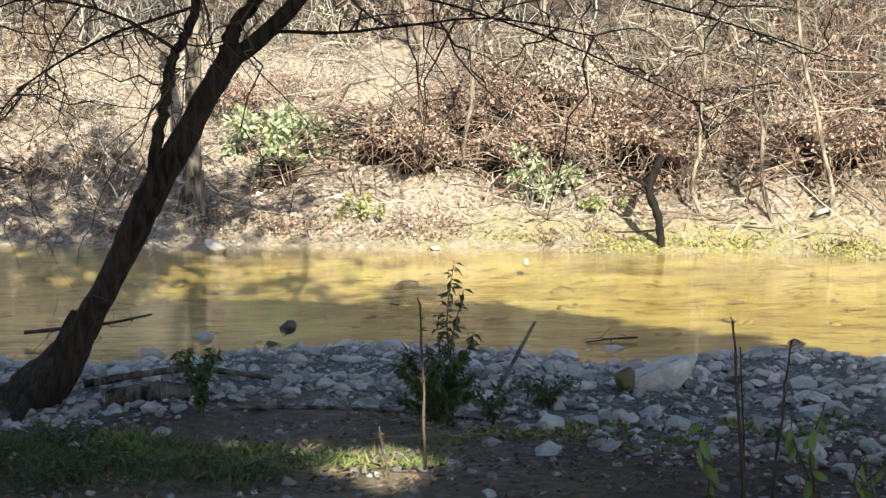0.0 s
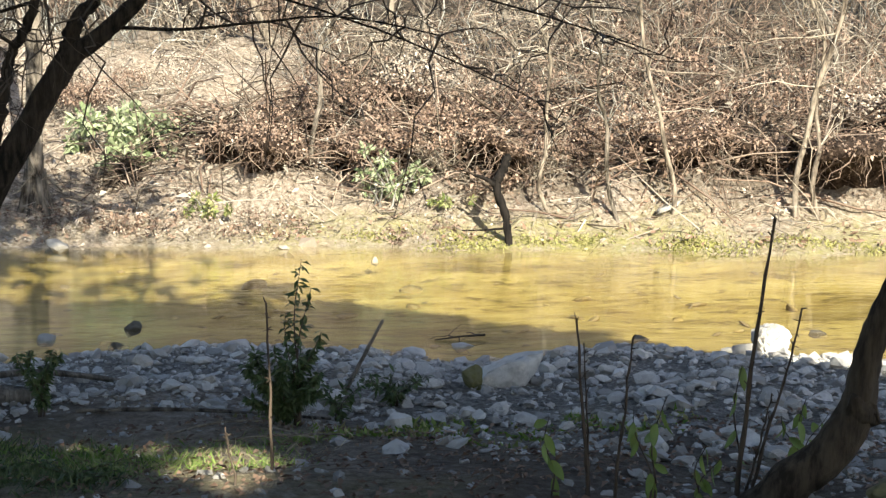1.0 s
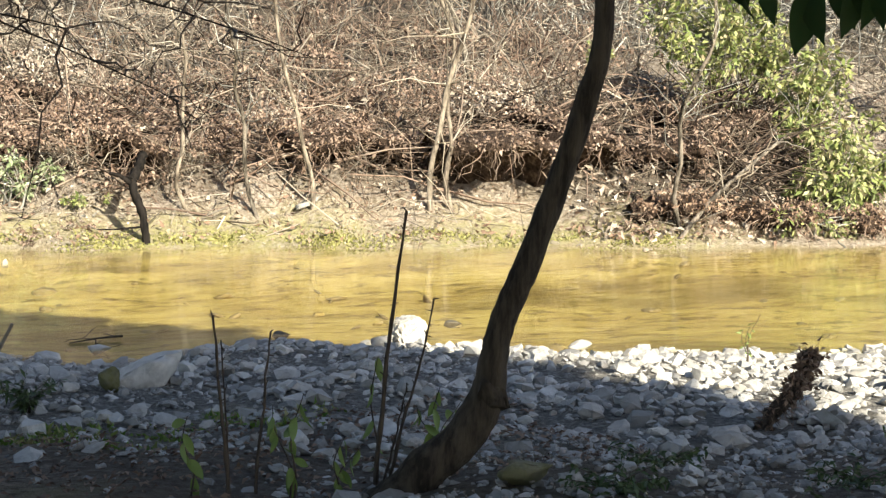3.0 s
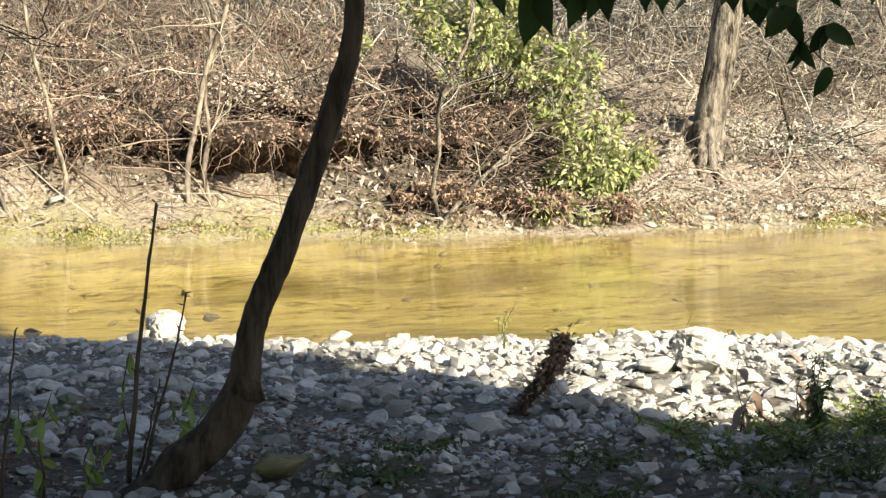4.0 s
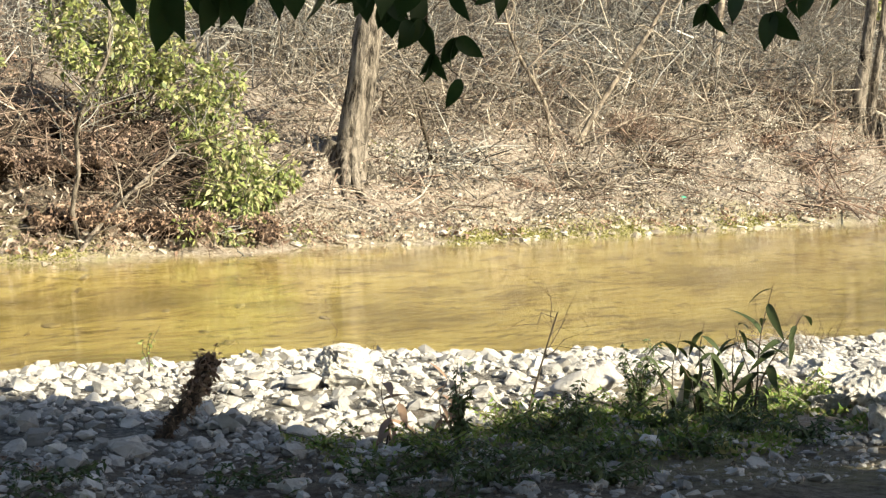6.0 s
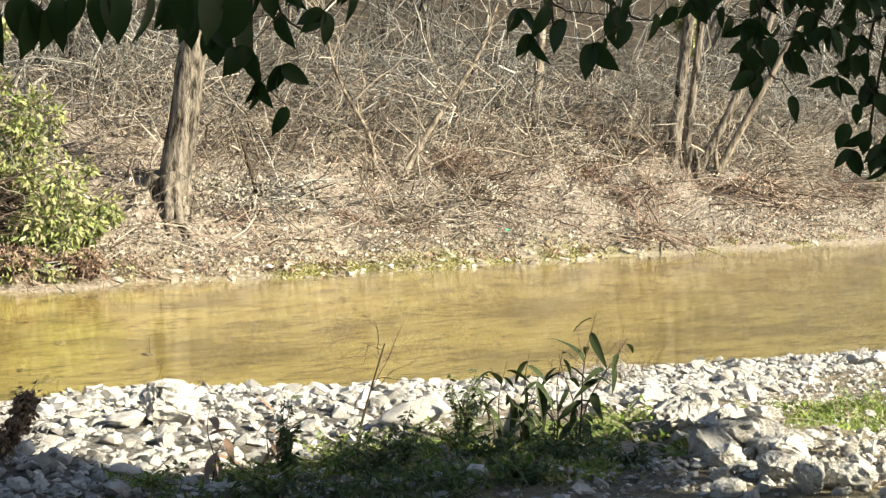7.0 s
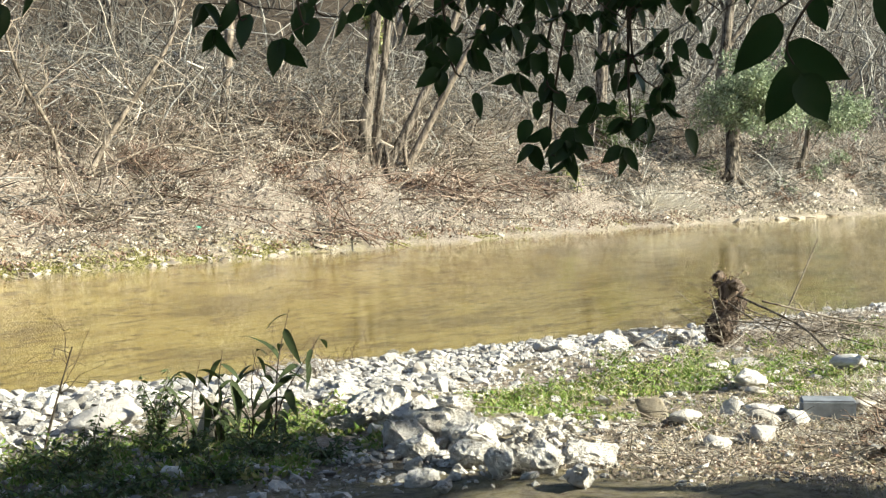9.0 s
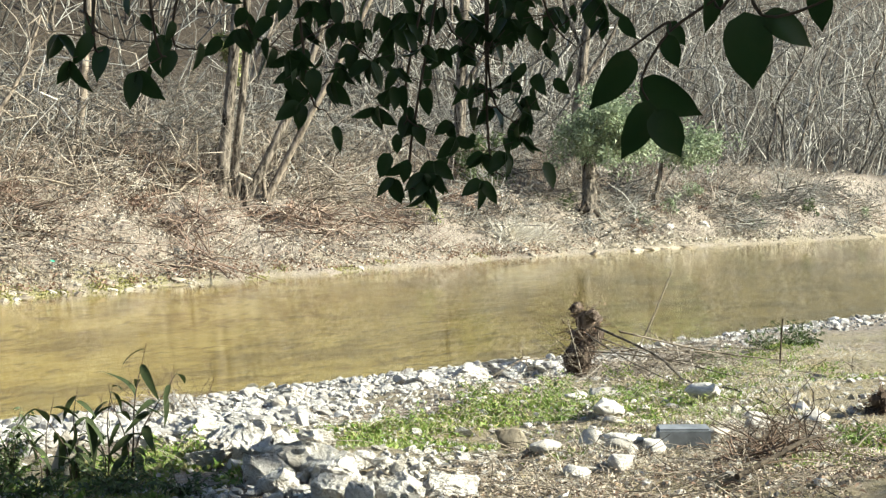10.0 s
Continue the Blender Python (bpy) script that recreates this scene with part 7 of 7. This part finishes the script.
for i in range(16):
    x = 16.5 + 28 * (i + rng.rand()) / 16
    mound([4, 2, 0][i % 3], x, 2.2 + 4.6 * rng.rand(), 0.5 + 0.5 * rng.rand(), -0.12)

# sods of the undercut bank that jut out over dark hollows
def bank_sod(x0, x1, d, out, drop, seed, lift=0.36, litter="litter_red"):
    """A jutting lip of earth and roots along the bank, thick at its back."""
    r = np.random.RandomState(seed)
    n = int((x1 - x0) / 0.12) + 3
    s = np.linspace(0, 1, n)
    x = x0 + (x1 - x0) * s
    reach = out * np.sin(np.pi * np.clip(s, 0.02, 0.98)) ** 0.5 * (1 + 0.25 * np.sin(x * 5 + seed) + 0.12 * r.randn(n))
    y = far_y(x) + d
    top = height(x, y) + lift + 0.05 * np.sin(x * 3.3 + seed)
    rows = []
    for k, (f, dz) in enumerate([(-0.75, -0.06), (0.1, 0.04), (0.7, 0.02), (0.95, -0.04), (1.0, -0.12), (0.9, -0.2), (0.4, -0.2), (0.0, -drop), (-0.3, -drop)]):
        rows.append(np.stack([x, y - f * reach, top + dz + 0.03 * r.randn(n)], -1))
    v = np.stack(rows, 1)
    i, j = np.meshgrid(np.arange(n - 1), np.arange(8), indexing="ij")
    g = Geo().add(v, np.stack([i * 9 + j, i * 9 + j + 1, (i + 1) * 9 + j + 1, (i + 1) * 9 + j], -1).reshape(-1, 4))
    at = on_ground((x0 + x1) / 2, float(far_y((x0 + x1) / 2)) + d)
    ob = thing("bank_sod", at, "jutting sod of the undercut bank with hanging roots", "earth bank", "jutting sods")
    inv = Matrix.Translation(-Vector(at))
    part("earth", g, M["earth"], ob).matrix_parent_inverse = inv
    q = int(46 * (x1 - x0))
    k = r.randint(1, n - 1, q)
    rg, lg = Geo(), Geo()
    strands(rg, v[k, r.randint(2, 6, q)], random_ways(q, r) * [1, 0.6, 0.4] + [0, -0.35, -0.5], 0.15 + 0.45 * r.rand(q) ** 2, 0.004 + 0.008 * r.rand(q) ** 2, 5, 0.7, 0.25, 0.35, 3, r)
    m = int(420 * (x1 - x0))
    k = r.randint(1, n - 1, m)
    leaves(lg, v[k, r.randint(0, 5, m)] + r.randn(m, 3) * [0.06, 0.06, 0.02] + [0, 0, 0.02], random_ways(m, r), random_ways(m, r, 0.6), 0.03 + 0.06 * r.rand(m), 0.02 + 0.03 * r.rand(m), 2, 0.5, r)
    for nm, gg, mt in (("root_fringe", rg, "twig_brown"), ("foliage", lg, litter)):
        o = part(nm, gg, M[mt], ob)
        o.matrix_parent_inverse = inv
        o["kind"] = "stuff"


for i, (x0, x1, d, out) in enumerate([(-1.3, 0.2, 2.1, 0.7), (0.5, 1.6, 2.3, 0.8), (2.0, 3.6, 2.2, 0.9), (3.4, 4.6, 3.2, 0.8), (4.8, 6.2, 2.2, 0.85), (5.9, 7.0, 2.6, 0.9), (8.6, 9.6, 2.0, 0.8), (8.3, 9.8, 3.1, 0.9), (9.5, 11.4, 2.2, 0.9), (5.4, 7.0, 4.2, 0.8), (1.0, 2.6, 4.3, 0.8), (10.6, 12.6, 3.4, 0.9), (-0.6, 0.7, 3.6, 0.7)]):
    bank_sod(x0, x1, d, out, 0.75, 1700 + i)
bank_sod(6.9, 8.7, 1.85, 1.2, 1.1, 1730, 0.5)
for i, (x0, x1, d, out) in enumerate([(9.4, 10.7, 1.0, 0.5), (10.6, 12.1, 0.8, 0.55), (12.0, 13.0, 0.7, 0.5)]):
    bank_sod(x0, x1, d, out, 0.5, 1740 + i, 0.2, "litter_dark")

# a near-black snag, put in for a dark forked shape at the far waterline
snag = thing("snag", on_ground(2.79, 19.62), "near-black forked snag standing at the far waterline", "stump")
for nm, pts, r0, r1 in [("stem", [(0.02, 0, -0.1), (0.0, 0.03, 0.15), (-0.03, 0.1, 0.4), (-0.1, 0.2, 0.62), (-0.14, 0.3, 0.85)], 0.055, 0.05), ("limb", [(-0.13, 0.28, 0.8), (-0.02, 0.4, 0.98), (0.06, 0.5, 1.15)], 0.07, 0.05), ("limb", [(-0.12, 0.25, 0.75), (-0.28, 0.3, 0.86), (-0.42, 0.34, 0.9)], 0.04, 0.015), ("limb", [(-0.02, 0.05, 0.22), (-0.3, 0.02, 0.2), (-0.62, 0.0, 0.2)], 0.018, 0.006)]:
    g = Geo()
    tube(g, smooth_path(pts, 16), np.linspace(r0, r1, 16), 9, 0.28, 33)
    part(nm, g, M["black_wood"], snag)

# a thicker carpet of leaves and twigs below the thickets
g, w = Geo(), Geo()
n = 15000
lx = 13 + 23 * rng.rand(n)
ly = far_y(lx) + 0.5 + 5.5 * rng.rand(n)
lump = wave_noise(lx * 1.9, ly * 2.1) + 0.5 * rng.randn(n) > -0.4
lx, ly = lx[lump], ly[lump]
n = len(lx)
leaves(g, np.stack([lx, ly, height(lx, ly) + 0.02 + 0.09 * rng.rand(n)], -1), random_ways(n, rng) * [1, 1, 0.6], random_ways(n, rng, 0.6), 0.04 + 0.07 * rng.rand(n), 0.03 + 0.04 * rng.rand(n), 2, 0.6)
tagged(part("leaf_litter", g, M["litter_grey"]), "greyish-tan dead leaves below the thickets", "leaf litter", kind="stuff")
n = 1500
lx = 13 + 24 * rng.rand(n)
ly = far_y(lx) + 0.8 + 5.5 * rng.rand(n)
strands(w, np.stack([lx, ly, height(lx, ly) + 0.06 + 0.1 * rng.rand(n)], -1), random_ways(n, rng) * [1, 0.5, 0.3], 0.3 + 1.2 * rng.rand(n), 0.006 + 0.012 * rng.rand(n) ** 2, 4, 0.8, 0.1, 0.4)
tagged(part("fallen_twigs", w, M["twig_brown"]), "brown fallen twigs below the thickets", "twigs", kind="stuff")

# leaf litter farther down the bank
g = Geo()
n = 16000
lx = 38 + 44 * rng.rand(n)
ly = far_y(lx) + 0.2 + 9 * rng.rand(n) ** 1.3
lump = wave_noise(lx * 0.9, ly * 1.1) + 0.4 * rng.randn(n) > -0.3
lx, ly = lx[lump], ly[lump]
n = len(lx)
leaves(g, np.stack([lx, ly, height(lx, ly) + 0.02 + 0.15 * rng.rand(n)], -1), random_ways(n, rng) * [1, 1, 0.7], random_ways(n, rng, 0.5), 0.08 + 0.1 * rng.rand(n), 0.05 + 0.06 * rng.rand(n), 2, 0.5)
tagged(part("leaf_litter", g, M["litter_grey"]), "grey-brown dead leaves and bits on the far bend", "leaf litter", kind="stuff")

# curled leaves drifted against the foot of the bank
g = Geo()
n = 3800
lx = np.concatenate([12 + 30 * rng.rand(2600), -8 + 22 * rng.rand(1200)])
ly = far_y(lx) + 0.15 + np.abs(rng.randn(n)) * 0.55
lump = wave_noise(lx * 3.1, ly * 2.3) > -0.15
lx, ly = lx[lump], ly[lump]
n = len(lx)
leaves(g, np.stack([lx, ly, height(lx, ly) + 0.02 + 0.09 * rng.rand(n)], -1), random_ways(n, rng) * [1, 1, 0.7], random_ways(n, rng, 0.4), 0.05 + 0.07 * rng.rand(n), 0.035 + 0.045 * rng.rand(n), 3, 0.5)
tagged(part("leaf_drift", g, M["litter_dark"]), "curled brown leaves drifted along the foot of the bank", "leaf litter", kind="stuff")

# large curled leaves propped over the dark soil
g = Geo()
n = 2600
lx = np.concatenate([8.6 + 4.2 * rng.rand(1300), -0.5 + 10 * rng.rand(800), -8 + 7 * rng.rand(500)])
ly = far_y(lx) + np.concatenate([0.25 + 2.4 * rng.rand(1300), 1.3 + 2.0 * rng.rand(800), 0.4 + 3.0 * rng.rand(500)])
leaves(g, np.stack([lx, ly, height(lx, ly) + 0.03 + 0.08 * rng.rand(n)], -1), random_ways(n, rng) * [1, 1, 0.4], random_ways(n, rng, 1.0), 0.08 + 0.09 * rng.rand(n), 0.055 + 0.05 * rng.rand(n), 3, 0.6)
tagged(part("leaf_drift", g, M["litter"]), "large curled tan leaves lying over dark soil", "leaf litter", kind="stuff")

# flat pale slabs and cushions of moss along the far waterline
for i in range(30):
    x = 12.8 + 13.0 * (i + rng.rand()) / 30
    w = 0.16 + 0.22 * rng.rand()
    ob = part("shore_slab", boulder_geo((w, w * 0.7, w * 0.28), 1100 + i, 2, 0.15, 14), M["stone_tan" if i % 3 else "stone"])
    ob.matrix_basis = pose(*on_ground(x, float(far_y(x)) + 0.1 + 0.5 * rng.rand(), -0.01), 0, 0, rng.rand() * 360)
    tagged(ob, "flat pale stone lying at the foot of the far bank", "rock", "flat stones along the far shore")
g = Geo()
n = 9000
cx = np.repeat(np.concatenate([16 + 8 * rng.rand(32), 1 + 9 * rng.rand(22), 26 + 12 * rng.rand(6)]), 150)
cy = far_y(cx) + np.repeat(0.08 + 0.4 * rng.rand(60), 150)
lx, ly = cx + rng.randn(n) * 0.22, cy + rng.randn(n) * 0.09
leaves(g, np.stack([lx, ly, height(lx, ly) + 0.01], -1), random_ways(n, rng) * [0.9, 0.9, 0.3] + [0, 0, 0.5], random_ways(n, rng), 0.025 + 0.035 * rng.rand(n), 0.026, 2, 0.2)
tagged(part("moss", g, M["moss"]), "yellow-green moss cushions along the far waterline", "moss", kind="stuff")

# ---- shaded undergrowth and fresh weeds of the near bank ----
UNDER = [(-2.4, 7.2, 0.16), (-1.8, 6.9, 0.14), (-3.0, 7.7, 0.2), (-1.4, 7.1, 0.12), (-2.7, 6.8, 0.16), (-1.0, 6.7, 0.1), (-3.3, 8.3, 0.2), (-2.1, 7.8, 0.14), (4.0, 5.6, 0.1), (3.6, 5.1, 0.1), (3.3, 6.2, 0.1), (4.2, 4.6, 0.12), (2.8, 5.6, 0.1), (5.1, 5.55, 0.16), (5.8, 5.1, 0.16), (4.7, 4.75, 0.14), (5.05, 4.4, 0.14), (5.4, 5.3, 0.18), (5.3, 4.9, 0.15), (4.5, 5.3, 0.12), (6.2, 4.8, 0.16), (6.3, 6.2, 0.16), (6.76, 5.75, 0.22), (6.93, 5.1, 0.2), (5.5, 6.1, 0.14), (5.9, 5.6, 0.22), (7.1, 4.75, 0.16), (6.4, 5.95, 0.18), (5.2, 5.7, 0.2), (6.5, 5.3, 0.22), (4.9, 6.3, 0.14), (6.0, 6.05, 0.2), (7.25, 5.35, 0.2)]
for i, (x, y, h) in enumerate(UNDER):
    # weeds past the shade edge get a brighter green, as if sunlit
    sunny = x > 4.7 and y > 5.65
    weed("undergrowth", x, y, "low weeds coloured sunlit green at the edge of the gravel" if sunny else "low undergrowth coloured dark for the shade", [(0.22 * math.cos(a * 5.1), 0.2 * math.sin(a * 5.1), h * (0.6 + 0.4 * math.sin(a * 7.3 + i))) for a in np.linspace(0, 5.9, 12)], "weed_green" if sunny else "leaf_shade", 0.045 if sunny else 0.052, 28, 1200 + i)
FRESH = [(13.0, 4.0, 0.13), (13.6, 3.6, 0.12), (12.0, 3.9, 0.13), (11.3, 4.1, 0.12), (14.4, 4.3, 0.16), (12.6, 3.3, 0.1), (14.9, 3.7, 0.12), (15.0, 4.8, 0.18), (14.2, 5.2, 0.16), (10.3, 1.6, 0.14), (10.6, 1.4, 0.12), (16.0, 3.6, 0.12), (8.0, 5.9, 0.16), (8.35, 5.7, 0.2), (8.6, 5.85, 0.22), (8.2, 5.5, 0.14), (7.7, 6.0, 0.14), (10.4, 5.0, 0.16), (10.9, 5.25, 0.2), (11.4, 5.0, 0.18), (11.9, 4.8, 0.2), (12.3, 5.3, 0.24), (11.2, 4.6, 0.13), (10.0, 5.1, 0.13), (12.8, 4.7, 0.16), (13.5, 4.9, 0.2), (12.5, 4.2, 0.12), (13.9, 4.3, 0.14), (9.6, 5.4, 0.14), (12.9, 5.5, 0.2)]
for i, (x, y, h) in enumerate(FRESH):
    weed("fresh_weed", x, y, "bushy fresh green weed on the sunlit bank", [(0.2 * math.cos(a * 5.1), 0.16 * math.sin(a * 5.1), h * (0.65 + 0.35 * math.sin(a * 7.3 + i))) for a in np.linspace(0, 5.9, 11)], "weed_green" if i % 3 else "leaf_weed", 0.042, 22, 1300 + i, stem_mat="twig_pale")

# straw, twigs and curled leaves strewn over the near bank
g = Geo()
n = 2600
lx = np.concatenate([7.2 + 3.6 * rng.rand(1500), 9.5 + 8.0 * rng.rand(700), 14.2 + 4.5 * rng.rand(400)])
ly = np.concatenate([1.3 + 2.4 * rng.rand(1500), 2.6 + 3.0 * rng.rand(700), 3.2 + 2.6 * rng.rand(400)])
strands(g, np.stack([lx, ly, height(lx, ly) + 0.01 + 0.03 * rng.rand(n)], -1), random_ways(n, rng) * [1, 1, 0.2], 0.1 + 0.35 * rng.rand(n) ** 2, 0.002 + 0.003 * rng.rand(n), 4, 0.5, 0.05, 0.5)
tagged(part("twig_debris", g, M["twig_pale"]), "dry twigs and straw strewn over the near bank", "twigs", kind="stuff")
g = Geo()
n = 11000
lx = np.concatenate([7.0 + 3.6 * rng.rand(7000), 9.8 + 6.0 * rng.rand(2500), 2.0 + 5.0 * rng.rand(1500)])
ly = np.concatenate([1.2 + 2.4 * rng.rand(7000), 2.4 + 3.0 * rng.rand(2500), 4.0 + 2.6 * rng.rand(1500)])
leaves(g, np.stack([lx, ly, height(lx, ly) + 0.01 + 0.03 * rng.rand(n)], -1), random_ways(n, rng) * [1, 1, 0.4], random_ways(n, rng, 0.8), 0.013 + 0.026 * rng.rand(n) ** 2, 0.006 + 0.014 * rng.rand(n), 2, 0.6)
tagged(part("dry_leaves", g, M["litter"]), "dry tan leaves scattered on the near bank", "leaf litter", kind="stuff")
rub = Geo()
n = 3100
scatter_stones(rub, np.concatenate([7.5 + rng.randn(500) * 0.4, 9.6 + 6.4 * rng.rand(1500), 8.6 + 3.4 * rng.rand(300), 7.8 + 6.0 * rng.rand(800)]), np.concatenate([3.95 + rng.randn(500) * 0.4, 5.3 + 2.2 * rng.rand(1500), 4.6 + 1.4 * rng.rand(300), 1.8 + 2.6 * rng.rand(800)]), np.exp(rng.randn(n) * 0.4 - 2.9), 0.2, CHIPS)
tagged(part("rubble", rub, M["tufa"], smooth=False), "white limestone rubble among larger rocks", "stones", kind="stuff")
# rough weathered rocks by the root clump and the water
for i, (x, y, w, h) in enumerate([(8.4, 5.25, 0.44, 0.3), (8.75, 5.05, 0.36, 0.26), (8.2, 4.95, 0.4, 0.28), (8.7, 5.45, 0.5, 0.32), (8.55, 4.75, 0.3, 0.22), (8.1, 5.25, 0.3, 0.2), (9.0, 5.6, 0.4, 0.26), (9.2, 6.0, 0.5, 0.26), (9.6, 5.8, 0.36, 0.22), (8.95, 6.2, 0.34, 0.2), (14.6, 6.3, 0.5, 0.26), (15.2, 6.1, 0.6, 0.3), (14.1, 6.6, 0.4, 0.2), (15.9, 6.1, 0.4, 0.26), (12.6, 7.3, 0.36, 0.2), (11.4, 7.9, 0.3, 0.24), (13.3, 6.9, 0.4, 0.18)]):
    stone(x, y, (w, w * 0.8, h), 1400 + i, "craggy weathered limestone rock near the water", "tufa", turn=i * 71, rough=0.26, level=4, cuts=12, sink=0.02, group="craggy rocks by the water")

# ---- the far bend of the stream: scrub, bushes, stones ----
for i in range(18):
    x = 46 + 27 * (i + rng.rand()) / 18
    shrub([5, 2, 4][i % 3], *bank_spot(x, 0.8 + 3.2 * rng.rand()), 0.45 + 0.35 * rng.rand(), sink=0.04)
for i in range(26):
    x = 47 + 24 * (i + rng.rand()) / 26
    shrub([4, 0, 3, 4][i % 4], *bank_spot(x, 3.2 + 4.5 * rng.rand()), 0.55 + 0.45 * rng.rand())
for i, (x, y, w, h) in enumerate([(57.1, 13.3, 0.6, 0.25), (64.5, 12.6, 0.5, 0.3), (52.5, 15.3, 0.5, 0.3), (45.8, 17.0, 0.9, 0.4), (68.5, 11.0, 0.6, 0.3), (60.5, 14.2, 0.7, 0.4), (55.0, 15.2, 0.6, 0.4), (44.3, 18.5, 0.8, 0.6), (49.6, 15.3, 0.6, 0.25)]):
    green_bush("scrub_bush", (x, y, float(height(x, y)) + h), (w, w * 0.7, h), 420, 0.09, "leaf_shade" if i % 2 else "leaf_cedar", "low grey-green scrub on the far bank" if i % 2 == 0 else "low dark green scrub on the far bank", 1500 + i, 9)
for i, (x, y, w) in enumerate([(58.9, 13.6, 0.5), (62.2, 13.4, 0.35), (53.4, 14.2, 0.6), (66.0, 12.4, 0.4), (56.0, 13.9, 0.35), (50.2, 14.6, 0.5)]):
    stone(x, y, (w, w * 0.8, w * 0.6), 1520 + i, "pale boulder on the far bank", "stone", turn=i * 50, rough=0.25, group="boulders of the far bank")
# near bank beyond the block: dry weeds, green tufts, sticks
sward("straw", [(9.0, 2.6, 0.7, 0.5, 2200), (10.0, 2.2, 0.8, 0.5, 2200), (11.2, 2.6, 0.9, 0.5, 2200), (12.5, 2.9, 1.0, 0.5, 2000), (14.0, 3.0, 1.2, 0.6, 2000), (8.4, 3.0, 0.5, 0.4, 1200), (16.0, 4.2, 1.2, 0.5, 1500), (18.5, 3.4, 1.8, 0.6, 1500)], "straw", "bleached straw lying over the near bank", 0.11, 0.006, 1603, 2.6)
sward("dry_weeds", [(14.6, 3.5, 1.0, 0.5, 1700), (13.5, 2.6, 0.8, 0.4, 1500), (16.5, 3.2, 1.4, 0.6, 1500), (12.0, 2.2, 0.8, 0.4, 900), (18.5, 3.2, 1.2, 0.5, 1200), (11.0, 3.2, 0.8, 0.4, 900)], "grass_dry", "dry yellowish weeds on the near bank", 0.07, 0.006, 1601, 1.0)
sward("green_tufts", [(14.6, 3.9, 0.9, 0.4, 1500), (13.2, 3.4, 0.8, 0.4, 1500), (16.2, 3.4, 1.2, 0.5, 1500), (12.2, 2.7, 0.7, 0.3, 900), (19.0, 4.1, 1.2, 0.3, 1300), (10.2, 1.5, 0.5, 0.2, 1500), (10.4, 3.0, 0.5, 0.3, 900), (9.3, 3.3, 0.4, 0.25, 800), (11.8, 3.3, 0.7, 0.3, 1100), (13.8, 3.0, 0.9, 0.4, 1300), (9.6, 4.2, 0.6, 0.3, 1000), (15.5, 2.6, 1.0, 0.4, 1100)], "weed_green", "low green tufts on the near bank", 0.05, 0.018, 1602, 0.9)
for i, (x, y, h) in enumerate([(19.6, 4.0, 0.34), (20.3, 3.9, 0.3), (18.9, 4.2, 0.3), (17.9, 4.6, 0.24)]):
    weed("bushy_weed", x, y, "dark green bushy weed beside the gravel", [(0.3 * math.cos(a * 5.1), 0.22 * math.sin(a * 5.1), h * (0.6 + 0.4 * math.sin(a * 7.3 + i))) for a in np.linspace(0, 5.9, 12)], "leaf_shade", 0.06, 30, 1610 + i)
branch_thing("stake", [on_ground(17.0, 3.55, -0.1), on_ground(17.0, 3.55, 0.3), on_ground(17.02, 3.55, 0.55)], 0.011, 0.009, "upright weathered stake at the water's edge", "bark_dark", 0, 1620)
branch_thing("leaning_stick", [on_ground(15.9, 5.0, 0.0), on_ground(16.2, 4.85, 0.5), on_ground(16.5, 4.7, 1.1)], 0.012, 0.006, "pale stick standing in drift wood", "bark_pale", 3, 1621, 0.2)
